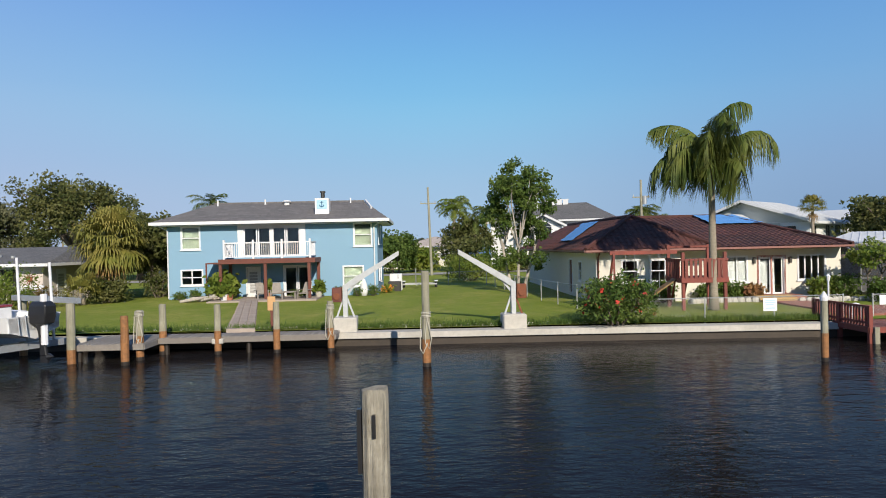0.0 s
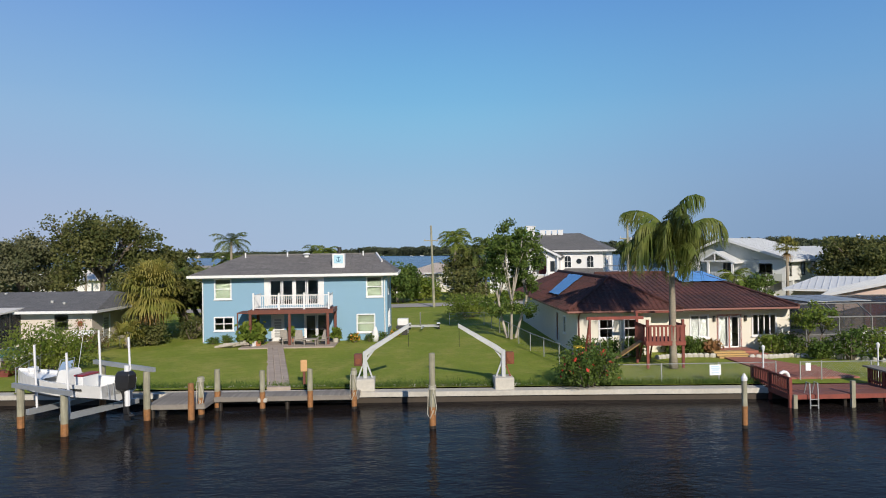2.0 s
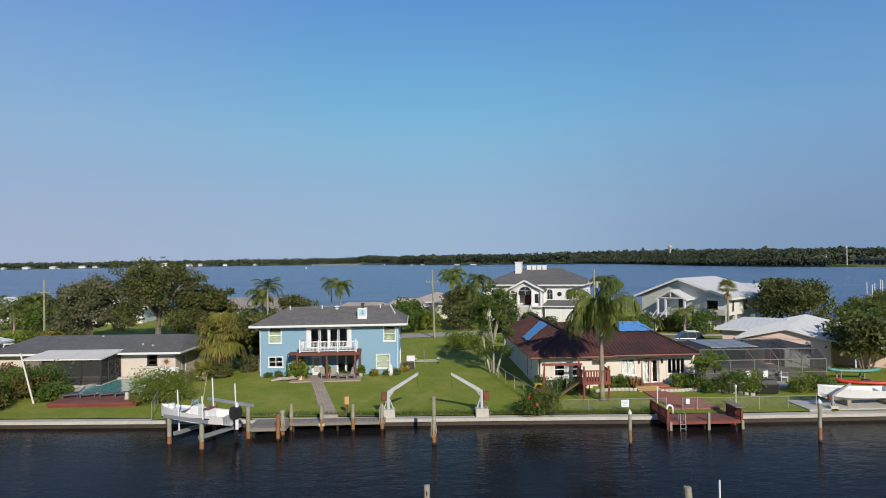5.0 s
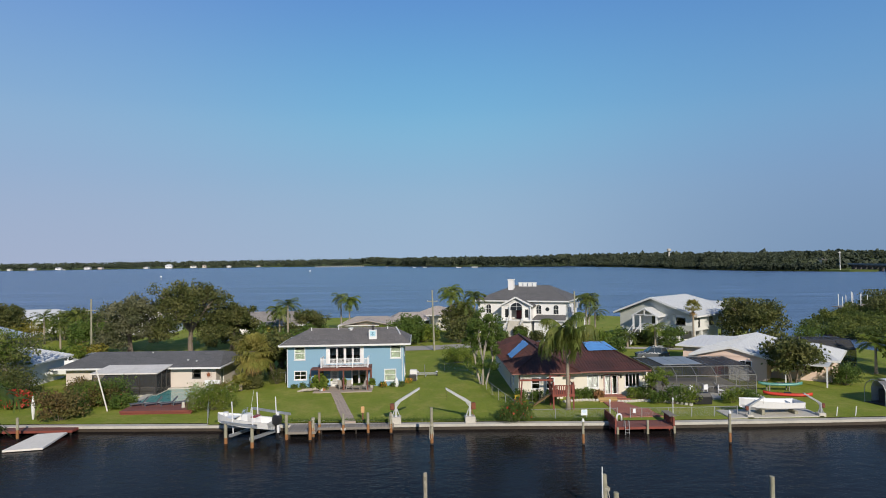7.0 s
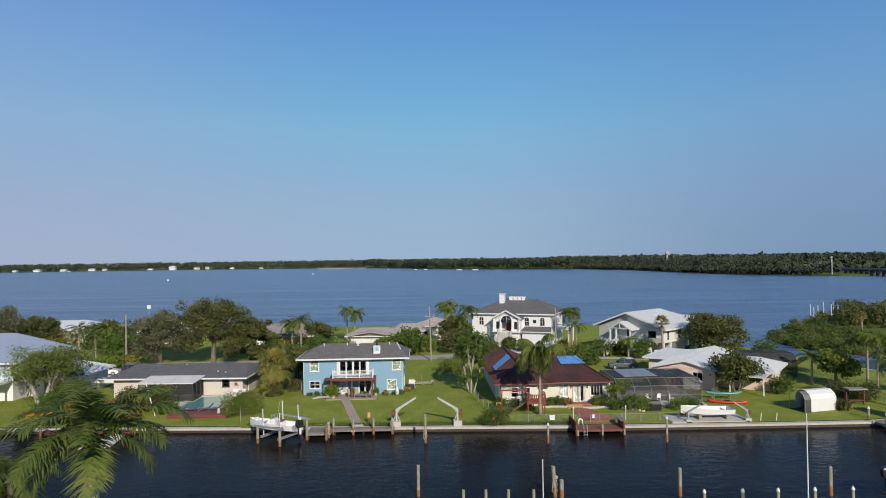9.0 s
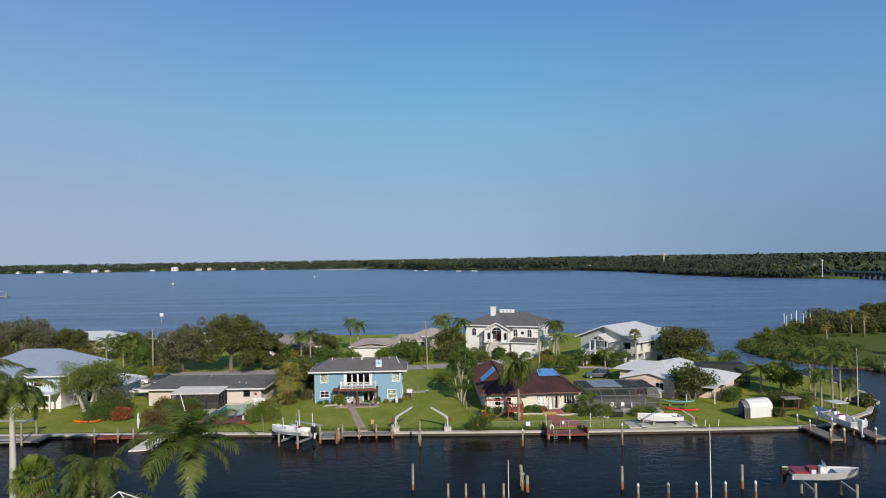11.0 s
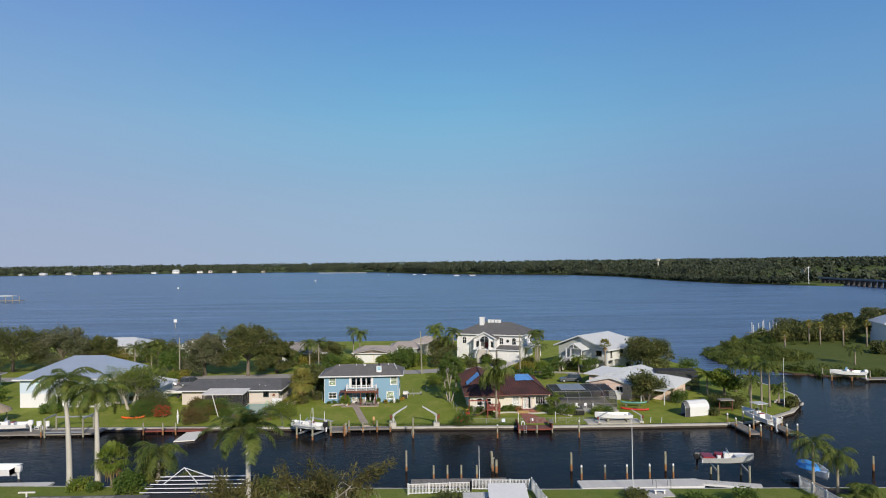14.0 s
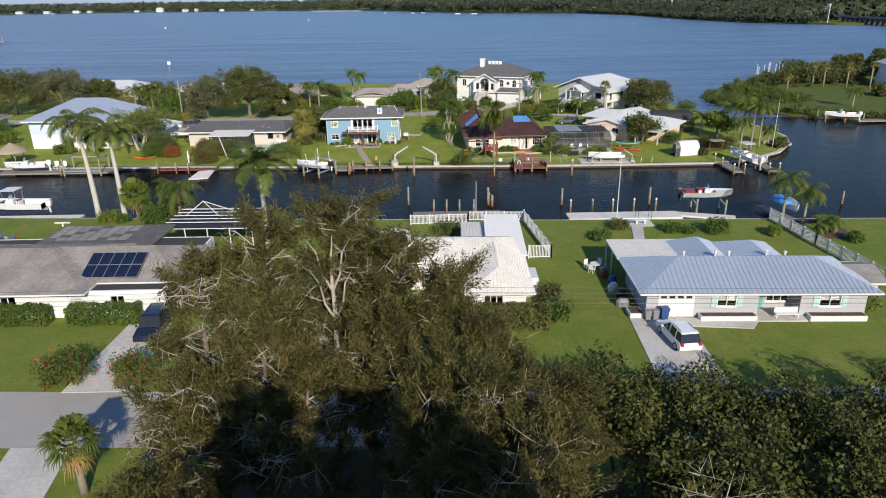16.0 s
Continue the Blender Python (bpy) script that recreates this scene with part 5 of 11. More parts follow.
s = thing("shed", "white fabric-covered garden shelter with open dark end", "shed", 48.6, 2.9, 0.66, 14.0)
hoop = [(0.0, 0.0), (0.0, 1.5), (0.25, 2.0), (0.85, 2.4), (1.55, 2.4), (2.15, 2.0), (2.4, 1.5), (2.4, 0.0)]
part("cover", Mesh().loft([[(x, y, z) for y, z in hoop] + [(x, y * 0.97 + 0.036, z * 0.985) for y, z in reversed(hoop)] for x in (0.9, 2.2, 3.4, 4.6)]), WHITE, s, "taut white fabric cover")
part("end_panel", Mesh().loft([[(x, y * 0.96 + 0.048, z * 0.97) for y, z in hoop] for x in (4.5, 4.56)]), WHITE, s)
for x in (0.0, 0.88):
    part("hoop", Mesh().tube([(x, y, z) for y, z in hoop], 0.035, 6), GALV, s)
# Dark mat, fill and sheet put the open end's shade into colour.
part("floor_mat", Mesh().box(0.0, 0.05, -0.02, 4.5, 2.35, 0.03), DARK_ROOM, s)
part("dark_fill", Mesh().box(1.2, 0.5, 0.03, 3.8, 1.9, 1.3), DARK_ROOM, s, bevel=0.05)
part("dark_sheet", Mesh().loft([[(x, y * 0.98 + 0.024, z * 0.98) for y, z in hoop[:4]] + [(x, y * 0.95 + 0.024, z * 0.96) for y, z in reversed(hoop[:4])] for x in (0.02, 0.86)]), plain("open_end_shade", (0.14, 0.14, 0.14)), s, "dark sheet standing in for the shaded open end")


def light_blue_house():
    h = thing("house", "pale blue and white two-storey house with blue metal roof", "house", -70.3, 18.6, 0.8, -2.0)
    so = [(3.0, 4.8, 3.4, 4.7), (12.0, 13.4, 3.4, 4.7), (8.2, 10.4, 2.9, 4.9)]
    shell(h, 0, 16.5, 0, 14, 5.2, LIGHT_BLUE, south=so, z0=2.5)
    shell(h, 0.02, 16.48, 0.02, 14, 2.52, WHITE_STUCCO, south=[(6.0, 8.0, 0.0, 2.1)], prefix="lower_wall")
    window(h, so[0], bars=(1, 1), mat=WHITE_VINYL, blind=PALE_TEAL)
    window(h, so[1], bars=(0, 1))
    slider(h, so[2], n=3)
    slider(h, (6.0, 8.0, 0.0, 2.1), base=0.02)
    roof(h, hip_planes(-0.9, 17.4, -0.9, 14.9, 5.2, 3.3, 7.2, 5.0), BLUE_METAL, gutter=0.22, ribs=(0.55, 0.04, 0.05))
    d = part("deck", Mesh().box(7.0, -2.8, 2.45, 16.5, -0.01, 2.6), WHITE, h)
    for x in (7.2, 10.2, 13.2, 16.3):
        part("post", Mesh().box(x - 0.1, -2.75, -0.1, x + 0.1, -2.55, 2.46), WHITE, d)
    part("rail", Mesh().box(7.0, -2.75, 3.5, 16.5, -2.65, 3.58), WHITE, d)
    balusters(d, (7.0, -2.7), (16.5, -2.7), 2.6, 3.5, WHITE, 0.25)
    # lower east wing
    shell(h, 16.5, 24.0, 3.0, 11, 2.8, WHITE_STUCCO, south=[(19.0, 21.6, 0.3, 2.1)], prefix="wing_wall")
    window(h, (19.0, 21.6, 0.3, 2.1), base=3.0, bars=(2, 0), blind=PALE_TEAL, drop=0.5)
    roof(h, hip_planes(15.5, 24.8, 2.2, 11.8, 2.8, 1.7, 0.0, 3.5), PALE_ROOF, gutter=0.2, ribs=(0.55, 0.04, 0.05), name="wing_roof")
    return h


light_blue_house()


def plain_house(x, y, rz, W, D, Z, rise, wall, roof_mat, label, hips=(2.5, 2.5), wins=(), doors=(), gutter=0.18, garages=(), ribs=None):
    h = thing("house", label, "house", x, y, 0.8, rz)
    shell(h, 0, W, 0, D, Z, wall, south=list(wins))
    for o in wins:
        window(h, o, bars=(1, 0) if o[1] - o[0] > 1.2 else (0, 1))
    for a, b in garages:
        garage(h, a, b, 2.1, -0.03)
    roof(h, hip_planes(-0.8, W + 0.8, -0.8, D + 0.8, Z, rise, *hips), roof_mat, gutter=gutter, ribs=ribs)
    part("soffit", Mesh().box(-0.7, -0.7, Z - 0.2, W + 0.7, D + 0.7, Z - 0.16), WHITE, h)
    return h


plain_house(-36.5, 66, 2, 15, 11, 2.8, 2.2, WHITE_STUCCO, GREY_TILE, "low white house with weathered grey roof", wins=((2, 3.6, 0.9, 2.1), (6, 7.6, 0.9, 2.1)), garages=((10.0, 13.2),))
ch = plain_house(-13.4, 67.0, -3, 9.6, 11, 2.5, 1.2, CREAM_STUCCO, PALE_TAN, "low cream house with pale tan roof and double garage", (2.5, 2.5), garages=((1.0, 4.6), (5.0, 8.6)))
roof(ch, [[(0.0, 4.5, 2.62), (0.0, -1.3, 2.62), (4.8, -1.3, 3.5), (4.8, 4.5, 3.5)], [(9.6, -1.3, 2.62), (9.6, 4.5, 2.62), (4.8, 4.5, 3.5), (4.8, -1.3, 3.5)]], PALE_TAN, name="gable_roof")
part("gable_face", Mesh().loft([[(0.3, y, 2.45), (9.3, y, 2.45), (4.8, y, 3.3)] for y in (-0.1, 0.1)]), CREAM_STUCCO, ch)
plain_house(-4.0, 74, 1, 6.5, 9, 2.7, 1.2, WHITE_STUCCO, PALE_TAN, "pale house with solar panels along the ridge", (2, 2), wins=((1.5, 3, 0.9, 2.1),))
plain_house(0.2, 81.0, -14, 8.0, 9, 3.1, 1.6, CREAM_STUCCO, PALE_TAN, "small peach house with tan tiled roof", (4.5, 4.5), wins=((1.5, 3.2, 0.9, 2.2), (6.0, 7.2, 0.9, 2.2)))
plain_house(-93, 84, 4, 17, 10, 3.0, 1.9, SIDING, PALE_ROOF, "low green-grey house with pale roof", (5, 5), wins=((4, 6, 1.0, 2.2), (11, 13, 1.0, 2.2)))
plain_house(-64, 80, 3, 12, 9, 2.8, 1.6, WHITE_STUCCO, WHITE_ROOF, "white low house half hidden in trees", wins=((3, 5, 0.9, 2.1),))
plain_house(-104, 26, 5, 18, 12, 3.0, 1.8, BEIGE_STUCCO, BROWN_SHINGLE, "beige ranch house with brown roof", wins=((12, 14, 0.9, 2.1),))
plain_house(139.0, 84.5, -14, 16, 12, 6.2, 3.0, WHITE_STUCCO, PALE_ROOF, "white raised two-storey house on the spit", (5, 5), wins=((2, 3.6, 3.4, 5.0), (6, 8, 3.4, 5.2), (11, 12.6, 3.4, 5.0)))
plain_house(205, 70, -10, 16, 11, 5.2, 2.6, LIGHT_BLUE, PALE_ROOF, "pale raised house behind palms on the spit", (5, 5), wins=((2, 3.6, 3.0, 4.4), (8, 10, 3.0, 4.4)))


def grey_house():
    h = thing("house", "long pale grey house with blue metal roof and aqua shutters", "house", 25.0, -57.6, 0.76, -2.2)
    wa, wb = (6.1, 7.7, 0.95, 1.95), (14.8, 16.6, 0.95, 1.95)
    porch = (9.6, 13.2, 0.0, 2.2)
    shell(h, 0, 18.8, 0, 7.4, 2.5, GREY_STUCCO, south=[wa, wb, porch], west=[(3.0, 3.9, 0, 2.05)])
    for o in (wa, wb):
        w = window(h, o, bars=(1, 0), blind=CURTAIN, drop=0.5)
        for a, b in ((o[0] - 0.55, o[0] - 0.1), (o[1] + 0.1, o[1] + 0.55)):
            part("shutter", Mesh().box(a, -0.06, o[2] - 0.05, b, -0.002, o[3] + 0.05), PALE_TEAL, h, "aqua shutter")
    door(h, (3.0, 3.9, 0, 2.05), "y", 0, 1)
    g = part("garage_door", Mesh().box(1.0, -0.05, 0.0, 4.1, -0.002, 2.15), WHITE_STUCCO, h)
    gl = Mesh().box(-0.25, -0.07, 1.75, 0.25, -0.052, 1.95).data("light")
    gl.materials.append(DARK_GLASS)
    for k in range(4):
        part("light", gl, DARK_GLASS, g, at=pose(1.45 + k * 0.72, 0, 0))
    # recessed porch: back wall, teal door, picture window
    part("porch_back", wall_run(9.6, 13.2, 0, 2.4, 0.15, [(11.0, 12.9, 0.7, 1.95)], "x", 1.6, 1), GREY_STUCCO, h)
    part("porch_side", Mesh().box(9.45, 0.2, 0, 9.6, 1.75, 2.4), GREY_STUCCO, h)
    part("porch_side", Mesh().box(13.2, 0.2, 0, 13.35, 1.75, 2.4), GREY_STUCCO, h)
    window(h, (11.0, 12.9, 0.7, 1.95), base=1.6, bars=(2, 0))
    part("front_door", Mesh().box(9.8, 1.53, 0.05, 10.7, 1.595, 2.1), TEAL, h, "teal front door", bevel=0.01)
    part("porch_floor", Mesh().box(9.2, -1.0, -0.3, 13.6, 1.6, 0.06), CONCRETE_DRIVE, h)
    bench = part("porch_bench", Mesh().box(11.0, -0.6, 0.4, 13.0, -0.1, 0.47).box(11.0, -0.15, 0.47, 13.0, -0.1, 0.95), WHITE, h)
    for x in (11.1, 12.9):
        part("leg", Mesh().box(x - 0.04, -0.58, 0.06, x + 0.04, -0.5, 0.4).box(x - 0.04, -0.2, 0.06, x + 0.04, -0.12, 0.4), WHITE, bench)
    # white planters along the front
    for a, b in ((4.5, 9.3), (13.8, 18.6)):
        part("planter", Mesh().box(a, -0.95, -0.1, b, -0.1, 0.42), WHITE, h, bevel=0.02)
        part("soil", Mesh().box(a + 0.1, -0.85, 0.42, b - 0.1, -0.2, 0.45), SOIL, h)
    main = hip_planes(-0.8, 19.5, -0.9, 7.6, 2.55, 1.75, 4.2, 4.2)
    roof(h, main, BLUE_METAL, gutter=0.16, ribs=(0.42, 0.04, 0.05))
    # rear wings
    shell(h, 5.2, 14.0, 7.4, 11.0, 2.5, GREY_STUCCO, prefix="rear_wall")
    roof(h, hip_planes(5.0, 9.4, 4.0, 12.0, 2.6, 1.25, 0.0, 2.2, "y"), BLUE_METAL, gutter=0.16, ribs=(0.42, 0.04, 0.05), name="rear_roof")
    roof(h, hip_planes(9.4, 14.8, 4.0, 11.6, 2.6, 1.2, 0.0, 2.7, "y"), BLUE_METAL, gutter=0.16, ribs=(0.42, 0.04, 0.05), name="rear_roof")
    part("patio_roof", Mesh().box(-1.0, 7.2, 2.45, 6.4, 12.6, 2.58), WHITE_ROOF, h, "flat white patio roof")
    for x, y in ((-0.9, 12.4), (2.6, 12.4), (6.2, 12.4), (-0.9, 9.8)):
        part("patio_post", Mesh().box(x - 0.06, y - 0.06, -0.2, x + 0.06, y + 0.06, 2.46), WHITE, h)
    for x, y, z in ((7.2, 4.6, 4.1), (8.3, 4.3, 4.2), (12.0, 5.0, 4.0), (13.4, 4.4, 4.1), (4.4, 4.8, 4.0)):
        part("roof_vent", Mesh().tube([(x, y, z - 0.5), (x, y, z + 0.15)], 0.1, 8).tube([(x, y, z + 0.15), (x, y, z + 0.25)], [0.17, 0.12], 8), WHITE, h)
    # low lean-to shed at the east end
    part("lean_to", Mesh().box(18.8, 3.0, -0.2, 21.5, 7.0, 2.0), WHITE, h)
    roof(h, hip_planes(18.0, 22.0, 2.4, 7.6, 2.0, 0.8, 0.0, 0.0), GREY_TILE, name="lean_roof")
    return h


grey_house()


def white_roof_house():
    h = thing("house", "low white house with white tiled and coated roof", "house", 9.6, -57.0, 0.76, -1.5)
    fw = (1.4, 3.0, 0.9, 2.0)
    shell(h, 0.3, 5.0, 0, 6, 2.4, WHITE_STUCCO, south=[fw])
    window(h, fw, bars=(2, 0))
    roof(h, hip_planes(-0.3, 5.7, -0.7, 9.0, 2.5, 1.3, 3.0, 0.0, "y"), WHITE_ROOF, ribs=(0.3, 0.12, 0.05), gutter=0.14)
    shell(h, -8.0, 4.8, 6, 13, 2.4, WHITE_STUCCO, prefix="main_wall")
    roof(h, hip_planes(-8.8, 5.6, 5.2, 13.8, 2.5, 1.5, 3.5, 3.0), WHITE_ROOF, ribs=(0.3, 0.12, 0.05), gutter=0.14, name="main_roof")
    # coated flat roof of the rear wing and the ribbed patio cover
    shell(h, 2.2, 5.6, 13, 19.0, 2.4, WHITE_STUCCO, prefix="rear_wall")
    part("flat_roof", Mesh().add([(2.0, 8.0, 2.5), (6.0, 8.0, 2.5), (6.1, 19.5, 2.9), (2.2, 19.5, 2.9), (2.0, 8.0, 2.65), (6.0, 8.0, 2.65), (6.1, 19.5, 3.15), (2.2, 19.5, 3.15)],
                                 [(3, 2, 1, 0), (4, 5, 6, 7), (0, 1, 5, 4), (1, 2, 6, 5), (2, 3, 7, 6), (3, 0, 4, 7)]), surface("white_membrane", (0.86, 0.83, 0.78), (0.74, 0.71, 0.66), 0.6, big=0.4, fine=3, dirt=0.4), h, "smooth white membrane roof")
    pc = part("patio_cover", Mesh().box(-0.4, 13.6, 2.3, 2.2, 19.0, 2.4), WHITE_ROOF, h)
    for k in range(9):
        part("rib", Mesh().box(-0.3 + k * 0.29, 13.65, 2.4, -0.24 + k * 0.29, 18.95, 2.46), WHITE, pc)
    part("side_shed", Mesh().box(5.2, 4.0, -0.2, 6.6, 6.6, 1.9), WHITE, h, bevel=0.03)
    part("bay_roof", Mesh().loft([[(-7.5 + 1.7 * math.cos(k * math.tau / 8), 15 + 1.7 * math.sin(k * math.tau / 8), z) for k in range(8)] for z in (0.0, 2.3, 2.6)]), WHITE_ROOF, h, "white angular garden room")
    return h


white_roof_house()


def solar_house():
    h = thing("house", "low house with weathered grey tile roof and solar panels", "house", -43.0, -55.4, 0.76, -0.5)
    wins = [(11.2, 12.6, 0.9, 2.0), (21.0, 22.2, 0.9, 2.0)]
    shell(h, 0, 25.8, 0, 14, 2.5, WHITE_STUCCO, south=wins + [(17.2, 18.6, 0, 2.1)], east=[(0.4, 3.2, 0.0, 2.2)])
    for o in wins:
        window(h, o, bars=(1, 0))
    door(h, (17.2, 18.6, 0, 2.1))
    garage(h, 22.8, 25.4, 2.2, -0.03)
    roof(h, hip_planes(-0.9, 19.2, -0.9, 12.0, 2.6, 2.0, 6.0, 6.0), GREY_TILE, gutter=0.14, ribs=(0.3, 0.12, 0.04))
    roof(h, hip_planes(13.0, 26.8, 1.6, 11.0, 2.6, 1.8, 0.0, 4.0), GREY_TILE, gutter=0.14, ribs=(0.3, 0.12, 0.04), name="wing_roof")
    # flat patched rear roof
    part("flat_roof", Mesh().box(8.0, 10.6, 2.6, 20.5, 17.5, 2.78), ROLL_ROOF, h, "flat patched roll roof")
    pt = Mesh()
    for j in range(5):
        for i in range(8):
            if (i * 7 + j * 3) % 5:
                pt.box(8.4 + i * 1.1, 12.6 + j * 0.95, 2.782, 9.35 + i * 1.1, 13.45 + j * 0.95, 2.80)
    tagged(part("patch", pt, GREY_TILE, h), kind="stuff")
    panel = Mesh().box(0, 0, 0, 0.98, 1.62, 0.04).data("solar_panel", bevel=0.01)
    panel.materials.append(SOLAR)
    fr = Mesh().box(-0.02, -0.02, -0.02, 1.0, 0.0, 0.045).box(-0.02, 1.62, -0.02, 1.0, 1.64, 0.045).box(-0.02, 0, -0.02, 0.0, 1.62, 0.045).box(0.98, 0, -0.02, 1.0, 1.62, 0.045).data("panel_frame")
    fr.materials.append(ALU)
    t = math.degrees(math.atan2(1.8, 4.7))
    for j in range(2):
        for i in range(5):
            at = pose(17.6 + i * 1.03, 1.9 + j * 1.58, 2.80 + (0.35 + j * 1.58) * 1.8 / 4.7 + 0.05, t)
            p = part("solar_panel", panel, SOLAR, h, at=at)
            part("panel_frame", fr, ALU, p)
    return h


# Opaque black stands in for the dark seen through the lanai screen.
DARK_SCREEN = surface("screen_dark_below", (0.02, 0.02, 0.022), None, 0.8, big=1, fine=8, bump=0)
ROLL_ROOF = surface("patched_roll_roof", (0.15, 0.14, 0.13), (0.07, 0.065, 0.06), 0.85, big=0.5, fine=3, dirt=0.8)
solar_house()
cage2 = thing("lanai_cage", "white-framed lanai cage, screen roof blackened for the shade beneath", "enclosure", -23.6, -39.0, 0.3, -1.0)
for k in range(7):
    y = k * 1.25
    zz = 3.0 + (0.0 if k in (0, 6) else 0.35)
    part("beam", Mesh().box(0, y - 0.035, zz - 0.04, 10.0, y + 0.035, zz + 0.03), WHITE_VINYL, cage2)
for x in (0, 2.5, 5.0, 7.5, 10.0):
    for y in (0, 7.5):
        part("post", Mesh().box(x - 0.05, y - 0.05, 0, x + 0.05, y + 0.05, 3.0), WHITE_VINYL, cage2)
part("gable_bar", Mesh().bar((1.2, 4.0, 3.2), (3.0, 5.4, 4.6), 0.07).bar((3.0, 5.4, 4.6), (5.0, 4.0, 3.3), 0.07).bar((3.0, 5.4, 4.6), (6.4, 5.4, 3.4), 0.07), WHITE_VINYL, cage2)
part("screen", Mesh().add([(0, 0, 2.9), (10, 0, 2.9), (10, 7.5, 2.92), (0, 7.5, 2.92)], [(0, 1, 2, 3)]), DARK_SCREEN, cage2)

# ---- docks, pilings, davits, boats ----
def piling(x, y, top, label, r=0.15, cap=None, lean=(0, 0), mat=None, rope=False, group="pilings in the canal", wet=0.9):
    p = thing("piling", label, "piling", x, y, 0.0, 0, group)
    n = 12
    jit = random.Random(int(x * 31 + y * 7))
    up = Mesh()
    rings = []
    for z, k in ((wet, 1.0), (wet + (top - wet) * 0.5, 0.97), (top - 0.06, 0.95), (top, 0.9)):
        rings.append([(lean[0] * z + r * k * (1 + 0.05 * jit.uniform(-1, 1)) * math.cos(a * math.tau / n), lean[1] * z + r * k * math.sin(a * math.tau / n), z + (0.02 * jit.uniform(-1, 1) if z == top else 0)) for a in range(n)])
    part("shaft", up.loft(rings), mat or PILE_WOOD, p)
    part("wet_foot", Mesh().tube([(lean[0] * 0.12, lean[1] * 0.12, 0.12), (lean[0] * wet, lean[1] * wet, wet + 0.01)], r * 1.02, n), PILE_WET, p, "rust-brown wet foot")
    part("tide_line", Mesh().tube([(0, 0, -1.6), (lean[0] * 0.12, lean[1] * 0.12, 0.13)], r * 1.03, n), PILE_DARK, p)
    if cap:
        part("cap", Mesh().tube([(lean[0] * top, lean[1] * top, top - 0.1), (lean[0] * top, lean[1] * top, top + 0.01), (lean[0] * top, lean[1] * top, top + 0.2)], [r * 1.08, r * 1.12, 0.02], 14), cap, p, "white cone cap")
    if rope:
        ro = Mesh()
        for k in range(4):
            z = wet + 0.75 + k * 0.05
            ro.tube([(1.1 * r * math.cos(a * math.tau / 12), 1.1 * r * math.sin(a * math.tau / 12), z) for a in range(13)], 0.018, 5)
        ro.tube([(0.02, -r * 1.1, wet + 0.8), (0.10, -r * 1.25, wet + 0.4), (0.17, -r * 1.2, wet + 0.05), (0.1, -r * 1.25, wet - 0.3), (-0.04, -r * 1.2, wet - 0.1), (-0.02, -r * 1.2, wet + 0.3), (0.06, -r * 1.1, wet + 0.78)], 0.018, 5)
        ro.tube([(-r * 1.2, -0.02, wet + 0.75), (-r * 1.35, -0.05, wet + 0.2), (-r * 1.5, -0.05, wet - 0.3), (-r * 0.8, -r, wet - 0.45), (r * 0.3, -r * 1.2, wet - 0.1)], 0.018, 5)
        part("rope", ro, ROPE, p, "looped pale mooring rope")
    return p


# the grey split piling that stands close by the start of the flight
near = piling(3.2, -20.9, 2.69, "grey split timber piling with bleached drips", 0.134, mat=PILE_NEAR, wet=0.7)
part("iron_strap", Mesh().box(-0.014, -0.16, 2.27, 0.016, -0.125, 2.48), BLACK, near, "black iron strap")
part("cleat", Mesh().box(-0.165, -0.05, 1.92, -0.125, 0.03, 2.51), BLACK, near)
piling(3.63, -5.02, 3.16, "tall weathered piling hung with pale rope", 0.14, rope=True)
piling(16.45, -6.0, 2.05, "green-grey piling with white cone cap", 0.112, WHITE)
piling(28.8, -6.4, 2.6, "green-grey piling with white cone cap", 0.12, WHITE)
piling(14.3, -21.6, 2.6, "leaning grey piling lashed to a short stump", 0.17, lean=(-0.06, 0.02), rope=True)
piling(14.7, -22.2, 1.7, "short grey piling stump", 0.17)
piling(24.3, -22.0, 2.4, "weathered piling off the dock", 0.15)
piling(36.2, -22.6, 2.5, "tall weathered piling off the dock", 0.15, mat=PILE_WOOD)
for x in (6.7, 8.4, 10.1, 12.0):
    piling(x, -24.6 - 0.05 * x, 2.0, "weathered grey timber dock piling", 0.12, group="pilings of the grey dock")
for x in (24.8, 27.7, 30.4, 33.2, 36.1):
    piling(x, -25.6, 1.75, "dock piling with white cap", 0.12, WHITE, group="capped dock pilings")
for x, y in ((-55.0, -1.0), (-39.2, -0.6), (-36.0, -0.9), (-34.0, -0.9)):
    piling(x, y, 2.0, "weathered piling on the west canal", 0.13, group="pilings on the west canal")
for x in (62.0, 68.5, 74.0):
    piling(x, -24.0, 1.9, "grey piling in the basin", 0.14, group="pilings in the basin")

for x, y, tp in ((-7.1, -3.2, 1.75), (-7.0, -2.2, 1.85), (-6.66, -0.9, 1.95)):
    piling(x, y, tp, "short dock piling with rusty foot", 0.14, group="blue house dock pilings", rope=(tp == 1.85), mat=PILE_WET if tp < 1.8 else PILE_WOOD)
for x, y, tp in ((-4.43, -1.25, 1.92), (-2.18, -1.2, 1.95), (-0.09, -1.2, 1.95)):
    piling(x, y, tp, "short dock piling with rusty foot", 0.13, group="blue house dock pilings", rope=(x > -1))


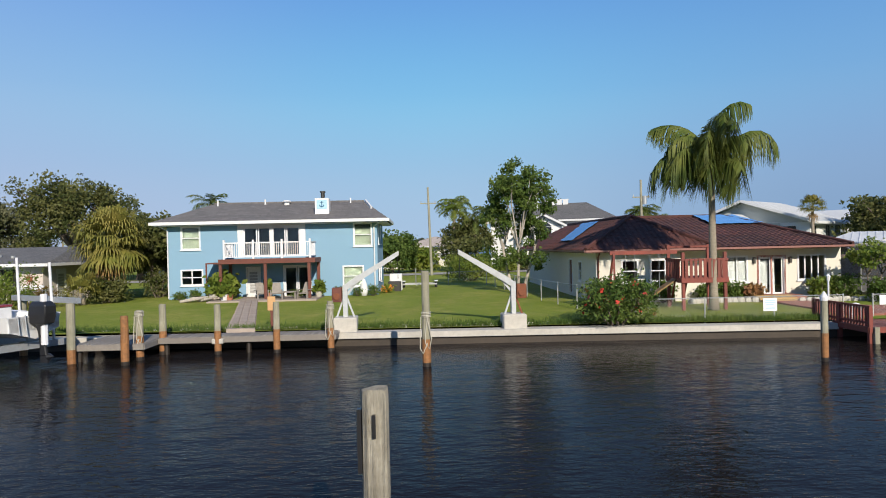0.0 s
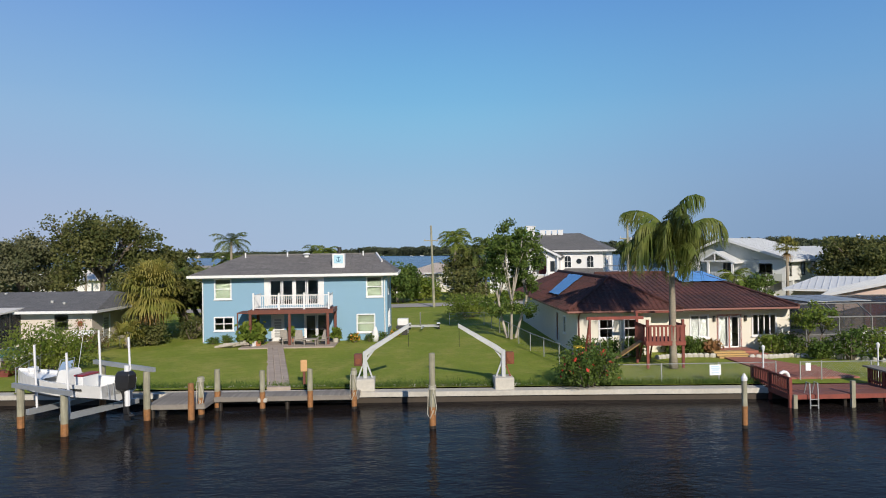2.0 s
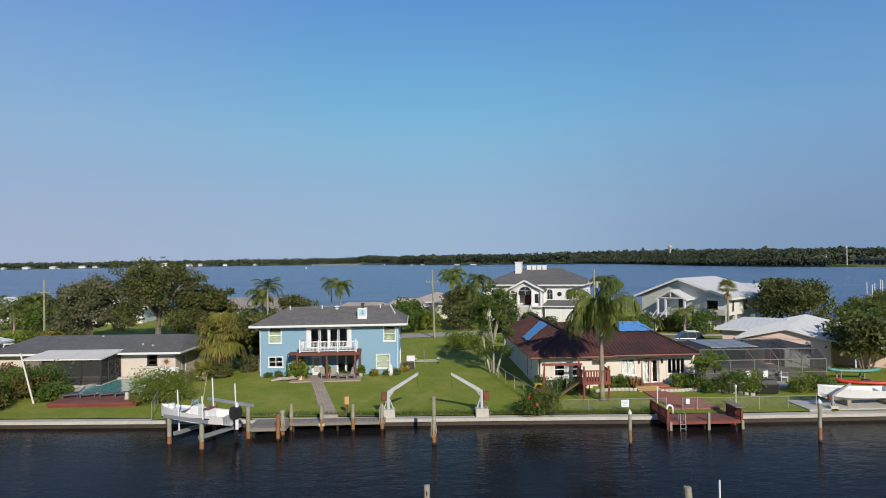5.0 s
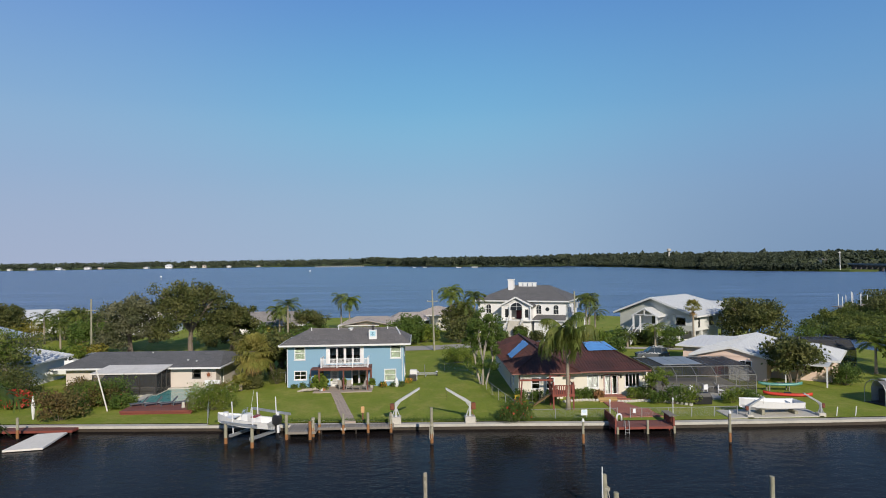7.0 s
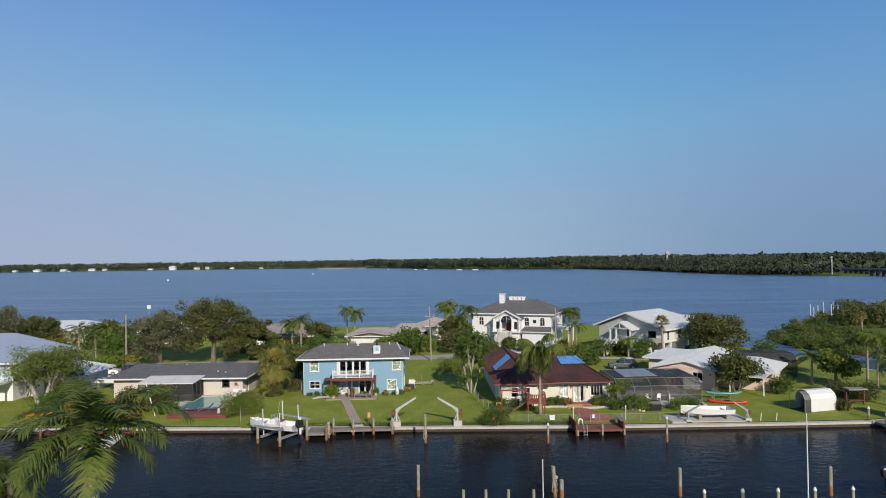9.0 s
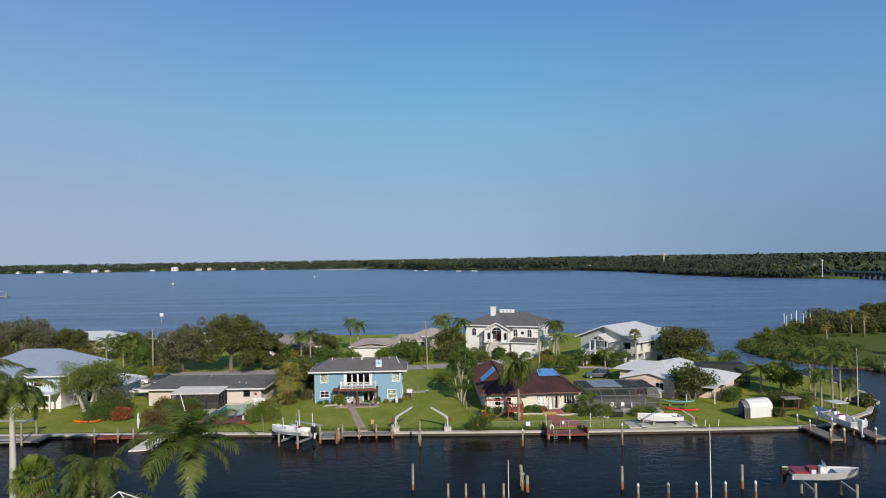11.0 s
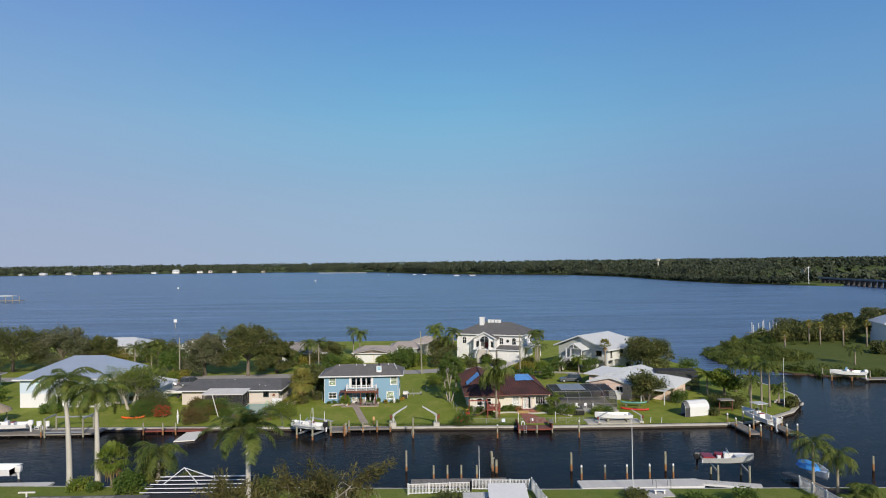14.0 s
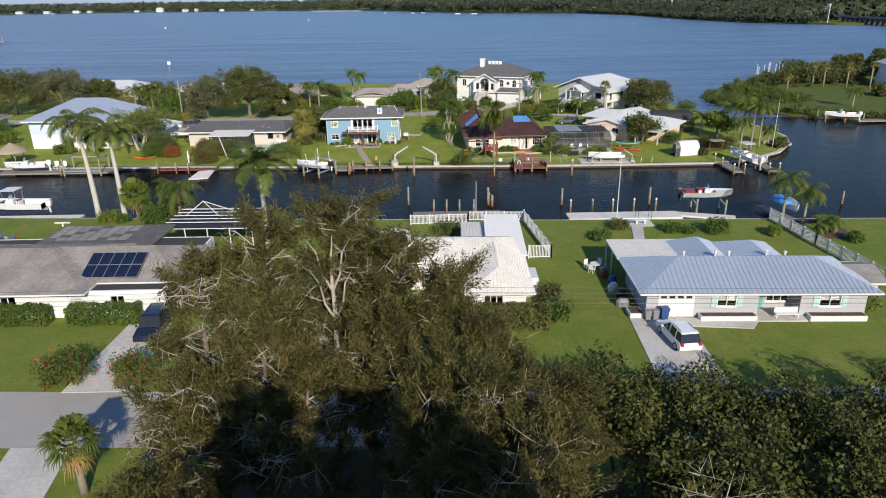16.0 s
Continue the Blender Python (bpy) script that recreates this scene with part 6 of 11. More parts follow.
def deck(name, label, category, x0, x1, y0, y1, z, board_w, mat, run="y", rim=None, legs=True, x=0.0, y=0.0, rz=0.0, beam=None):
    """A deck of separate boards on joists with a rim board. run: the way the boards lie."""
    d = thing(name, label, category, x, y, 0.0, rz)
    L = (x1 - x0) if run == "y" else (y1 - y0)
    n = int(L / board_w)
    me = Mesh().box(0.008, 0, z - 0.04, board_w - 0.008, (y1 - y0) if run == "y" else (x1 - x0), z).data("board")
    me.materials.append(mat)
    for i in range(n):
        at = pose(x0 + i * L / n, y0, random.uniform(-0.006, 0.006)) if run == "y" else pose(x1, y0 + i * L / n, random.uniform(-0.006, 0.006), 0, 0, 90)
        part("board", me, mat, d, at=at)
    part("rim_board", Mesh().box(x0 - 0.03, y0 - 0.05, z - 0.22, x1 + 0.03, y0 - 0.005, z - 0.02), rim or mat, d)
    part("rim_board", Mesh().box(x0 - 0.05, y0, z - 0.22, x0 - 0.005, y1, z - 0.02), rim or mat, d)
    part("rim_board", Mesh().box(x1 + 0.005, y0, z - 0.22, x1 + 0.05, y1, z - 0.02), rim or mat, d)
    part("joist", Mesh().box(x0, (y0 + y1) / 2 - 0.06, z - 0.25, x1, (y0 + y1) / 2 + 0.06, z - 0.05), PILE_DARK, d)
    if legs:
        k = max(2, int((x1 - x0) / 2.5) + 1)
        for i in range(k):
            part("leg", Mesh().tube([(x0 + 0.2 + (x1 - x0 - 0.4) * i / (k - 1), y0 + 0.2, -1.6), (x0 + 0.2 + (x1 - x0 - 0.4) * i / (k - 1), y0 + 0.2, z - 0.05)], 0.1, 8), PILE_DARK, d)
    return d


deck("dock", "weathered grey plank dock beside the seawall", "dock", -6.7, 0.05, -1.15, 0.0, 0.66, 0.14, DOCK_WOOD)
deck("dock", "wide weathered plank dock at the boat lift", "dock", -9.4, -6.8, -2.4, 0.3, 0.64, 0.14, DOCK_WOOD)
cb = thing("mooring_block", "white cleat block on the dock edge", "block", -4.43, -1.1, 0.3)
part("block", Mesh().box(-0.22, -0.26, 0.1, 0.22, 0.1, 0.3), CONCRETE, cb, bevel=0.03)

# red dock of the tile-roofed house
rd = deck("dock", "red-stained wooden dock with side rails", "dock", 20.2, 25.6, -3.4, -1.2, 0.5, 0.14, RED_DECK, run="x", rim=RED_WOOD, x=-0.15, y=0.55)
rd.location.z = 0.12
for xx, back in ((20.25, 0.3), (25.5, -1.0)):
    part("side_rail", Mesh().box(xx - 0.05, -3.4, 1.2, xx + 0.05, back, 1.28).box(xx - 0.04, -3.4, 0.6, xx + 0.04, back, 0.68), RED_WOOD, rd)
    for yy in (-3.35, (back - 3.4) / 2, back - 0.1):
        part("rail_post", Mesh().box(xx - 0.07, yy - 0.07, -0.4, xx + 0.07, yy + 0.07, 1.22), RED_WOOD, rd)
    balusters(rd, (xx, -3.3), (xx, back - 0.1), 0.5, 1.22, RED_WOOD, 0.17, 0.06)
for xx in (20.4, 23.1, 25.5):
    part("dock_post", Mesh().box(xx - 0.09, -3.55, -1.2, xx + 0.09, -3.4, 1.1 if xx == 23.1 else 0.5), PILE_WOOD, rd)
part("bench", Mesh().box(25.2, -3.1, 1.28, 25.85, -1.0, 1.35), DOCK_WOOD, rd)
ld = part("ladder", Mesh().tube([(21.05, -3.1, 0.5), (21.05, -3.3, 1.05), (21.05, -3.55, 1.05), (21.05, -3.6, 0.3), (21.05, -3.6, -0.8)], 0.03, 6)
          .tube([(21.42, -3.1, 0.5), (21.42, -3.3, 1.05), (21.42, -3.55, 1.05), (21.42, -3.6, 0.3), (21.42, -3.6, -0.8)], 0.03, 6), ALU, rd, "aluminium swim ladder")
for k in range(4):
    part("rung", Mesh().box(21.05, -3.64, -0.55 + k * 0.28, 21.42, -3.56, -0.52 + k * 0.28), ALU, ld)
arch = [(20.85, -0.5, 0.62), (20.85, -0.5, 1.0)] + [(21.07 - 0.22 * math.cos(math.pi * k / 8), -0.5, 1.0 + 0.22 * math.sin(math.pi * k / 8)) for k in range(1, 8)] + [(21.29, -0.5, 1.0), (21.29, -0.5, 0.62)]
solo("dock_box_arch", Mesh().tube(arch, 0.085, 8), GELCOAT, "white arched plastic hose guard", "hose guard", smooth=True)

# west docks
deck("dock", "low reddish plank dock on the west canal", "dock", -40.2, -29.8, 0.4, 1.8, 0.48, 0.16, RED_DECK, rim=RED_WOOD)
fl = thing("floating_dock", "pale low floating swim platform", "dock", -30.6, -4.6, 0.0, 12)
part("platform", Mesh().add([(-2.2, 0, 0.05), (0.9, 0, 0.05), (1.6, 4.2, 0.3), (-0.9, 4.2, 0.3), (-2.2, 0, 0.2), (0.9, 0, 0.2), (1.6, 4.2, 0.45), (-0.9, 4.2, 0.45)],
                            [(3, 2, 1, 0), (4, 5, 6, 7), (0, 1, 5, 4), (1, 2, 6, 5), (2, 3, 7, 6), (3, 0, 4, 7)]), PALE_DOCK, fl)
deck("dock", "grey boat-lift dock on the west canal", "dock", -66, -46.5, -0.6, 2.2, 0.5, 0.2, DOCK_WOOD)

# near bank docks
deck("dock", "long pale concrete-topped dock of the grey house", "dock", 23.9, 38.2, -29.9, -27.3, 0.6, 0.3, PALE_DOCK, rim=WHITE)
deck("dock", "pale dock spur beside the boat lift", "dock", 0, 7.6, -1.3, 0.2, 0.6, 0.3, PALE_DOCK, rim=WHITE, x=37.6, y=-27.6, rz=-17)
deck("dock", "old grey plank dock below the white fence", "dock", 4.0, 15.5, -27.6, -25.6, 0.55, 0.2, DOCK_WOOD)
deck("dock", "pale concrete dock on the west bank", "dock", -60, -39.9, -26.4, -24.2, 0.55, 0.4, PALE_DOCK, rim=CONCRETE)
deck("dock", "dark plank dock beside the palms", "dock", 0, 1.4, -6.4, 0.4, 0.55, 0.2, DOCK_WOOD, x=49.6, y=-25.9, rz=10)
# east dock with boat lift
deck("dock", "grey plank dock at the island point", "dock", 54.2, 56.0, -7.4, -0.6, 0.55, 0.2, DOCK_WOOD)
deck("dock", "grey plank finger dock at the island point", "dock", 60.0, 61.6, -7.2, 0.6, 0.55, 0.2, DOCK_WOOD)
for x, y in ((54.3, -7.5), (56.0, -7.5), (60.0, -7.4), (61.6, -7.4), (54.3, -3.0), (61.6, -3.0), (56.6, -4.0), (59.4, -4.0), (56.6, -0.6), (54.3, 0.0)):
    piling(x, y, 2.2 if x in (56.6, 59.4) else 1.75, "dock piling with white cap", 0.13, WHITE, group="pilings of the point dock")


def davit(x, y, rz, label, flip=1, rusty=False, mat=None):
    """A seawall boat davit: concrete block, tapered column, angled arm and winch box."""
    d = thing("davit", label, "davit", x, y, CAP_Z, rz, "boat davits")
    part("block", Mesh().box(-0.48, 0.0, -0.05, 0.48, 1.0, 0.58), CONCRETE, d, bevel=0.04)
    m = mat or DAVIT_PAINT
    col = Mesh().loft([[(sx * w - flip * 0.0, 0.5 + sy * 0.16, z) for sx, sy in ((-1, -1), (1, -1), (1, 1), (-1, 1))] for z, w in ((0.56, 0.09), (1.9, 0.10))])
    part("column", col, m, d)
    for sx in (-1, 1):
        part("brace", Mesh().bar((sx * 0.36, 0.5, 0.56), (sx * 0.06, 0.5, 1.4), 0.09, 0.07), RUST if (rusty and sx * flip < 0) else m, d)
    e = flip
    part("arm", Mesh().loft([[(e * a, 0.5 + sy * 0.13, z + sz * hh) for sy, sz in ((-1, -1), (1, -1), (1, 1), (-1, 1))] for a, z, hh in ((-0.05, 1.75, 0.15), (0.3, 2.0, 0.15), (2.25, 3.18, 0.10))]), m, d)
    part("knee", Mesh().bar((e * 0.04, 0.5, 1.45), (e * 0.5, 0.5, 2.05), 0.09, 0.09), m, d)
    w = part("winch", Mesh().box(-e * 0.34 - 0.2, 0.32, 1.2, -e * 0.34 + 0.2, 0.68, 1.8), RUST if rusty else BROWN_WOOD, d, "rusty winch box", bevel=0.03)
    part("drum", Mesh().tube([(-e * 0.34, 0.25, 1.45), (-e * 0.34, 0.75, 1.45)], 0.14, 10), RUST, w)
    part("cable", Mesh().tube([(e * 2.2, 0.5, 3.12), (e * 2.2, 0.5, 2.1)], 0.012, 5), BLACK, d)
    return d


davit(0.3, 0.1, 2, "grey steel boat davit on a concrete block", 1)
davit(7.25, -0.15, 2, "grey steel boat davit with rusty winch", -1, True)
davit(33.4, -0.6, 0, "dark grey aluminium davit beside the white skiff", 1, mat=ALU).scale = (0.62, 0.62, 0.62)
davit(40.2, -0.6, 0, "dark grey aluminium davit near the kayaks", -1, mat=ALU).scale = (0.7, 0.7, 0.7)


def hull(L, B, H, n=15, flare=0.25, bow=0.45):
    """A planing hull with pointed raised bow (at -x) and flat transom."""
    rings, rim = [], []
    for i in range(n + 1):
        u = i / n
        k = min(1.0, math.sin(min(u / 0.62, 1) * math.pi / 2)) ** 0.75 if u > 0 else 0.02
        b, sheer = max(0.03, B / 2 * k), H + bow * (1 - u) ** 2
        keel = 0.55 * H * max(0, 1 - u / 0.35) ** 2
        x = L * u
        chine = keel + (sheer - keel) * 0.35
        rings.append([(x, -b, sheer), (x, -b * (1 - flare * 0.5), chine), (x, 0, keel), (x, b * (1 - flare * 0.5), chine), (x, b, sheer)])
        rim.append((x, b, sheer))
    return rings, rim


def boat(name, label, x, y, z, rz, L=6.0, B=2.2, H=0.85, top=None, engine=True, console=True, cover=None, side=None, group=""):
    d = thing(name, label, "boat", x, y, z, rz, group)
    rings, rim = hull(L, B, H)
    part("hull", Mesh().loft(rings, closed=False).add(rings[-1], [(0, 1, 2, 3, 4)]), side or GELCOAT, d, smooth=False)
    # inner liner and gunwale
    inner = [[(p[0] - (0.05 if i == len(rings) - 1 else 0), p[1] * 0.86, p[2] - 0.02) if k in (0, 4) else (p[0], p[1] * 0.80, max(p[2], 0.38 * H) + 0.06) for k, p in enumerate(r)] for i, r in enumerate(rings)]
    lm = Mesh().loft([r[::-1] for r in inner], closed=False)
    part("liner", lm, GELCOAT, d)
    g = Mesh()
    for s in (1, -1):
        for a, b, c, e in zip(rim, rim[1:], inner, inner[1:]):
            g.add([(a[0], s * a[1], a[2]), (b[0], s * b[1], b[2]), (e[0][0], s * abs(e[0][1]), e[0][2]), (c[0][0], s * abs(c[0][1]), c[0][2])], [(0, 1, 2, 3) if s < 0 else (3, 2, 1, 0)])
    part("gunwale", g, GELCOAT, d)
    fd = [(p[0], s * p[1] * 0.84, p[2] - 0.12) for s in (1,) for p in rim[:6]] + [(p[0], -p[1] * 0.84, p[2] - 0.12) for p in rim[:6][::-1]]
    part("foredeck", Mesh().add(fd, [tuple(range(len(fd)))]), GELCOAT, d)
    part("transom", Mesh().box(L - 0.1, -B / 2 + 0.05, H * 0.35, L, B / 2 - 0.05, H - 0.02), GELCOAT, d, bevel=0.02)
    if console:
        c = part("console", Mesh().loft([[(L * 0.45 + a, -0.4, zz), (L * 0.45 + b, -0.4, zz), (L * 0.45 + b, 0.4, zz), (L * 0.45 + a, 0.4, zz)] for a, b, zz in ((0, 0.75, 0.35), (0.05, 0.7, H + 0.35), (0.25, 0.65, H + 0.5))]), GELCOAT, d, bevel=0.03)
        part("windshield", Mesh().add([(L * 0.45 + 0.08, -0.38, H + 0.38), (L * 0.45 + 0.08, 0.38, H + 0.38), (L * 0.45 + 0.3, 0.32, H + 0.85), (L * 0.45 + 0.3, -0.32, H + 0.85)], [(0, 1, 2, 3)]), GLASS, c)
        part("grab_rail", Mesh().tube([(L * 0.45 + 0.1, -0.42, H + 0.2), (L * 0.45 + 0.3, -0.4, H + 0.95), (L * 0.45 + 0.3, 0.4, H + 0.95), (L * 0.45 + 0.1, 0.42, H + 0.2)], 0.022, 6), ALU, c)
        part("helm_seat", Mesh().box(L * 0.45 + 1.1, -0.5, 0.35, L * 0.45 + 1.55, 0.5, H + 0.25), GELCOAT, d, bevel=0.05)
        part("cushion", Mesh().box(L * 0.45 + 1.08, -0.52, H + 0.25, L * 0.45 + 1.57, 0.52, H + 0.33), RED_VINYL if cover is None else GELCOAT, d, bevel=0.03)
    if engine:
        o = part("outboard", Mesh().loft([[(L + 0.12 + dx - w, -hw, zz), (L + 0.12 + dx + w, -hw, zz), (L + 0.12 + dx + w, hw, zz), (L + 0.12 + dx - w, hw, zz)] for dx, w, hw, zz in ((0.24, 0.15, 0.06, -0.6), (0.2, 0.11, 0.07, -0.1), (0.2, 0.14, 0.11, 0.3), (0.18, 0.18, 0.14, 0.48), (0.18, 0.34, 0.24, 0.56), (0.2, 0.38, 0.26, 0.9), (0.22, 0.36, 0.25, 1.2), (0.2, 0.27, 0.18, 1.34))]), BLACK if engine is True else engine, d, "outboard motor", bevel=0.03)
        part("skeg", Mesh().box(L + 0.22, -0.03, -0.85, L + 0.55, 0.03, -0.5).tube([(L + 0.55, 0, -0.62), (L + 0.75, 0, -0.62)], [0.12, 0.03], 8), BLACK if engine is True else engine, o)
    if top:
        tt = part("t_top", Mesh().box(L * 0.4, -B * 0.38, H + 1.75, L * 0.4 + 2.1, B * 0.38, H + 1.83), top, d, bevel=0.03)
        for a in (0.15, 1.9):
            for s in (-1, 1):
                part("pipe", Mesh().tube([(L * 0.4 + a, s * 0.55, 0.4), (L * 0.4 + a, s * B * 0.33, H + 1.76)], 0.03, 6), ALU, tt)
    return d


b1 = boat("boat", "white centre-console boat on a lift, black outboard", -15.7, -1.5, 1.0, -16, 5.6, 2.25, 0.85)
part("rub_stripe", Mesh().box(3.2, -1.125, 0.62, 4.6, -1.119, 0.70), BRONZE, b1)
part("boarding_ladder", Mesh().tube([(5.65, -0.75, 0.9), (5.72, -0.75, 0.2)], 0.02, 6).tube([(5.65, -0.45, 0.9), (5.72, -0.45, 0.2)], 0.02, 6), ALU, b1)
part("bow_seat", Mesh().tube([(0.75, 0.1, 1.0), (0.75, 0.1, 1.18)], 0.2, 10).tube([(0.75, 0.1, 1.2), (0.75, 0.1, 1.34)], 0.24, 10), GELCOAT, b1)
part("antenna", Mesh().tube([(3.1, 0.3, 1.3), (3.5, 0.3, 3.4)], 0.012, 5), WHITE, b1)
lf = thing("boat_lift", "timber-post boat lift with grey beams and white guide poles", "boat lift", 0, 0, 0)
for x, y, tp in ((-14.4, -3.5, 1.75), (-11.7, -5.0, 1.75), (-9.3, -2.6, 2.2), (-12.4, -0.3, 2.2)):
    ps = part("post", Mesh().tube([(x, y, 0.5), (x, y, tp)], 0.15, 10), PILE_WOOD, lf)
    part("wet_foot", Mesh().tube([(x, y, -1.6), (x, y, 0.51)], 0.152, 10), PILE_WET, ps)
part("top_beam", Mesh().bar((-14.8, -3.35, 1.85), (-11.2, -5.4, 1.85), 0.15, 0.2), ALU, lf)
part("top_beam", Mesh().bar((-12.9, -0.05, 2.3), (-8.9, -2.75, 2.3), 0.15, 0.2), ALU, lf)
part("cradle_beam", Mesh().bar((-14.0, -3.7, 0.72), (-12.3, -0.4, 0.72), 0.2, 0.24), ALU, lf)
part("cradle_beam", Mesh().bar((-11.9, -4.9, 0.72), (-10.1, -1.7, 0.72), 0.2, 0.24), ALU, lf)
for x, y, tp in ((-13.8, -3.3, 3.6), (-11.7, -4.6, 3.4), (-12.3, -0.6, 3.9), (-10.3, -1.9, 3.7)):
    part("guide_pole", Mesh().tube([(x, y, 0.7), (x - 0.1, y, tp)], 0.05, 8), WHITE_VINYL, lf, "white guide pole")
part("guide_pole", Mesh().tube([(-9.9, -3.2, 0.8), (-9.9, -3.2, 2.6)], 0.12, 8), WHITE_VINYL, lf)

boat("boat", "white fishing boat on a lift at the island point", 57.4, 1.6, 1.2, -78, 7.6, 2.6, 1.0, top=GELCOAT, engine=WHITE)
boat("boat", "white open skiff resting on the concrete slab", 33.0, 0.9, 0.95, 3, 6.0, 2.1, 0.85, engine=None, console=False)
sk = thing("skiff_block", "timber chock under the skiff", "chock", 35.0, 0.9, 0.66)
part("chock", Mesh().box(-0.15, -0.7, 0, 0.15, 0.7, 0.5).box(3.0, -0.7, 0, 3.3, 0.7, 0.32), PILE_WOOD, sk)
bb = boat("boat", "grey and white bowrider with red seats on a lift", 46.2, -25.4, 1.55, 171, 6.4, 2.4, 0.9, engine=BLACK, side=HULL_GREY)
part("red_bunk", Mesh().box(3.0, -0.8, 0.7, 4.6, -0.1, 1.25).box(4.8, -1.0, 0.6, 6.2, 1.0, 1.05), RED_VINYL, bb, "red seat covers", bevel=0.08)
lf2 = thing("boat_lift", "low aluminium boat lift beside the pale dock", "boat lift", 43, -25.8, 0, -9)
for x in (-1.8, 1.8):
    part("cradle_beam", Mesh().box(x - 0.1, -1.6, 1.1, x + 0.1, 1.6, 1.35), ALU, lf2)
    for y in (-1.7, 1.7):
        part("post", Mesh().tube([(x, y, -1.5), (x, y, 2.1)], 0.13, 10), PILE_WOOD, lf2)
boat("boat", "white cabin boat moored at the west bank", -55.5, -21.0, 0.35, 0, 9.0, 2.9, 1.2, top=GELCOAT, engine=WHITE)
boat("boat", "white boat with blue cover among the palms", 52.4, -30.4, 0.72, 80, 5.6, 2.1, 0.8, engine=None, console=False)
solo("boat_cover", Mesh().loft([[(52.0 + 1.1 * math.cos(k * math.tau / 10) * w, -27.0 + 2.0 * math.sin(k * math.tau / 10) * w, z) for k in range(10)] for w, z in ((1.0, 1.65), (0.8, 2.1), (0.25, 2.4))]), BLUE_COVER, "bright blue boat cover", "boat cover")
boat("boat", "white boat on a lift at the spit", 92.6, 35.6, 1.2, -8, 7.0, 2.4, 0.95, engine=WHITE)
for x, y in ((93, 35.6), (97, 35.0), (93, 39.0), (101, 35.0)):
    piling(x, y, 2.2, "grey lift piling at the spit", 0.15, group="lift pilings at the spit")
deck("dock", "grey plank dock at the spit", "dock", 99.5, 106, 34.0, 36.2, 0.6, 0.3, DOCK_WOOD)
boat("boat", "white boat on a lift on the west canal", -64.5, 0.0, 1.0, 10, 6.4, 2.3, 0.9, top=None, engine=WHITE)
deck("dock", "far pier with boat lifts on the bay side of the spit", "dock", 0, 16, -1.2, 1.2, 1.3, 0.5, DOCK_WOOD, x=114.2, y=117.0, rz=28)
for k, (u, v) in enumerate(((0.2, -1.6), (3.6, 1.5), (5.2, -1.5), (7.4, 1.6), (8.8, -1.6), (10.0, 1.5), (12.6, -1.4), (15.2, 1.6))):
    piling(114.2 + 0.883 * u - 0.469 * v, 117.0 + 0.469 * u + 0.883 * v, 4.0 + 0.45 * (k % 3), "pale slim lift pole on the far pier", 0.11, mat=WHITE, group="poles of the far pier")


def kayak(x, y, z, rz, mat, label, L=3.6):
    rings = []
    for i in range(11):
        u = i / 10
        w = 0.36 * max(0.06, math.sin(math.pi * u)) ** 0.7
        zz = 0.18 * (2 * u - 1) ** 4
        rings.append([(L * u, w * math.cos(k * math.tau / 10), 0.2 + zz + 0.17 * math.sin(k * math.tau / 10)) for k in range(10)])
    k = thing("kayak", label, "kayak", x, y, z, rz)
    part("hull", Mesh().loft(rings), mat, k, smooth=True)
    part("cockpit", Mesh().tube([(L * 0.5 - 0.35, 0, 0.34), (L * 0.5 + 0.35, 0, 0.34)], 0.16, 8), BLACK, k)
    return k


kayak(40.2, 11.6, 1.18, -10, KAYAK_GREEN, "dark green canoe on a low rack", 4.6)
kayak(39.6, 9.4, 0.60, -20, KAYAK_RED, "red kayak lying on the grass", 4.8)
rk = thing("kayak_rack", "low timber rack under the canoe", "rack", 41.2, 11.4, 0.66)
for a in (0, 2.2):
    part("trestle", Mesh().box(a - 0.05, -0.35, 0, a + 0.05, -0.27, 0.6).box(a - 0.05, 0.27, 0, a + 0.05, 0.35, 0.6).box(a - 0.05, -0.4, 0.58, a + 0.05, 0.4, 0.66), DOCK_WOOD, rk)
kayak(-46.8, 8.4, 0.57, 4, ORANGE, "bright orange kayak on the lawn", 3.8)

# ---- plants ----
def trunk_mesh(pts, radii, n=8):
    return Mesh().tube(pts, radii, n)


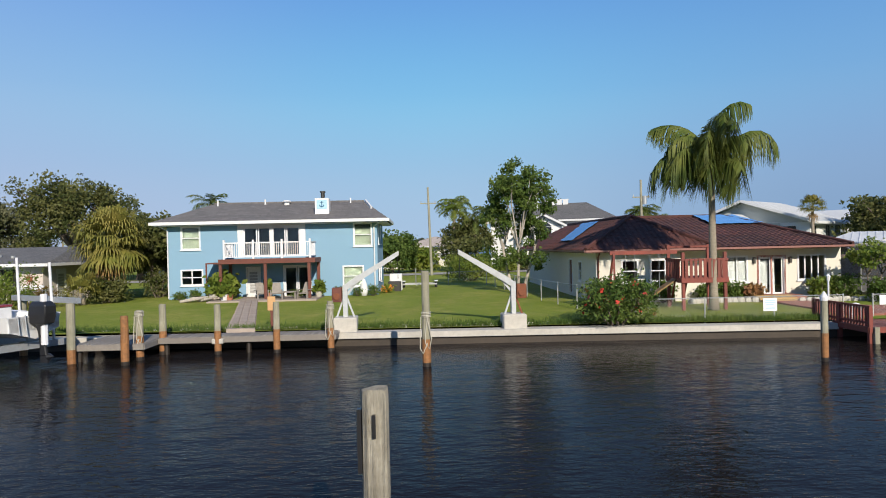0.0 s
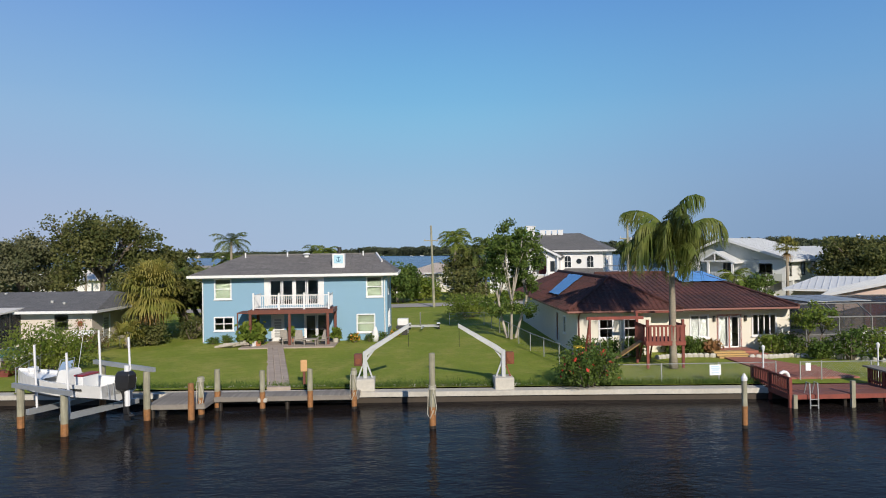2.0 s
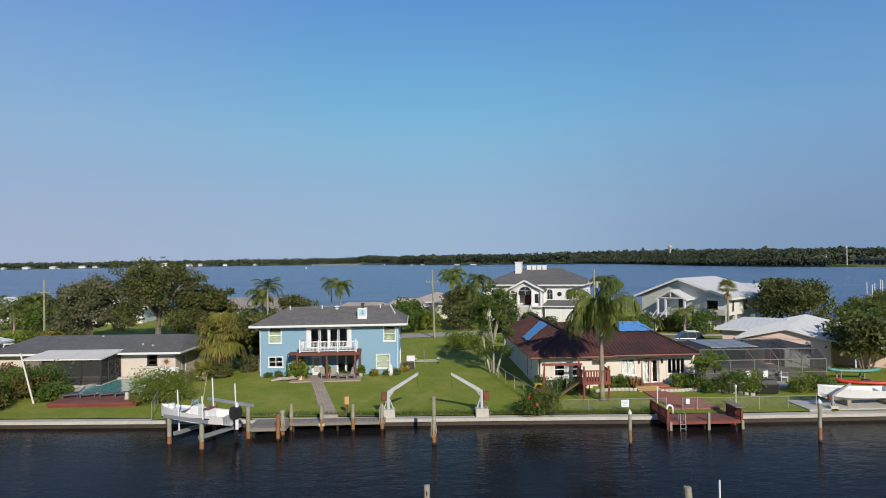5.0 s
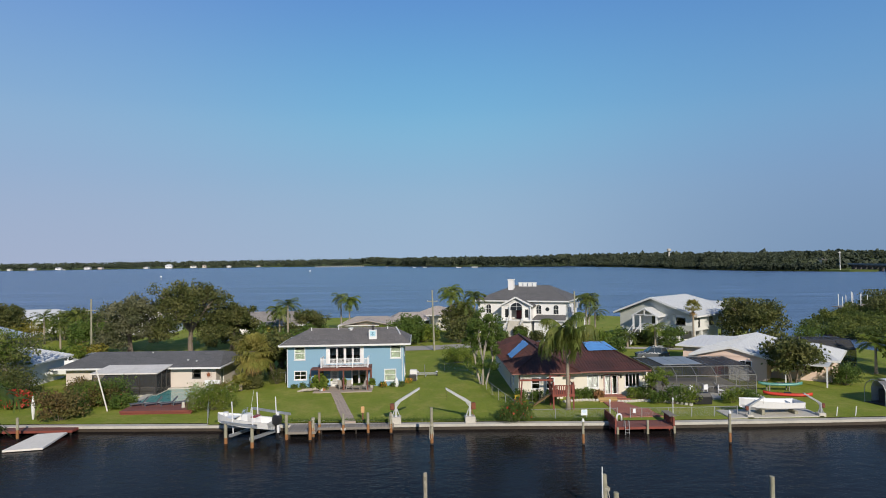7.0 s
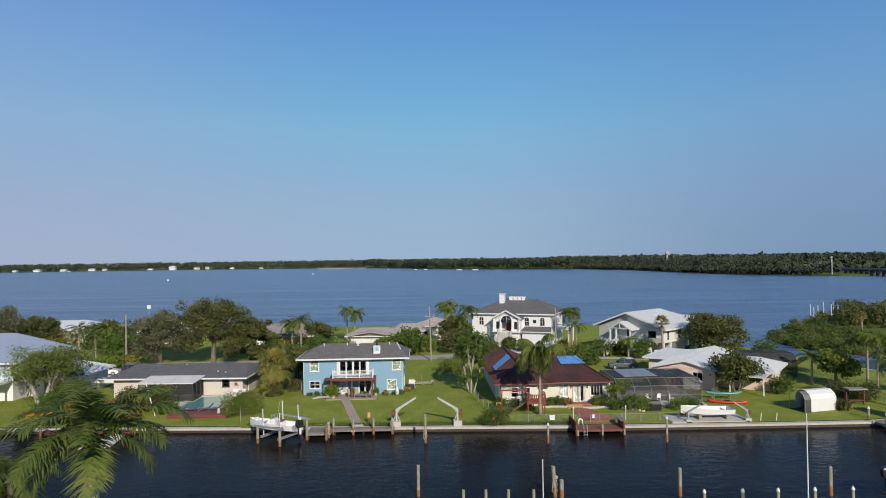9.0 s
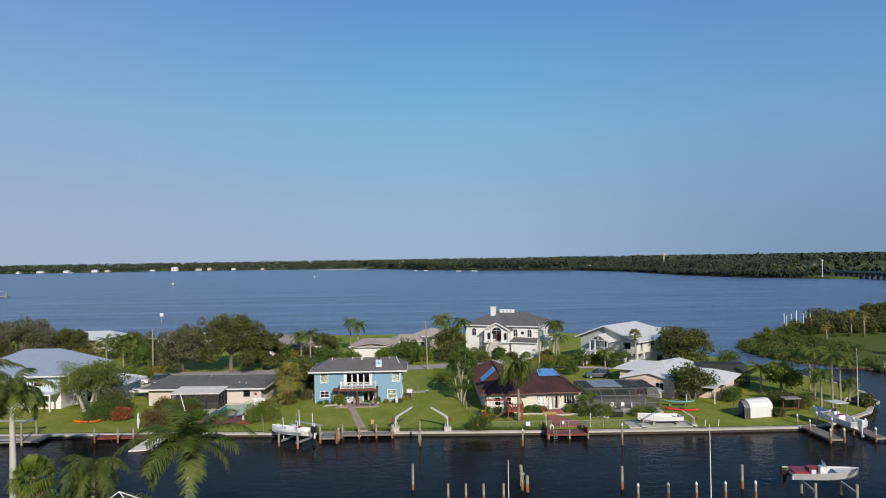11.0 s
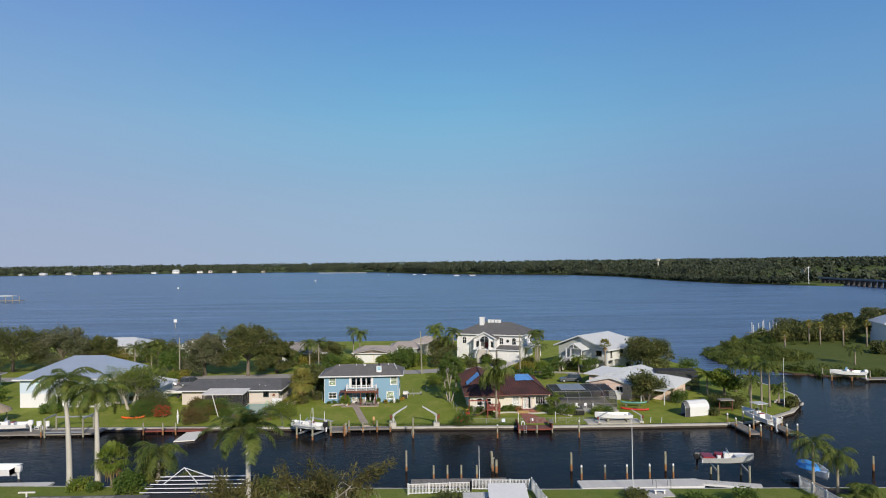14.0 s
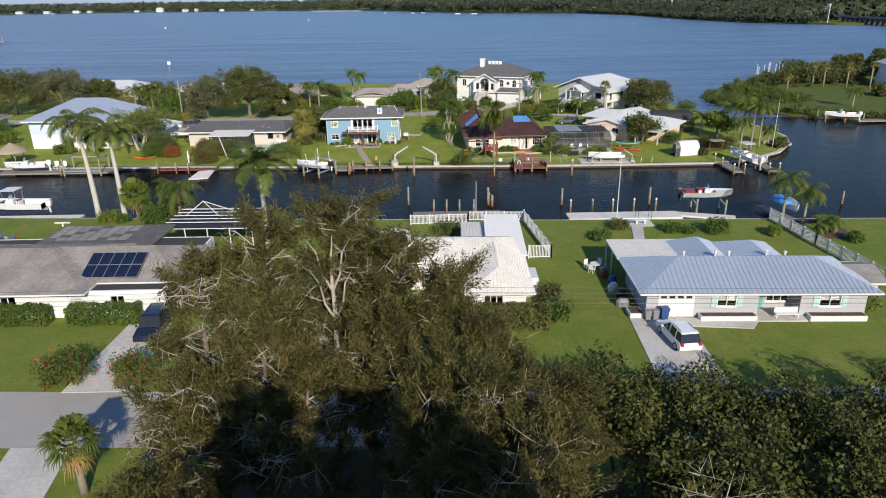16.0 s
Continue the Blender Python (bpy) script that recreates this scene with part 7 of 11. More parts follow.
def frond(rng, base, az, e0, L, droop, wind, n_leaf, leaf_l, leaf_w, hang, bend=1.3):
    """One feather frond: quads of the midrib and its leaflets."""
    out = []
    p = np.array(base, float)
    steps = 9
    pts, dirs = [p.copy()], []
    for i in range(steps):
        s = (i + 0.5) / steps
        e = e0 - droop * s ** bend
        d = np.array([math.cos(az) * math.cos(e), math.sin(az) * math.cos(e), math.sin(e)]) + np.array(wind) * s
        d /= np.linalg.norm(d)
        p = p + d * L / steps
        pts.append(p.copy())
        dirs.append(d)
    for i in range(steps):
        a, b, d = pts[i], pts[i + 1], dirs[i]
        sd = np.cross(d, (0, 0, 1.0))
        sd /= np.linalg.norm(sd) + 1e-9
        w = 0.035 * (1 - i / steps) + 0.008
        out.append([a - sd * w, a + sd * w, b + sd * w, b - sd * w])
    for k in range(n_leaf):
        s = 0.12 + 0.88 * (k + rng.uniform()) / n_leaf
        i = min(int(s * steps), steps - 1)
        q = pts[i] + (pts[i + 1] - pts[i]) * (s * steps - i)
        d = dirs[i]
        sd = np.cross(d, (0, 0, 1.0))
        sd /= np.linalg.norm(sd) + 1e-9
        for sg in (-1, 1):
            l = leaf_l * (0.45 + 0.75 * math.sin(math.pi * min(1, s * 0.9 + 0.08))) * rng.uniform(0.8, 1.15)
            ld = sd * sg * rng.uniform(0.6, 0.9) + d * rng.uniform(0.35, 0.7) + np.array((0, 0, rng.uniform(-0.1, 0.35) - hang * 0.5))
            ld = ld / np.linalg.norm(ld) + np.array(wind) * 0.35
            mid = q + ld * l * 0.5
            tip = mid + (ld + np.array((0, 0, -hang))) * l * 0.5
            wv = d * leaf_w
            out.append([q - wv * 0.5, q + wv * 0.5, mid + wv * 0.6, mid - wv * 0.6])
            out.append([mid - wv * 0.6, mid + wv * 0.6, tip + wv * 0.08, tip - wv * 0.08])
    return out


def feather_palm(x, y, z, top, label, name="palm_tree", fronds=15, L=3.0, droop=1.6, wind=(0, 0, 0), leaf=0.6, hang=0.5, trunk=None, r=0.15, bulge=0.0, shaft=0.0, lean=(0, 0), n_leaf=34, w=0.05, up=1.1, fan_low=1.35, mat=None, group="", seed=1, bend=1.3, rag=0.0):
    rng = np.random.default_rng(seed)
    t = thing(name, label, "palm", x, y, z, rng.uniform(0, 360) if wind == (0, 0, 0) else 0, group)
    H = top - z
    pts, rad = [], []
    for i in range(9):
        u = i / 8
        pts.append((lean[0] * u ** 2, lean[1] * u ** 2, H * u))
        rad.append(r * (1.25 - 0.45 * u + bulge * math.sin(math.pi * min(1, u * 1.5)) * 0.5) + (r * 0.35 if i == 0 else 0))
    part("trunk", trunk_mesh(pts, rad, 10), trunk or PALM_TRUNK, t, smooth=True)
    tip = Vector(pts[-1])
    if shaft:
        part("crownshaft", Mesh().tube([tip - Vector((0, 0, 0.1)), tip + Vector((0, 0, shaft * 0.6)), tip + Vector((0, 0, shaft))], [r * 0.9, r * 0.95, r * 0.5], 10), GREEN_SHAFT, t, smooth=True)
        tip = tip + Vector((0, 0, shaft))
    q = []
    for k in range(fronds):
        az = k * 2.399 + rng.uniform(-0.3, 0.3)
        e0 = up - fan_low * (k / fronds) + rng.uniform(-0.15, 0.15)
        q += frond(rng, tip, az, e0, L * rng.uniform(0.8 - rag, 1.1), droop * rng.uniform(0.8 - rag, 1.15 + rag), wind, n_leaf, leaf, w, hang, bend)
    part("crown", quads_mesh("crown", np.array(q)), mat or PALM_LEAF, t)
    return t


def fan_quads(rng, base, az, e, petiole, R, blades=20, droop=0.45):
    d = np.array([math.cos(az) * math.cos(e), math.sin(az) * math.cos(e), math.sin(e)])
    c = np.array(base) + d * petiole
    sd = np.cross(d, (0, 0, 1.0))
    sd /= np.linalg.norm(sd) + 1e-9
    up = np.cross(sd, d)
    out = [[np.array(base) - sd * 0.02, np.array(base) + sd * 0.02, c + sd * 0.02, c - sd * 0.02]]
    for k in range(blades):
        a = (k / (blades - 1) - 0.5) * 3.6 + rng.uniform(-0.06, 0.06)
        v = d * math.cos(a) + sd * math.sin(a) + up * 0.12 * math.cos(2 * a)
        l = R * (0.75 + 0.25 * math.cos(a)) * rng.uniform(0.85, 1.1)
        wv = np.cross(v, up)
        wv = wv / (np.linalg.norm(wv) + 1e-9) * R * 0.05
        fall = droop * l * rng.uniform(0.4, 1.1)
        m = c + v * l * 0.5
        n = c + v * l * 0.82 + np.array((0, 0, -0.3 * fall))
        tip = c + v * l * 0.98 + np.array((0, 0, -1.25 * fall))
        out.append([c - wv * 0.3, c + wv * 0.3, m + wv, m - wv])
        out.append([m - wv, m + wv, n + wv * 0.7, n - wv * 0.7])
        out.append([n - wv * 0.7, n + wv * 0.7, tip + wv * 0.1, tip - wv * 0.1])
    return out


def fan_palm(x, y, z, top, label, R=0.8, petiole=1.0, fans=34, dead=14, r=0.17, mat=None, group="", seed=2, low=-0.5):
    rng = np.random.default_rng(seed)
    t = thing("palm_tree", label, "palm", x, y, z, 0, group)
    H = top - z
    part("trunk", trunk_mesh([(0, 0, 0), (0.03, 0, H * 0.5), (0, 0.02, H)], [r * 1.3, r, r * 1.05], 10), PALM_TRUNK, t, smooth=True)
    q = []
    for k in range(fans):
        e = 1.35 - (1.35 - low) * (k + 0.5) / fans
        q += fan_quads(rng, (0, 0, H - 0.2 + 0.3 * rng.uniform()), k * 2.399 + rng.uniform(-0.3, 0.3), e + rng.uniform(-0.15, 0.15), petiole * rng.uniform(0.75, 1.15), R * rng.uniform(0.8, 1.15))
    part("crown", quads_mesh("crown", np.array(q)), mat or SABAL_LEAF, t)
    if dead:
        q = []
        for k in range(dead):
            q += fan_quads(rng, (0, 0, H - 0.4), k * 2.399, -1.1 + rng.uniform(-0.2, 0.35), petiole * rng.uniform(0.5, 0.9), R * 0.8, 8, 0.8)
        part("dead_skirt", quads_mesh("dead_skirt", np.array(q)), DEAD_LEAF, t, "dead brown hanging fronds")
    return t


def limb_tree(x, y, z, top, R, label, leaf=None, bark=None, n_leaf=6000, leaf_s=0.32, limbs=6, stems=1, seed=3, spread=1.0, blobs=None, gap=1.0, name="tree", r0=0.3, bare=0.35, group="", skirt=0):
    """A broad-leaved tree: tapered trunk, forked limbs and a crown of many clumps of leaves."""
    rng = np.random.default_rng(seed)
    t = thing(name, label, "tree", x, y, z, 0, group)
    H = top - z
    wood = Mesh()
    tips = []
    for s in range(stems):
        a0 = s * math.tau / max(stems, 1) + rng.uniform(0, 1)
        off = np.array((math.cos(a0), math.sin(a0), 0)) * (0.0 if stems == 1 else 0.35)
        fork = off * 3 + np.array((rng.uniform(-0.2, 0.2), rng.uniform(-0.2, 0.2), H * bare))
        wood.tube([tuple(off), tuple(off + (fork - off) * 0.5 + rng.uniform(-0.1, 0.1, 3)), tuple(fork)], [r0, r0 * 0.8, r0 * 0.65], 8)
        for k in range(limbs):
            a = k * math.tau / limbs + rng.uniform(-0.4, 0.4) + s
            rr = R * rng.uniform(0.35, 0.85) * spread
            e = fork + np.array((math.cos(a) * rr, math.sin(a) * rr, H * rng.uniform(0.2, 0.55)))
            m = fork + (e - fork) * 0.5 + np.array((0, 0, H * 0.06)) + rng.uniform(-0.25, 0.25, 3)
            wood.tube([tuple(fork), tuple(m), tuple(e)], [r0 * 0.5, r0 * 0.3, r0 * 0.1], 6)
            tips.append(e)
            for j in range(2):
                e2 = m + (e - m) * 0.3 + rng.normal(size=3) * np.array((0.3, 0.3, 0.22)) * R * 0.8
                e2[2] = max(e2[2], H * 0.3)
                wood.tube([tuple(m), tuple((m + e2) / 2 + rng.uniform(-0.1, 0.1, 3)), tuple(e2)], [r0 * 0.25, r0 * 0.15, r0 * 0.05], 5)
                tips.append(e2)
    part("trunk", wood, bark or BARK, t)
    bl = [(*e, R * rng.uniform(0.18, 0.38) * gap) for e in tips]
    top_c = H - R * 0.28
    for k in range(blobs if blobs is not None else 9):
        a, rr = rng.uniform(0, math.tau), R * math.sqrt(rng.uniform()) * 0.75
        bl.append((math.cos(a) * rr, math.sin(a) * rr, top_c - (rr / R) ** 2 * H * 0.34 - rng.uniform(0, H * 0.2), R * rng.uniform(0.20, 0.34) * gap))
    for k in range(skirt):
        a, rr = k * 2.399, R * rng.uniform(0.55, 0.9)
        bl.append((math.cos(a) * rr, math.sin(a) * rr, H * rng.uniform(0.14, 0.5), R * rng.uniform(0.14, 0.26)))
    c = crown_points(bl, n_leaf, rng)
    c[:, 2] = np.where(c[:, 2] > H, H - rng.uniform(0, 0.12, len(c)) * H, c[:, 2])
    part("crown", quads_mesh("crown", leaf_quads(c, leaf_s, rng)), leaf or OAK_LEAF, t)
    return t


def bush(x, y, z, R, H, label, leaf=None, n=1500, s=0.16, flowers=0, flower_mat=None, seed=5, long=1.0, rz=0, name="bush", n_flower_s=0.16, group=""):
    """A shrub: a few stems and a mass of leaves with an uneven outline."""
    rng = np.random.default_rng(seed)
    b = thing(name, label, "bush", x, y, z, rz, group)
    w = Mesh()
    bl = []
    for k in range(9):
        a = k * 2.399
        rr = R * math.sqrt((k + 0.5) / 9) * 0.75
        c = (math.cos(a) * rr * long, math.sin(a) * rr, H * rng.uniform(0.45, 0.72))
        w.tube([(c[0] * 0.25, c[1] * 0.25, 0), (c[0] * 0.7, c[1] * 0.7, c[2] * 0.5), c], [0.05, 0.035, 0.015], 5)
        bl.append((*c, R * rng.uniform(0.32, 0.5)))
        bl.append((c[0] * 1.1, c[1] * 1.1, H * 0.26, R * 0.33))
    part("stem", w, BARK, b)
    p = crown_points(bl, int(n * 0.8), rng)
    p[:, 2] = np.clip(p[:, 2], 0.05, H)
    if -46 < x < 60 and -2 < y < 22:
        # close to the canal the leaves are fine enough to see
        p = np.concatenate([p, p[: len(p) * 4 // 5] + rng.normal(size=(len(p) * 4 // 5, 3)) * s * 0.6])
        p[:, 2] = np.clip(p[:, 2], 0.05, H)
        s *= 0.64
    part("leaves", quads_mesh("leaves", leaf_quads(p, s, rng)), leaf or BUSH_LEAF, b)
    if flowers:
        p = crown_points([(q[0], q[1], q[2], q[3] * 1.08) for q in bl], flowers, rng)
        p[:, 2] = np.clip(p[:, 2], 0.15, H * 1.02)
        tagged(part("blossom", quads_mesh("blossom", leaf_quads(p, n_flower_s, rng, long=1.1)), flower_mat or RED_FLOWER, b), "clusters of small flowers", kind="stuff")
    return b


def hedge(x0, x1, y, z, D, H, label, leaf=None, n=3500, s=0.13, flowers=0, seed=6, rz=0):
    rng = np.random.default_rng(seed)
    b = thing("hedge", label, "hedge", (x0 + x1) / 2, y, z, rz)
    L = x1 - x0
    w = Mesh()
    for k in range(int(L / 0.7)):
        w.tube([(-L / 2 + 0.35 + k * 0.7, 0, 0), (-L / 2 + 0.4 + k * 0.7, 0.05, H * 0.8)], [0.04, 0.02], 5)
    part("stem", w, BARK, b)
    p = rng.uniform((-L / 2, -D / 2, 0.05), (L / 2, D / 2, H), (n, 3))
    face = rng.integers(0, 4, n)
    p[:, 2] = np.where(face == 0, H + rng.uniform(-0.12, 0.06, n), p[:, 2])
    p[:, 1] = np.where(face == 1, -D / 2 + rng.uniform(-0.06, 0.15, n), p[:, 1])
    p[:, 0] = np.where(face == 3, np.where(rng.uniform(size=n) < 0.5, -L / 2, L / 2) + rng.uniform(-0.1, 0.1, n), p[:, 0])
    p[:, 2] += 0.08 * np.sin(p[:, 0] * 2.3) + 0.05 * np.sin(p[:, 0] * 5.1)
    part("leaves", quads_mesh("leaves", leaf_quads(p, s, rng)), leaf or BUSH_LEAF, b)
    if flowers:
        tagged(part("blossom", quads_mesh("blossom", leaf_quads(p[:flowers], 0.14, rng, long=1.1)), RED_FLOWER, b), "scattered red hedge flowers", kind="stuff")
    return b


def casuarina(x, y, z, top, R, label, seed, plumes=78, needles=190, dead=10, lean=(0.0, 0.0)):
    """A feathery she-oak: a leaning trunk, rising limbs, separate plumes of fine needles and bare dead branches."""
    rng = np.random.default_rng(seed)
    t = thing("casuarina_tree", label, "tree", x, y, z, 0, "casuarina grove")
    H = top - z
    wood = Mesh()
    ax = lambda u: np.array((lean[0] * u + 0.3 * math.sin(u * 5 + seed), lean[1] * u + 0.3 * math.cos(u * 4 + seed), H * u))
    wood.tube([tuple(ax(i / 7 * 0.95)) for i in range(8)], [0.30 * (1 - 0.85 * i / 7) for i in range(8)], 8)
    spots, ways = [], []
    nb = 24
    for k in range(nb):
        u = 0.16 + 0.80 * (k + rng.uniform(-0.4, 0.4)) / nb
        a = k * 2.399 + rng.uniform(-0.6, 0.6)
        l = R * (1.0 - 0.38 * max(0, u - 0.4) / 0.6) * rng.uniform(0.55, 1.15)
        p0 = ax(u)
        rise = rng.uniform(0.25, 0.9)
        p1 = p0 + np.array((math.cos(a), math.sin(a), rise)) * l * 0.5
        p2 = p1 + np.array((math.cos(a + 0.3), math.sin(a + 0.3), rise * 1.2)) * l * 0.45
        p2[2] = min(p2[2], H - 0.3)
        wood.tube([tuple(p0), tuple(p1), tuple(p2)], [0.09 * (1 - u * 0.6), 0.05 * (1 - u * 0.6), 0.018], 5)
        for j in range(max(2, round(plumes / nb * (1.25 - 0.5 * u)))):
            s = rng.uniform(0.35, 1.0)
            c = (p0 + (p1 - p0) * s * 2) if s < 0.5 else (p1 + (p2 - p1) * (s - 0.5) * 2)
            d = np.array((math.cos(a), math.sin(a), 0.9)) + rng.normal(size=3) * 0.65
            d /= np.linalg.norm(d)
            wood.tube([tuple(c), tuple(c + d * 0.7)], [0.02, 0.008], 4)
            spots.append(c + d * 0.35)
            ways.append(d)
    for k in range(26):
        spots.append(ax(0.74 + 0.0095 * k) + rng.normal(size=3) * (0.75 - 0.016 * k) * np.array((1, 1, 0.5)))
        d = rng.normal(size=3) * 0.5 + np.array((0, 0, 1.0))
        ways.append(d / np.linalg.norm(d))
    part("trunk", wood, BARK, t)
    spots, ways = np.array(spots), np.array(ways)
    size = np.repeat(rng.uniform(0.75, 1.3, (len(spots), 1)), needles, 0)
    base = np.repeat(spots, needles, 0)
    way = np.repeat(ways, needles, 0)
    N = len(base)
    along = rng.beta(1.5, 1.8, (N, 1)) * 1.5 - 0.35
    thick = 0.23 * np.sqrt(np.clip(1.15 - along, 0.05, 1))
    start = base + (way * along + rng.normal(size=(N, 3)) * thick * 0.75) * size
    d = way * 0.9 + rng.normal(size=(N, 3)) * 0.34
    d /= np.linalg.norm(d, axis=1, keepdims=True)
    l = rng.uniform(0.18, 0.36, (N, 1)) * size
    mid = start + d * l * 0.45
    tip = mid + d * l * 0.5 - np.array((0, 0, 1.0)) * l * rng.uniform(0.05, 0.35, (N, 1))
    sd = np.cross(d, rng.normal(size=(N, 3)))
    sd = sd / (np.linalg.norm(sd, axis=1, keepdims=True) + 1e-9) * rng.uniform(0.009, 0.016, (N, 1))
    part("needles", quads_mesh("needles", np.stack([start, mid + sd, tip, mid - sd], 1)), PINE_NEEDLE, t)
    # the close inner sprays that make each plume solid
    inner = 66
    base, way, size = (np.repeat(a, inner, 0) for a in (spots, ways, size[::needles]))
    N = len(base)
    core = base + (way * (rng.beta(1.5, 1.8, (N, 1)) * 1.35 - 0.4) + rng.normal(size=(N, 3)) * 0.17) * size
    d = way * 0.8 + rng.normal(size=(N, 3)) * 0.5
    d /= np.linalg.norm(d, axis=1, keepdims=True)
    l = rng.uniform(0.10, 0.19, (N, 1)) * size
    sd = np.cross(d, rng.normal(size=(N, 3)))
    sd = sd / (np.linalg.norm(sd, axis=1, keepdims=True) + 1e-9) * rng.uniform(0.026, 0.044, (N, 1))
    part("inner_sprays", quads_mesh("inner_sprays", np.stack([core - d * l, core + sd, core + d * l, core - sd], 1)), PINE_NEEDLE, t)
    for k in range(dead * 2):
        deadw = Mesh()
        u = rng.uniform(0.3, 0.9)
        a = rng.uniform(math.pi, math.tau) + rng.uniform(-0.6, 0.6)
        reach = R * (1.0 - 0.5 * max(0, u - 0.4) / 0.6)
        p0 = ax(u)
        p1 = p0 + np.array((math.cos(a), math.sin(a), rng.uniform(0.1, 0.9))) * reach * 0.75
        p2 = p1 + np.array((math.cos(a + rng.uniform(-1, 1)), math.sin(a + rng.uniform(-0.5, 0.5)), rng.uniform(-0.3, 1.0))) * reach * 0.45
        deadw.tube([tuple(p0), tuple(p1), tuple(p2)], [0.042, 0.028, 0.007], 5)
        for j in range(9):
            q = p1 + (p2 - p1) * rng.uniform(-0.6, 1.0)
            w1 = q + rng.normal(size=3) * 0.28
            deadw.tube([tuple(q), tuple(w1), tuple(w1 + (w1 - q) * 0.8 + rng.normal(size=3) * 0.2)], [0.015, 0.010, 0.004], 4)
        part("dead_branch", deadw, PALE_BARK, t, "bleached bare dead branch")
    return t


G = LAND_Z - 0.06
MOSS_OAK = leaf_mat("mossy_oak_leaves", (0.06, 0.07, 0.03), (0.12, 0.125, 0.06), (0.17, 0.165, 0.10), 0.22)
THICKET_LEAF = leaf_mat("thicket_leaves", (0.024, 0.034, 0.009), (0.062, 0.072, 0.018), (0.115, 0.115, 0.03), 0.18, 0.5)
BRONZE_LEAF = leaf_mat("copper_leaves", (0.09, 0.07, 0.025), (0.16, 0.10, 0.04), (0.13, 0.13, 0.04), 0.22, 0.5)
GOLD_LEAF = leaf_mat("golden_leaves", (0.14, 0.13, 0.02), (0.24, 0.20, 0.035), (0.28, 0.24, 0.05), 0.28, 0.6)
# blue house lot
feather_palm(17.3, 4.2, G, 7.4, "tall windblown queen palm with drooping fronds", fronds=19, L=4.8, droop=3.6, wind=(-0.48, 0.04, -0.04), leaf=0.85, hang=1.8, r=0.17, up=1.6, n_leaf=92, w=0.05, seed=11, fan_low=0.95, bend=1.7, rag=0.28)
limb_tree(9.9, 18.2, G, 10.3, 2.2, "tall airy vine-clad tree with pale twisted stems", BUSH_LEAF, PALE_BARK, 15000, 0.13, 6, 3, 12, 0.75, 30, 0.72, r0=0.12, bare=0.3, skirt=14)
bush(7.6, 35.3, G, 1.9, 2.4, "loose yellow-green hedge by the chain-link fence", LIME_LEAF, 4200, 0.13, seed=13, long=1.6)
fan_palm(-18.0, 19.2, G, 5.0, "shaggy cabbage palm with brown hanging skirt", 1.25, 1.5, 110, 44, 0.26, seed=15, low=-0.9)
fan_palm(-18.9, 16.9, G, 1.4, "young stemless cabbage palm with arching fans", 0.8, 0.9, 26, 4, 0.2, SABAL_LEAF, seed=415, low=-0.1)
bush(-17.9, 18.2, G, 1.3, 1.7, "dark green shrubs below the cabbage palm", OAK_LEAF, 1800, 0.2, seed=16)
limb_tree(-16.3, 23.8, G, 6.2, 2.6, "dark leafy tree between the houses", OAK_LEAF, BARK, 4200, 0.26, 5, 2, 17)
limb_tree(-17.5, 30.0, G, 6.6, 3.0, "leafy lime-green tree behind the cabbage palm", BUSH_LEAF, BARK, 4200, 0.26, 5, 2, 18)
bush(-15.4, 20.5, G, 1.1, 2.2, "small dark shrub at the lawn edge", OAK_LEAF, 1000, 0.16, seed=19)
bush(-20.9, 15.0, G, 1.2, 1.5, "reddish shrub beside the beige house", leaf_mat("bronze_leaves", (0.09, 0.06, 0.02), (0.15, 0.09, 0.03)), 1100, 0.16, seed=20)
feather_palm(-18.9, 43.3, G, 8.9, "slim feather palm behind the blue house", fronds=15, L=2.6, droop=1.6, leaf=0.6, seed=21)
bush(11.4, 0.1, CAP_Z, 1.5, 2.3, "flowering shrub spilling over the seawall", BUSH_LEAF, 3000, 0.15, 55, seed=22, long=1.25, n_flower_s=0.2)
bush(-19.2, 7.0, G, 2.2, 3.0, "broad round frangipani shrub", LIME_LEAF, 7000, 0.13, 60, plain("pale_flower", (0.8, 0.7, 0.45)), seed=23, long=1.25, n_flower_s=0.12)
# planting along the blue house
bush(-9.35, 15.9, 0.8, 0.85, 1.9, "bright green potted tropical plant", LIME_LEAF, 500, 0.42, seed=24)
for k, x in enumerate((-12.6, -11.6, -4.9, -2.2, -0.9, 0.1)):
    bush(x, 16.9, 0.8, 0.42, 0.55 + 0.2 * (k % 2), "small leafy shrub at the blue house wall", BUSH_LEAF, 320, 0.12, seed=30 + k, group="foundation shrubs of the blue house")
bush(-2.0, 16.6, 0.8, 0.4, 0.7, "orange flowering garden plant", LIME_LEAF, 250, 0.14, 90, plain("orange_flower", (0.75, 0.3, 0.03)), seed=37)
bush(0.9, 19.0, 0.8, 0.45, 0.6, "orange flowering garden plant", LIME_LEAF, 250, 0.14, 90, plain("orange_flower", (0.75, 0.3, 0.03)), seed=38)
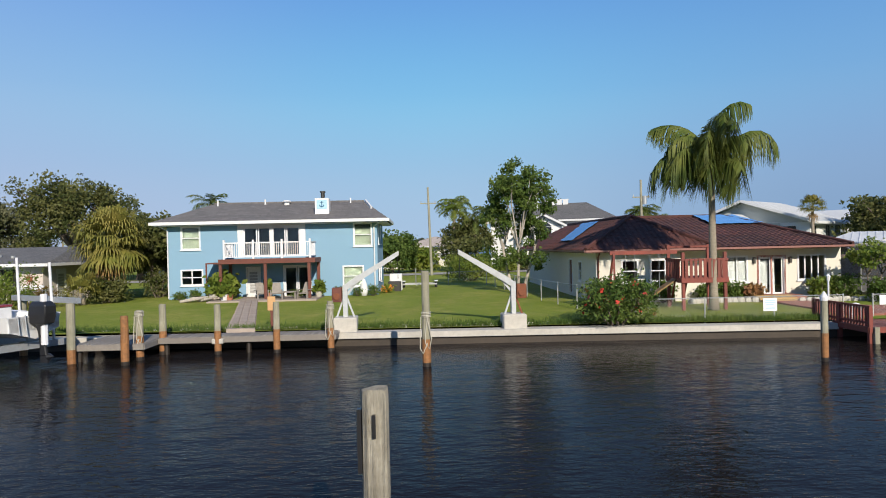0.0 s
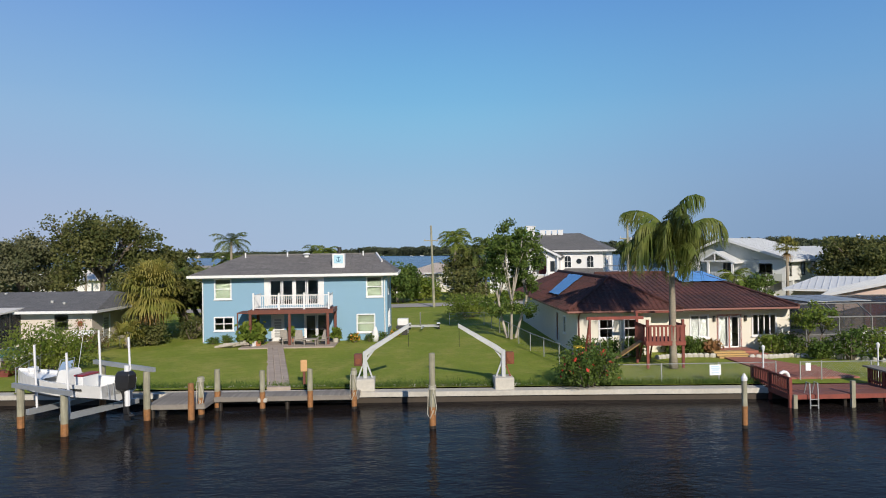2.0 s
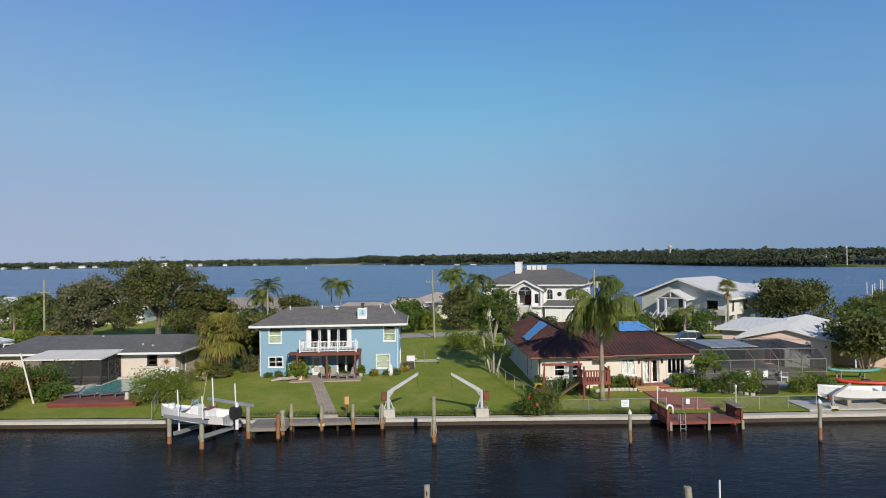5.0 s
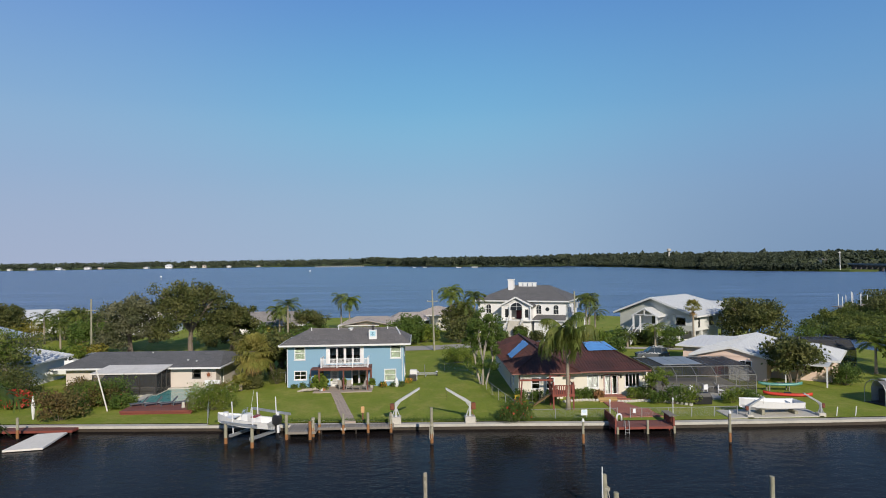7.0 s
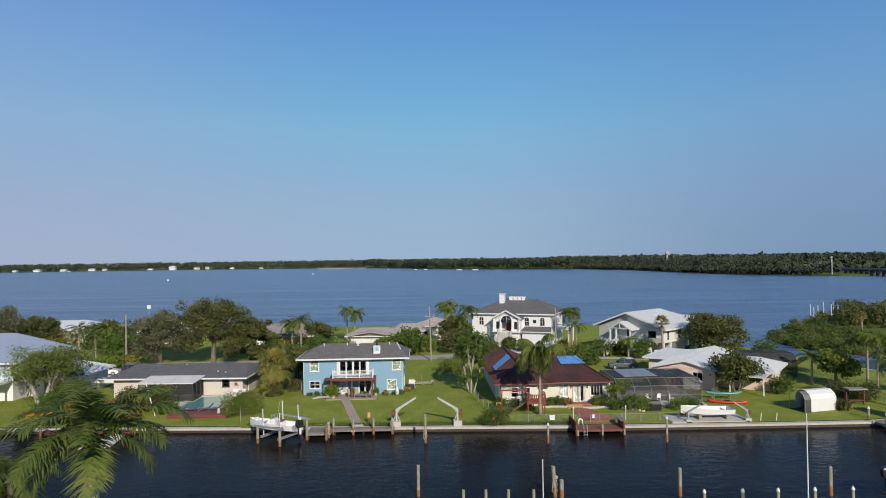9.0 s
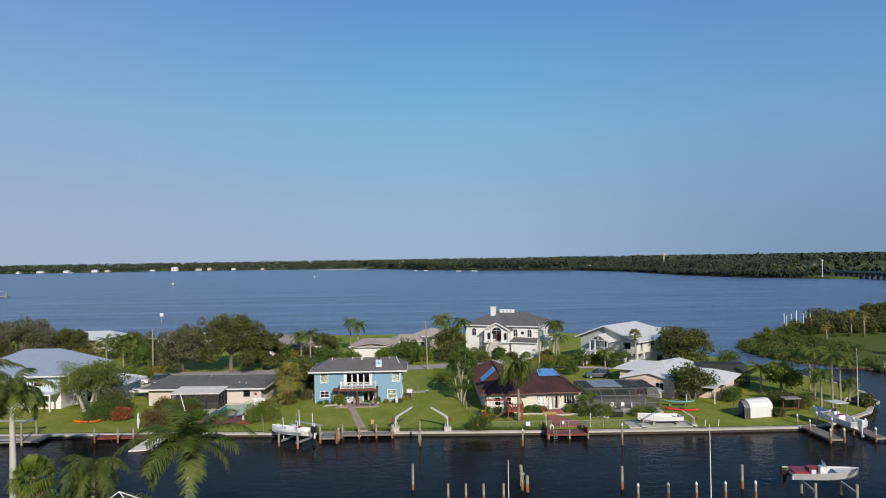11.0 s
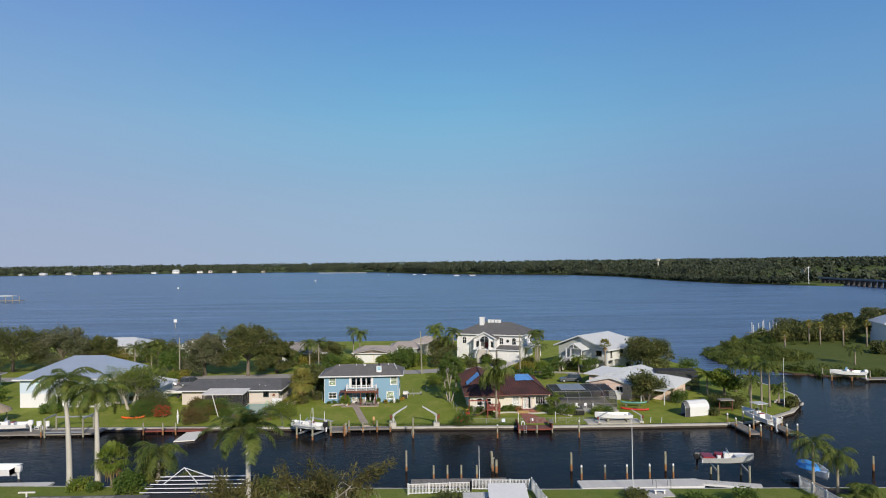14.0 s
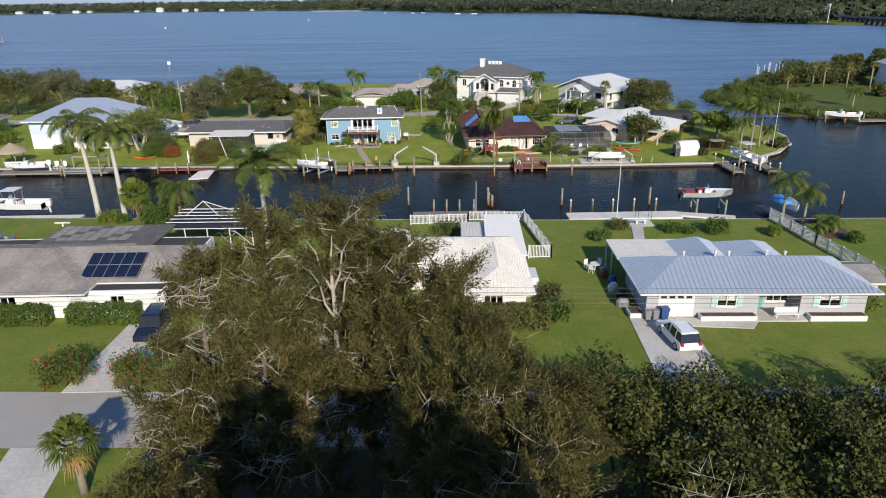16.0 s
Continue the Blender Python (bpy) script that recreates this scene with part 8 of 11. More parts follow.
# tile-roofed house
for k, (x, y, r, h) in enumerate(((13.0, 8.2, 0.9, 1.5), (14.8, 8.4, 0.8, 1.2), (16.4, 8.5, 0.7, 1.3), (19.3, 9.5, 0.7, 1.0), (20.6, 9.5, 0.7, 1.0), (25.4, 9.0, 0.8, 1.2), (26.4, 8.6, 0.9, 1.3))):
    bush(x, y, G, r, h, "leafy garden shrub under the window", LIME_LEAF if k == 5 else BUSH_LEAF, 700, 0.17, seed=40 + k, group="garden shrubs of the cream house")
bush(21.6, 9.3, G, 0.6, 0.8, "bronze-leaved bromeliad clump by the patio", leaf_mat("bromeliad", (0.16, 0.06, 0.03), (0.22, 0.12, 0.05)), 260, 0.3, seed=48)
limb_tree(27.3, 8.0, G, 4.2, 1.1, "slender tall garden shrub by the window", LIME_LEAF, BARK, 1600, 0.12, 4, 2, 49, 0.8, 4, r0=0.06)
for k, (x, y, r, h) in enumerate(((28.6, 6.0, 1.2, 2.2), (30.1, 5.6, 1.2, 2.0), (27.0, 6.4, 0.8, 1.2), (34.6, 6.0, 1.3, 1.5), (36.4, 6.2, 1.2, 1.3))):
    bush(x, y, G, r, h, "loose green shrub beside the pool cage", LIME_LEAF if k % 2 else BUSH_LEAF, 900, 0.18, seed=52 + k, group="shrubs along the pool cage")
# back lots
feather_palm(7.4, 62.0, G, 8.6, "tall feather palm near the road bend", fronds=16, L=2.8, droop=1.5, leaf=0.6, seed=60, mat=LIME_LEAF)
feather_palm(10.2, 61.0, G, 7.2, "feather palm near the road bend", fronds=15, L=2.8, droop=1.6, leaf=0.6, seed=61)
for k, (x, y, r, h, lf) in enumerate(((8.8, 58.0, 2.6, 5.0, OAK_LEAF), (-1.5, 57.0, 3.0, 4.6, BUSH_LEAF), (2.2, 60.0, 2.4, 3.2, LIME_LEAF), (-18, 58.5, 2.6, 3.8, BUSH_LEAF), (-13.0, 57.6, 2.2, 3.0, LIME_LEAF), (-22, 62, 2.4, 4.0, OAK_LEAF))):
    bush(x, y, G, r, h, "dense green garden shrubs by the road", lf, 2600, 0.26, seed=62 + k, long=1.3, group="roadside shrubs")
for k, (x, y, h) in enumerate(((-15.3, 79, 9.0), (-52, 76, 8.0), (-57, 60, 7.0), (-62, 57, 6.5), (-70, 66, 7.0))):
    feather_palm(x, y, G, h - 1.2, "feather palm among the back gardens", fronds=15, L=2.9, droop=1.6, leaf=0.6, seed=70 + k, group="back garden palms")
for k, (x, y, r, h) in enumerate(((16.5, 60.5, 1.4, 1.8), (20.2, 60.8, 1.3, 2.0), (32.0, 40.0, 1.7, 3.0), (27.5, 41.5, 1.6, 2.6), (31.6, 46.8, 1.8, 3.6), (22.6, 39.5, 2.0, 2.6))):
    bush(x, y, G, r, h, "rounded garden shrub in front of the white house", LIME_LEAF if k in (4,) else BUSH_LEAF, 1500, 0.22, seed=80 + k, group="shrubs before the white house")
for k, (x, y, h, L) in enumerate(((32.5, 54, 7.4, 2.8), (33.4, 62, 9.0, 2.4), (15.6, 60, 4.0, 2.0), (40.5, 46.5, 5.2, 2.4), (36.5, 48.5, 3.6, 2.0))):
    feather_palm(x, y, G, h - 1.2, "feather palm in the bay-side gardens", fronds=14, L=L, droop=1.6, leaf=0.55, seed=90 + k, group="bay-side palms", mat=LIME_LEAF if k == 3 else None)
fan_palm(46.4, 45.4, G, 7.4, "slim fan palm before the cream house", 0.75, 0.9, 34, 8, 0.16, seed=96)
for k, (x, y, r, h) in enumerate(((43.2, 46.5, 2.2, 3.6), (48.5, 45.6, 1.5, 1.6), (34.0, 49.5, 1.5, 2.4), (50.5, 46.4, 1.4, 1.5))):
    bush(x, y, G, r, h, "round dark shrub before the cream house", BUSH_LEAF, 1800, 0.22, seed=100 + k, group="shrubs before the cream house")
limb_tree(-48.5, 15.5, G, 8.6, 5.0, "airy feathery tree with fine yellow-green leaves", LIME_LEAF, PALE_BARK, 9000, 0.13, 7, 2, 305, 0.85, 22, 0.8)
bush(-33.0, 10.4, G, 2.2, 2.6, "round olive-yellow shrub before the porch", LIME_LEAF, 4200, 0.13, seed=306)
bush(-43.6, 9.6, G, 2.6, 2.6, "round dark shrub by the lawn", BUSH_LEAF, 4200, 0.15, seed=307)
limb_tree(57.2, 47.5, G, 8.6, 5.3, "broad dark fig tree at the basin", OAK_LEAF, BARK, 16000, 0.26, 8, 3, 106, 1.0, 26, 0.8, skirt=20)
limb_tree(45.8, 14.4, G, 6.2, 3.0, "multi-stemmed tree beside the pink house", OAK_LEAF, BARK, 4500, 0.26, 4, 4, 107, 0.9, 10, r0=0.12)
bush(51.6, 14.0, G, 1.7, 2.6, "round dark shrub by the patio", BUSH_LEAF, 2000, 0.2, seed=108)
feather_palm(59.6, 20.5, G, 4.4, "bright green banana-like palm clump", fronds=15, L=2.6, droop=1.3, leaf=0.6, w=0.09, seed=109, mat=LIME_LEAF)
limb_tree(62.2, 19.0, G, 5.6, 3.0, "round lime-green tree on the point lawn", LIME_LEAF, BARK, 4500, 0.28, 6, 1, 110)
for k, (x, y, r, h) in enumerate(((57.2, 10.5, 1.9, 2.2), (59.4, 8.8, 2.1, 2.4), (53.8, 4.0, 0.9, 1.2), (71.0, 11.5, 1.2, 1.3), (69.5, 8.9, 1.0, 1.1))):
    bush(x, y, G, r, h, "dark shrub on the point", OAK_LEAF, 1700, 0.22, seed=112 + k, group="shrubs on the point")
for k, (x, y, h, L) in enumerate(((60.8, 5.4, 7.6, 2.6), (63.6, 7.4, 9.6, 2.7), (65.9, 9.2, 9.2, 2.7), (67.8, 20.5, 8.6, 2.6), (64.6, 13.5, 9.4, 2.6), (69.0, 12.0, 5.0, 2.2), (66.0, 22.5, 7.5, 2.4))):
    feather_palm(x, y, G, h - 1.4, "slender queen palm on the point", fronds=15, L=L, droop=2.0, leaf=0.65, hang=0.8, wind=(-0.2, 0.05, 0), seed=120 + k, group="palms on the point", mat=LIME_LEAF if k == 4 else None)
# west lots
for k, (x, y, h, R) in enumerate(((-47.0, 51.0, 11.6, 5.8), (-36.4, 49.5, 14.8, 6.8), (-30.6, 53.0, 9.5, 4.2), (-98.0, 61.0, 13.4, 8.5), (-88.0, 65.0, 12.4, 7.5), (-112, 60, 12.0, 8.0), (-80.0, 69, 9.5, 5.0))):
    limb_tree(x, y, G, h, R, "broad dark live oak with hanging moss", MOSS_OAK if k in (0, 4) else OAK_LEAF, BARK, 18000, 0.23, 10, 1, 130 + k, 1.0, 42, 0.55, r0=0.5, bare=0.25, group="live oaks", skirt=22)
limb_tree(-47.5, 17.0, G, 7.8, 4.4, "airy tree with pale stems and thin foliage", leaf_mat("olive_leaves", (0.07, 0.09, 0.03), (0.12, 0.13, 0.05)), PALE_BARK, 3600, 0.24, 5, 3, 138, 1.0, 12, 0.75, r0=0.14)
limb_tree(-53.5, 20.0, G, 6.8, 3.4, "thin tree against the pale blue house", leaf_mat("yellow_leaves", (0.13, 0.11, 0.03), (0.2, 0.16, 0.05)), PALE_BARK, 2400, 0.22, 5, 2, 139, 1.0, 10, 0.7, r0=0.12)
for k, (x, y, r, h, lf, fl) in enumerate(((-42.6, 12.0, 2.6, 3.8, OAK_LEAF, 0), (-40.3, 9.4, 1.25, 2.0, BUSH_LEAF, 1400), (-33.4, 6.6, 1.5, 2.6, BUSH_LEAF, 0), (-32.4, 5.4, 1.2, 1.9, BUSH_LEAF, 0), (-30.8, 10.4, 1.9, 3.2, BUSH_LEAF, 0), (-28.9, 8.6, 1.2, 1.5, BUSH_LEAF, 12), (-34.6, 11.5, 1.7, 2.2, OAK_LEAF, 0), (-46.0, 13.5, 1.4, 2.0, BUSH_LEAF, 0))):
    bush(x, y, G, r, h, "round shrub covered in red blossom" if fl > 100 else "garden shrub on the west lot", lf, 1900, 0.19, fl, seed=142 + k, n_flower_s=0.19, group="west lot shrubs")
# dense planting between the west houses
for k, (x, y, r, h, lf) in enumerate(((-71.4, 72.2, 3.2, 5.5, LIME_LEAF), (-75.0, 67.5, 3.0, 4.2, GOLD_LEAF), (-64.0, 68.0, 3.4, 5.4, OAK_LEAF), (-59.7, 70.0, 2.6, 4.0, BUSH_LEAF), (-52.0, 40.5, 2.2, 2.6, LIME_LEAF), (-51.0, 45.0, 2.0, 2.4, GOLD_LEAF), (-55.5, 37.0, 2.4, 3.4, BUSH_LEAF),
                                       (-44.4, 15.4, 2.2, 3.4, OAK_LEAF), (-32.8, 3.8, 1.9, 3.0, BRONZE_LEAF), (-31.4, 10.4, 1.7, 2.5, BRONZE_LEAF), (-35.2, 12.4, 1.5, 2.6, BRONZE_LEAF), (-56.4, 25.2, 1.8, 3.0, BUSH_LEAF), (-57.5, 18.6, 1.6, 2.4, LIME_LEAF), (-62.0, 14.0, 1.6, 1.6, BUSH_LEAF),
                                       (-25.0, 62.0, 2.2, 3.4, GOLD_LEAF), (-28.5, 64.5, 2.6, 4.0, BUSH_LEAF), (-84.0, 30.0, 2.6, 3.4, BUSH_LEAF), (-79.0, 24.0, 2.0, 2.4, LIME_LEAF))):
    bush(x, y, G, r, h, "dense garden shrub between the west houses", lf, 2400, 0.22, seed=420 + k, long=1.2, group="west garden shrubs")
for k, (x, y, h, R, lf) in enumerate(((-52.7, 26.5, 7.0, 3.2, MOSS_OAK), (-55.0, 31.0, 6.2, 3.0, GOLD_LEAF), (-66.0, 71.5, 7.5, 3.6, OAK_LEAF), (-20.0, 68.5, 6.6, 3.4, OAK_LEAF), (-0.2, 56.5, 6.2, 3.2, BUSH_LEAF), (9.2, 62.5, 8.6, 3.4, OAK_LEAF), (-4.4, 57.6, 4.2, 2.2, LIME_LEAF), (-57.0, 56.0, 6.0, 3.0, BUSH_LEAF), (-17.2, 25.8, 7.2, 2.8, OAK_LEAF))):
    limb_tree(x, y, G, h, R, "leafy garden tree among the houses", lf, PALE_BARK if lf is GOLD_LEAF else BARK, 5200, 0.24, 6, 2, 440 + k, 1.0, 12, 0.9, r0=0.14, bare=0.28, group="garden trees", skirt=6)
for k, (x, y, h) in enumerate(((-64.5, 67, 7.0), (-70.0, 73.0, 6.5), (7.6, 64.5, 10.8), (12.2, 66.8, 9.6), (-13.0, 74.5, 8.6), (33.4, 64.5, 9.2), (-24.0, 60.0, 7.8))):
    feather_palm(x, y, G, h - 1.2, "tall garden palm among the houses", fronds=17, L=3.0, droop=1.7, leaf=0.7, w=0.08, seed=500 + k, group="garden palms", mat=LIME_LEAF if k in (2, 4) else None)
for k, (x, y, r, h, lf) in enumerate(((16.2, 56.8, 1.5, 2.0, OAK_LEAF), (20.5, 63.5, 1.5, 2.6, OAK_LEAF), (22.6, 58.0, 1.5, 2.0, OAK_LEAF), (24.0, 44.0, 1.7, 2.6, BUSH_LEAF), (30.4, 58.8, 1.7, 2.4, OAK_LEAF), (28.4, 46.5, 1.9, 3.4, GOLD_LEAF), (27.0, 52.0, 1.0, 1.4, GOLD_LEAF), (37.0, 54.4, 1.8, 2.8, BUSH_LEAF), (39.0, 51.6, 1.7, 2.4, OAK_LEAF), (41.4, 51.0, 2.0, 3.4, BUSH_LEAF), (13.4, 53.0, 1.4, 1.6, LIME_LEAF), (52.0, 56.0, 2.6, 4.0, OAK_LEAF), (66.0, 47.0, 2.6, 3.4, BUSH_LEAF))):
    bush(x, y, G, r, h, "garden shrub before the bay-side houses", lf, 1800, 0.2, seed=520 + k, group="bay-side shrubs")
# near bank
bush(-27.2, -26.2, G, 1.6, 3.2, "dark glossy shrub beside the lanai", OAK_LEAF, 2600, 0.2, seed=540)
bush(-29.2, -28.4, G, 1.5, 2.4, "dark glossy shrub at the seawall palms", BUSH_LEAF, 2400, 0.2, seed=541)
bush(-12.2, -33.0, G, 1.7, 3.0, "dark dense tree-like shrub behind the lanai", OAK_LEAF, 2600, 0.2, seed=542)
feather_palm(-37.1, -25.9, G, 11.8, "tall royal palm with pale smooth trunk", fronds=20, L=4.6, droop=1.9, leaf=0.85, hang=0.6, trunk=ROYAL_TRUNK, r=0.27, bulge=0.2, shaft=1.3, lean=(-0.6, 0.2), n_leaf=60, w=0.075, seed=150, group="royal palms")
feather_palm(-33.1, -27.2, G, 10.8, "tall royal palm with pale smooth trunk", fronds=19, L=4.4, droop=1.9, leaf=0.85, hang=0.7, trunk=ROYAL_TRUNK, r=0.26, bulge=0.2, shaft=1.3, lean=(0.1, 0.1), n_leaf=60, w=0.075, seed=151, group="royal palms")
feather_palm(-9.9, -46.9, G, 11.1, "royal palm with spreading crown", fronds=24, L=4.1, droop=1.25, leaf=0.8, hang=0.35, w=0.075, trunk=ROYAL_TRUNK, r=0.24, bulge=0.2, shaft=1.4, n_leaf=52, seed=152, group="royal palms", wind=(-0.05, 0.02, 0))
fan_palm(-31.5, -27.0, G, 4.1, "round cabbage palm at the seawall", 1.1, 1.25, 60, 18, 0.2, LIME_LEAF, seed=153, low=-0.8)
feather_palm(-26.2, -26.6, G, 4.6, "bushy feather palm at the seawall", fronds=26, L=3.8, droop=1.9, leaf=0.8, hang=0.7, r=0.2, n_leaf=40, seed=154)
for k, (x, y, r, h, lf) in enumerate(((-35.0, -27.6, 1.4, 1.4, LIME_LEAF), (-33.0, -28.2, 0.9, 1.0, BUSH_LEAF), (-28.4, -29.4, 1.7, 2.8, BUSH_LEAF), (-22.0, -28.6, 1.5, 2.6, OAK_LEAF), (25.7, -37.6, 1.25, 1.2, BUSH_LEAF), (29.0, -33.8, 1.3, 0.9, OAK_LEAF), (34.8, -35.4, 1.2, 1.1, BUSH_LEAF), (39.8, -36.2, 1.6, 1.9, BUSH_LEAF), (36.6, -36.0, 0.9, 0.8, BUSH_LEAF), (46.0, -37.5, 0.9, 1.4, LIME_LEAF), (17.0, -54.4, 1.3, 2.2, OAK_LEAF), (17.2, -57.6, 1.4, 1.8, BUSH_LEAF), (44.8, -56.8, 1.1, 1.3, LIME_LEAF), (8.4, -35.2, 2.0, 1.6, OAK_LEAF), (54.0, -40.0, 1.0, 1.1, BUSH_LEAF))):
    bush(x, y, G, r, h, "clipped garden shrub on the near bank", lf, 1500, 0.17, seed=160 + k, group="near bank shrubs")
hedge(9.6, 16.2, -59.0, G, 1.8, 1.9, "dense dark hedge below the white house", OAK_LEAF, 5000, 0.16, seed=178)
hedge(-31.5, -27.2, -56.6, G, 1.3, 1.7, "clipped hedge dotted with red flowers", BUSH_LEAF, 3600, 0.13, 120, 179)
hedge(-25.2, -19.2, -56.8, G, 1.3, 1.8, "clipped bronze-green hedge beside the drive", BUSH_LEAF, 4200, 0.13, 60, 180)
bush(-20.9, -66.2, G, 1.9, 2.6, "large round shrub with red flower spikes", BUSH_LEAF, 6000, 0.11, 600, seed=181, n_flower_s=0.13)
bush(-15.6, -66.6, G, 1.5, 2.5, "tall shrub with orange-red flowers", BUSH_LEAF, 5200, 0.11, 600, seed=182, n_flower_s=0.13)
fan_palm(-13.6, -78.4, G, 4.3, "young fan palm with brown skirt by the street", 0.95, 0.9, 30, 20, 0.2, PALM_LEAF, seed=183, low=-0.3)
for k, (x, y, h, L) in enumerate(((49.2, -33.0, 7.4, 3.0), (51.2, -34.2, 6.2, 2.7), (52.6, -36.5, 3.2, 1.8), (50.6, -37.6, 2.6, 1.6), (54.0, -34.8, 2.8, 1.7))):
    feather_palm(x, y, G, h - 1.2, "queen palm in the mulched bed", fronds=16, L=L, droop=2.0, leaf=0.7, hang=0.8, wind=(-0.12, 0.03, 0), seed=185 + k, group="palms in the mulched bed")
solo("mulch_bed", Mesh().slab([(49.0, -38.6), (53.6, -39.2), (55.4, -36.2), (54.2, -32.6), (50.0, -31.6), (48.6, -34)], 0.4, LAND_Z + 0.05), SOIL, "brown mulch bed under the palms", "garden bed", kind="structure")
# casuarina grove and the dark thicket by the camera's end
GROVE = ((1.4, -74.6, 16.8, 3.3, 14), (-2.4, -75.4, 15.8, 3.2, 14), (-5.8, -76.6, 14.0, 2.7, 12), (-5.4, -81.6, 9.6, 2.3, 8), (4.8, -76.2, 15.2, 2.9, 9), (7.4, -78.6, 14.2, 2.6, 7), (-3.9, -82.0, 10.2, 2.3, 8),
         (9.2, -85.2, 12.6, 2.5, 5), (7.2, -83.0, 11.2, 2.5, 4), (11.4, -88.0, 11.2, 2.4, 6), (-6.0, -87.2, 7.4, 2.2, 6), (-2.2, -79.4, 13.4, 2.5, 8), (4.6, -79.6, 12.2, 2.4, 6), (9.3, -80.2, 12.4, 2.4, 6), (12.8, -83.4, 10.8, 2.4, 5), (0.8, -81.2, 10.6, 2.3, 8), (3.2, -75.4, 15.2, 2.7, 10))
for k, (x, y, h, R, dd) in enumerate(GROVE):
    casuarina(x - 0.4, y, G, h, R, "feathery olive-green casuarina with dead twigs", 200 + k, 200 if h > 12 else 150, 98, dd, lean=(0.3 if k == 0 else 0.15, 1.6 if k < 3 else 0.5))
# Tall row behind the last view, unseen; added to shade the grove's lower front.
for k in range(7):
    limb_tree(8.5 + k * 7.2, -117.4 - (k % 2) * 0.6, G, (28.8 if k < 2 else 20.5) + (k % 3) * 0.6, 4.9, "unseen dense tree added to shade the grove foot", OAK_LEAF, BARK, 5500, 0.6, 7, 1, 460 + k, 1.0, 22, 1.1, r0=0.3, group="trees at the end of the grove", skirt=14)
# Ground below the grove coloured dark brown in place of its deep shade.
GROVE_SHADE = surface("grove_shade_sheet", (0.07, 0.05, 0.03), (0.03, 0.022, 0.014), 0.95, big=0.6, fine=12, bump=0.6)
solo("grove_shade_sheet", Mesh().slab([(-8.5, -92), (-9.5, -86), (-8.5, -78), (-4, -75.6), (3, -75), (9, -76.5), (14, -79), (52, -79.5), (58, -124), (-10, -124)], 0.4, LAND_Z + 0.03), GROVE_SHADE, "dark brown sheet standing in for shade under the grove", "ground litter", kind="structure")
snag = thing("dead_tree", "bleached dead casuarina with forked bare trunk", "tree", 0.9, -76.0, G)
fork = Mesh().tube([(0, 0, 0), (0.1, 0.2, 6), (0.2, 0.4, 9.4), (0.1, 0.5, 12.6), (0.3, 0.6, 14.4)], [0.2, 0.17, 0.14, 0.08, 0.02], 8)
for bx, bz in ((0.2, 9.4), (0.15, 11.2)):
    for sx in (-1, 1):
        fork.tube([(bx, 0.4, bz), (bx + sx * 0.5, 0.2, bz + 1.1), (bx + sx * 0.7, 0.1, bz + 2.4), (bx + sx * 1.2, -0.1, bz + 3.3)], [0.085, 0.065, 0.04, 0.01], 6)
part("trunk", fork, PALE_BARK, snag, "bleached forked trunk")
for k, (x, y, h, R) in enumerate(((17.0, -79.0, 6.6, 3.6), (22.5, -80.0, 6.2, 3.8), (28.0, -80.5, 6.4, 3.8), (33.5, -81.0, 6.2, 3.9), (39.0, -82.0, 6.4, 3.9), (45.0, -82.0, 6.8, 4.0), (19.5, -86.0, 7.2, 4.0), (26.0, -87.0, 7.2, 4.2), (33.0, -88.0, 7.2, 4.2), (50.5, -82.5, 6.6, 3.8))):
    limb_tree(x, y, G, h + 1.9, R * 1.1, "dense dark green street-side tree", THICKET_LEAF, BARK, 12500, 0.16, 7, 2, 220 + k, 1.0, 26, 0.75, r0=0.16, group="street-side thicket")
sn = thing("dead_tree", "bleached bare dead tree in the thicket", "tree", 18.0, -88.5, G)
drng = np.random.default_rng(9)
for k in range(7):
    a = k * 0.9
    p1 = np.array((math.cos(a) * 0.5, math.sin(a) * 0.5, 6.2 + drng.uniform(-0.5, 0.5)))
    p2 = p1 + np.array((math.cos(a) * 1.1, math.sin(a) * 1.1, drng.uniform(1.0, 2.2)))
    dm = Mesh().tube([(0, 0, 0), tuple(p1 * 0.6), tuple(p1), tuple(p2)], [0.08, 0.065, 0.04, 0.006], 6)
    for j in range(5):
        q = p1 + (p2 - p1) * drng.uniform(0, 1)
        dm.tube([tuple(q), tuple(q + drng.normal(size=3) * 0.4), tuple(q + drng.normal(size=3) * 0.8)], [0.02, 0.013, 0.004], 4)
    part("branch", dm, PALE_BARK, sn)

# spit: mangrove belt, palms and dark trees
mrng = np.random.default_rng(31)
edge = []
for (ax_, ay_), (bx_, by_) in zip(SPIT, SPIT[1:] + SPIT[:1]):
    Ls = math.hypot(bx_ - ax_, by_ - ay_)
    if min(ax_, bx_) > 300 or max(ay_, by_) > 170:
        continue
    for k in range(int(min(Ls, 120) / 0.8)):
        u = mrng.uniform() * min(1, 120 / Ls)
        edge.append((ax_ + (bx_ - ax_) * u, ay_ + (by_ - ay_) * u))
bl = []
for ex, ey in edge:
    inx, iny = 140 - ex, 85 - ey
    dl = math.hypot(inx, iny)
    north = ey > 66 and ex > 84
    dd = abs(mrng.normal()) * (11.0 if north else 4.0)
    bl.append((ex + inx / dl * dd + mrng.normal() * 0.8, ey + iny / dl * dd + mrng.normal() * 0.8, 0.2 + mrng.uniform(0.0, 1.0 if north else 0.7), mrng.uniform(0.5, 1.3)))
pm = crown_points(bl, 60000, mrng)
pm[:, 2] = np.maximum(pm[:, 2], 0.1)
solo("mangrove_belt", quads_mesh("mangrove_belt", leaf_quads(pm, 0.3, mrng)), MANGROVE, "dense bright green mangrove belt along the spit", "mangroves", kind="stuff")
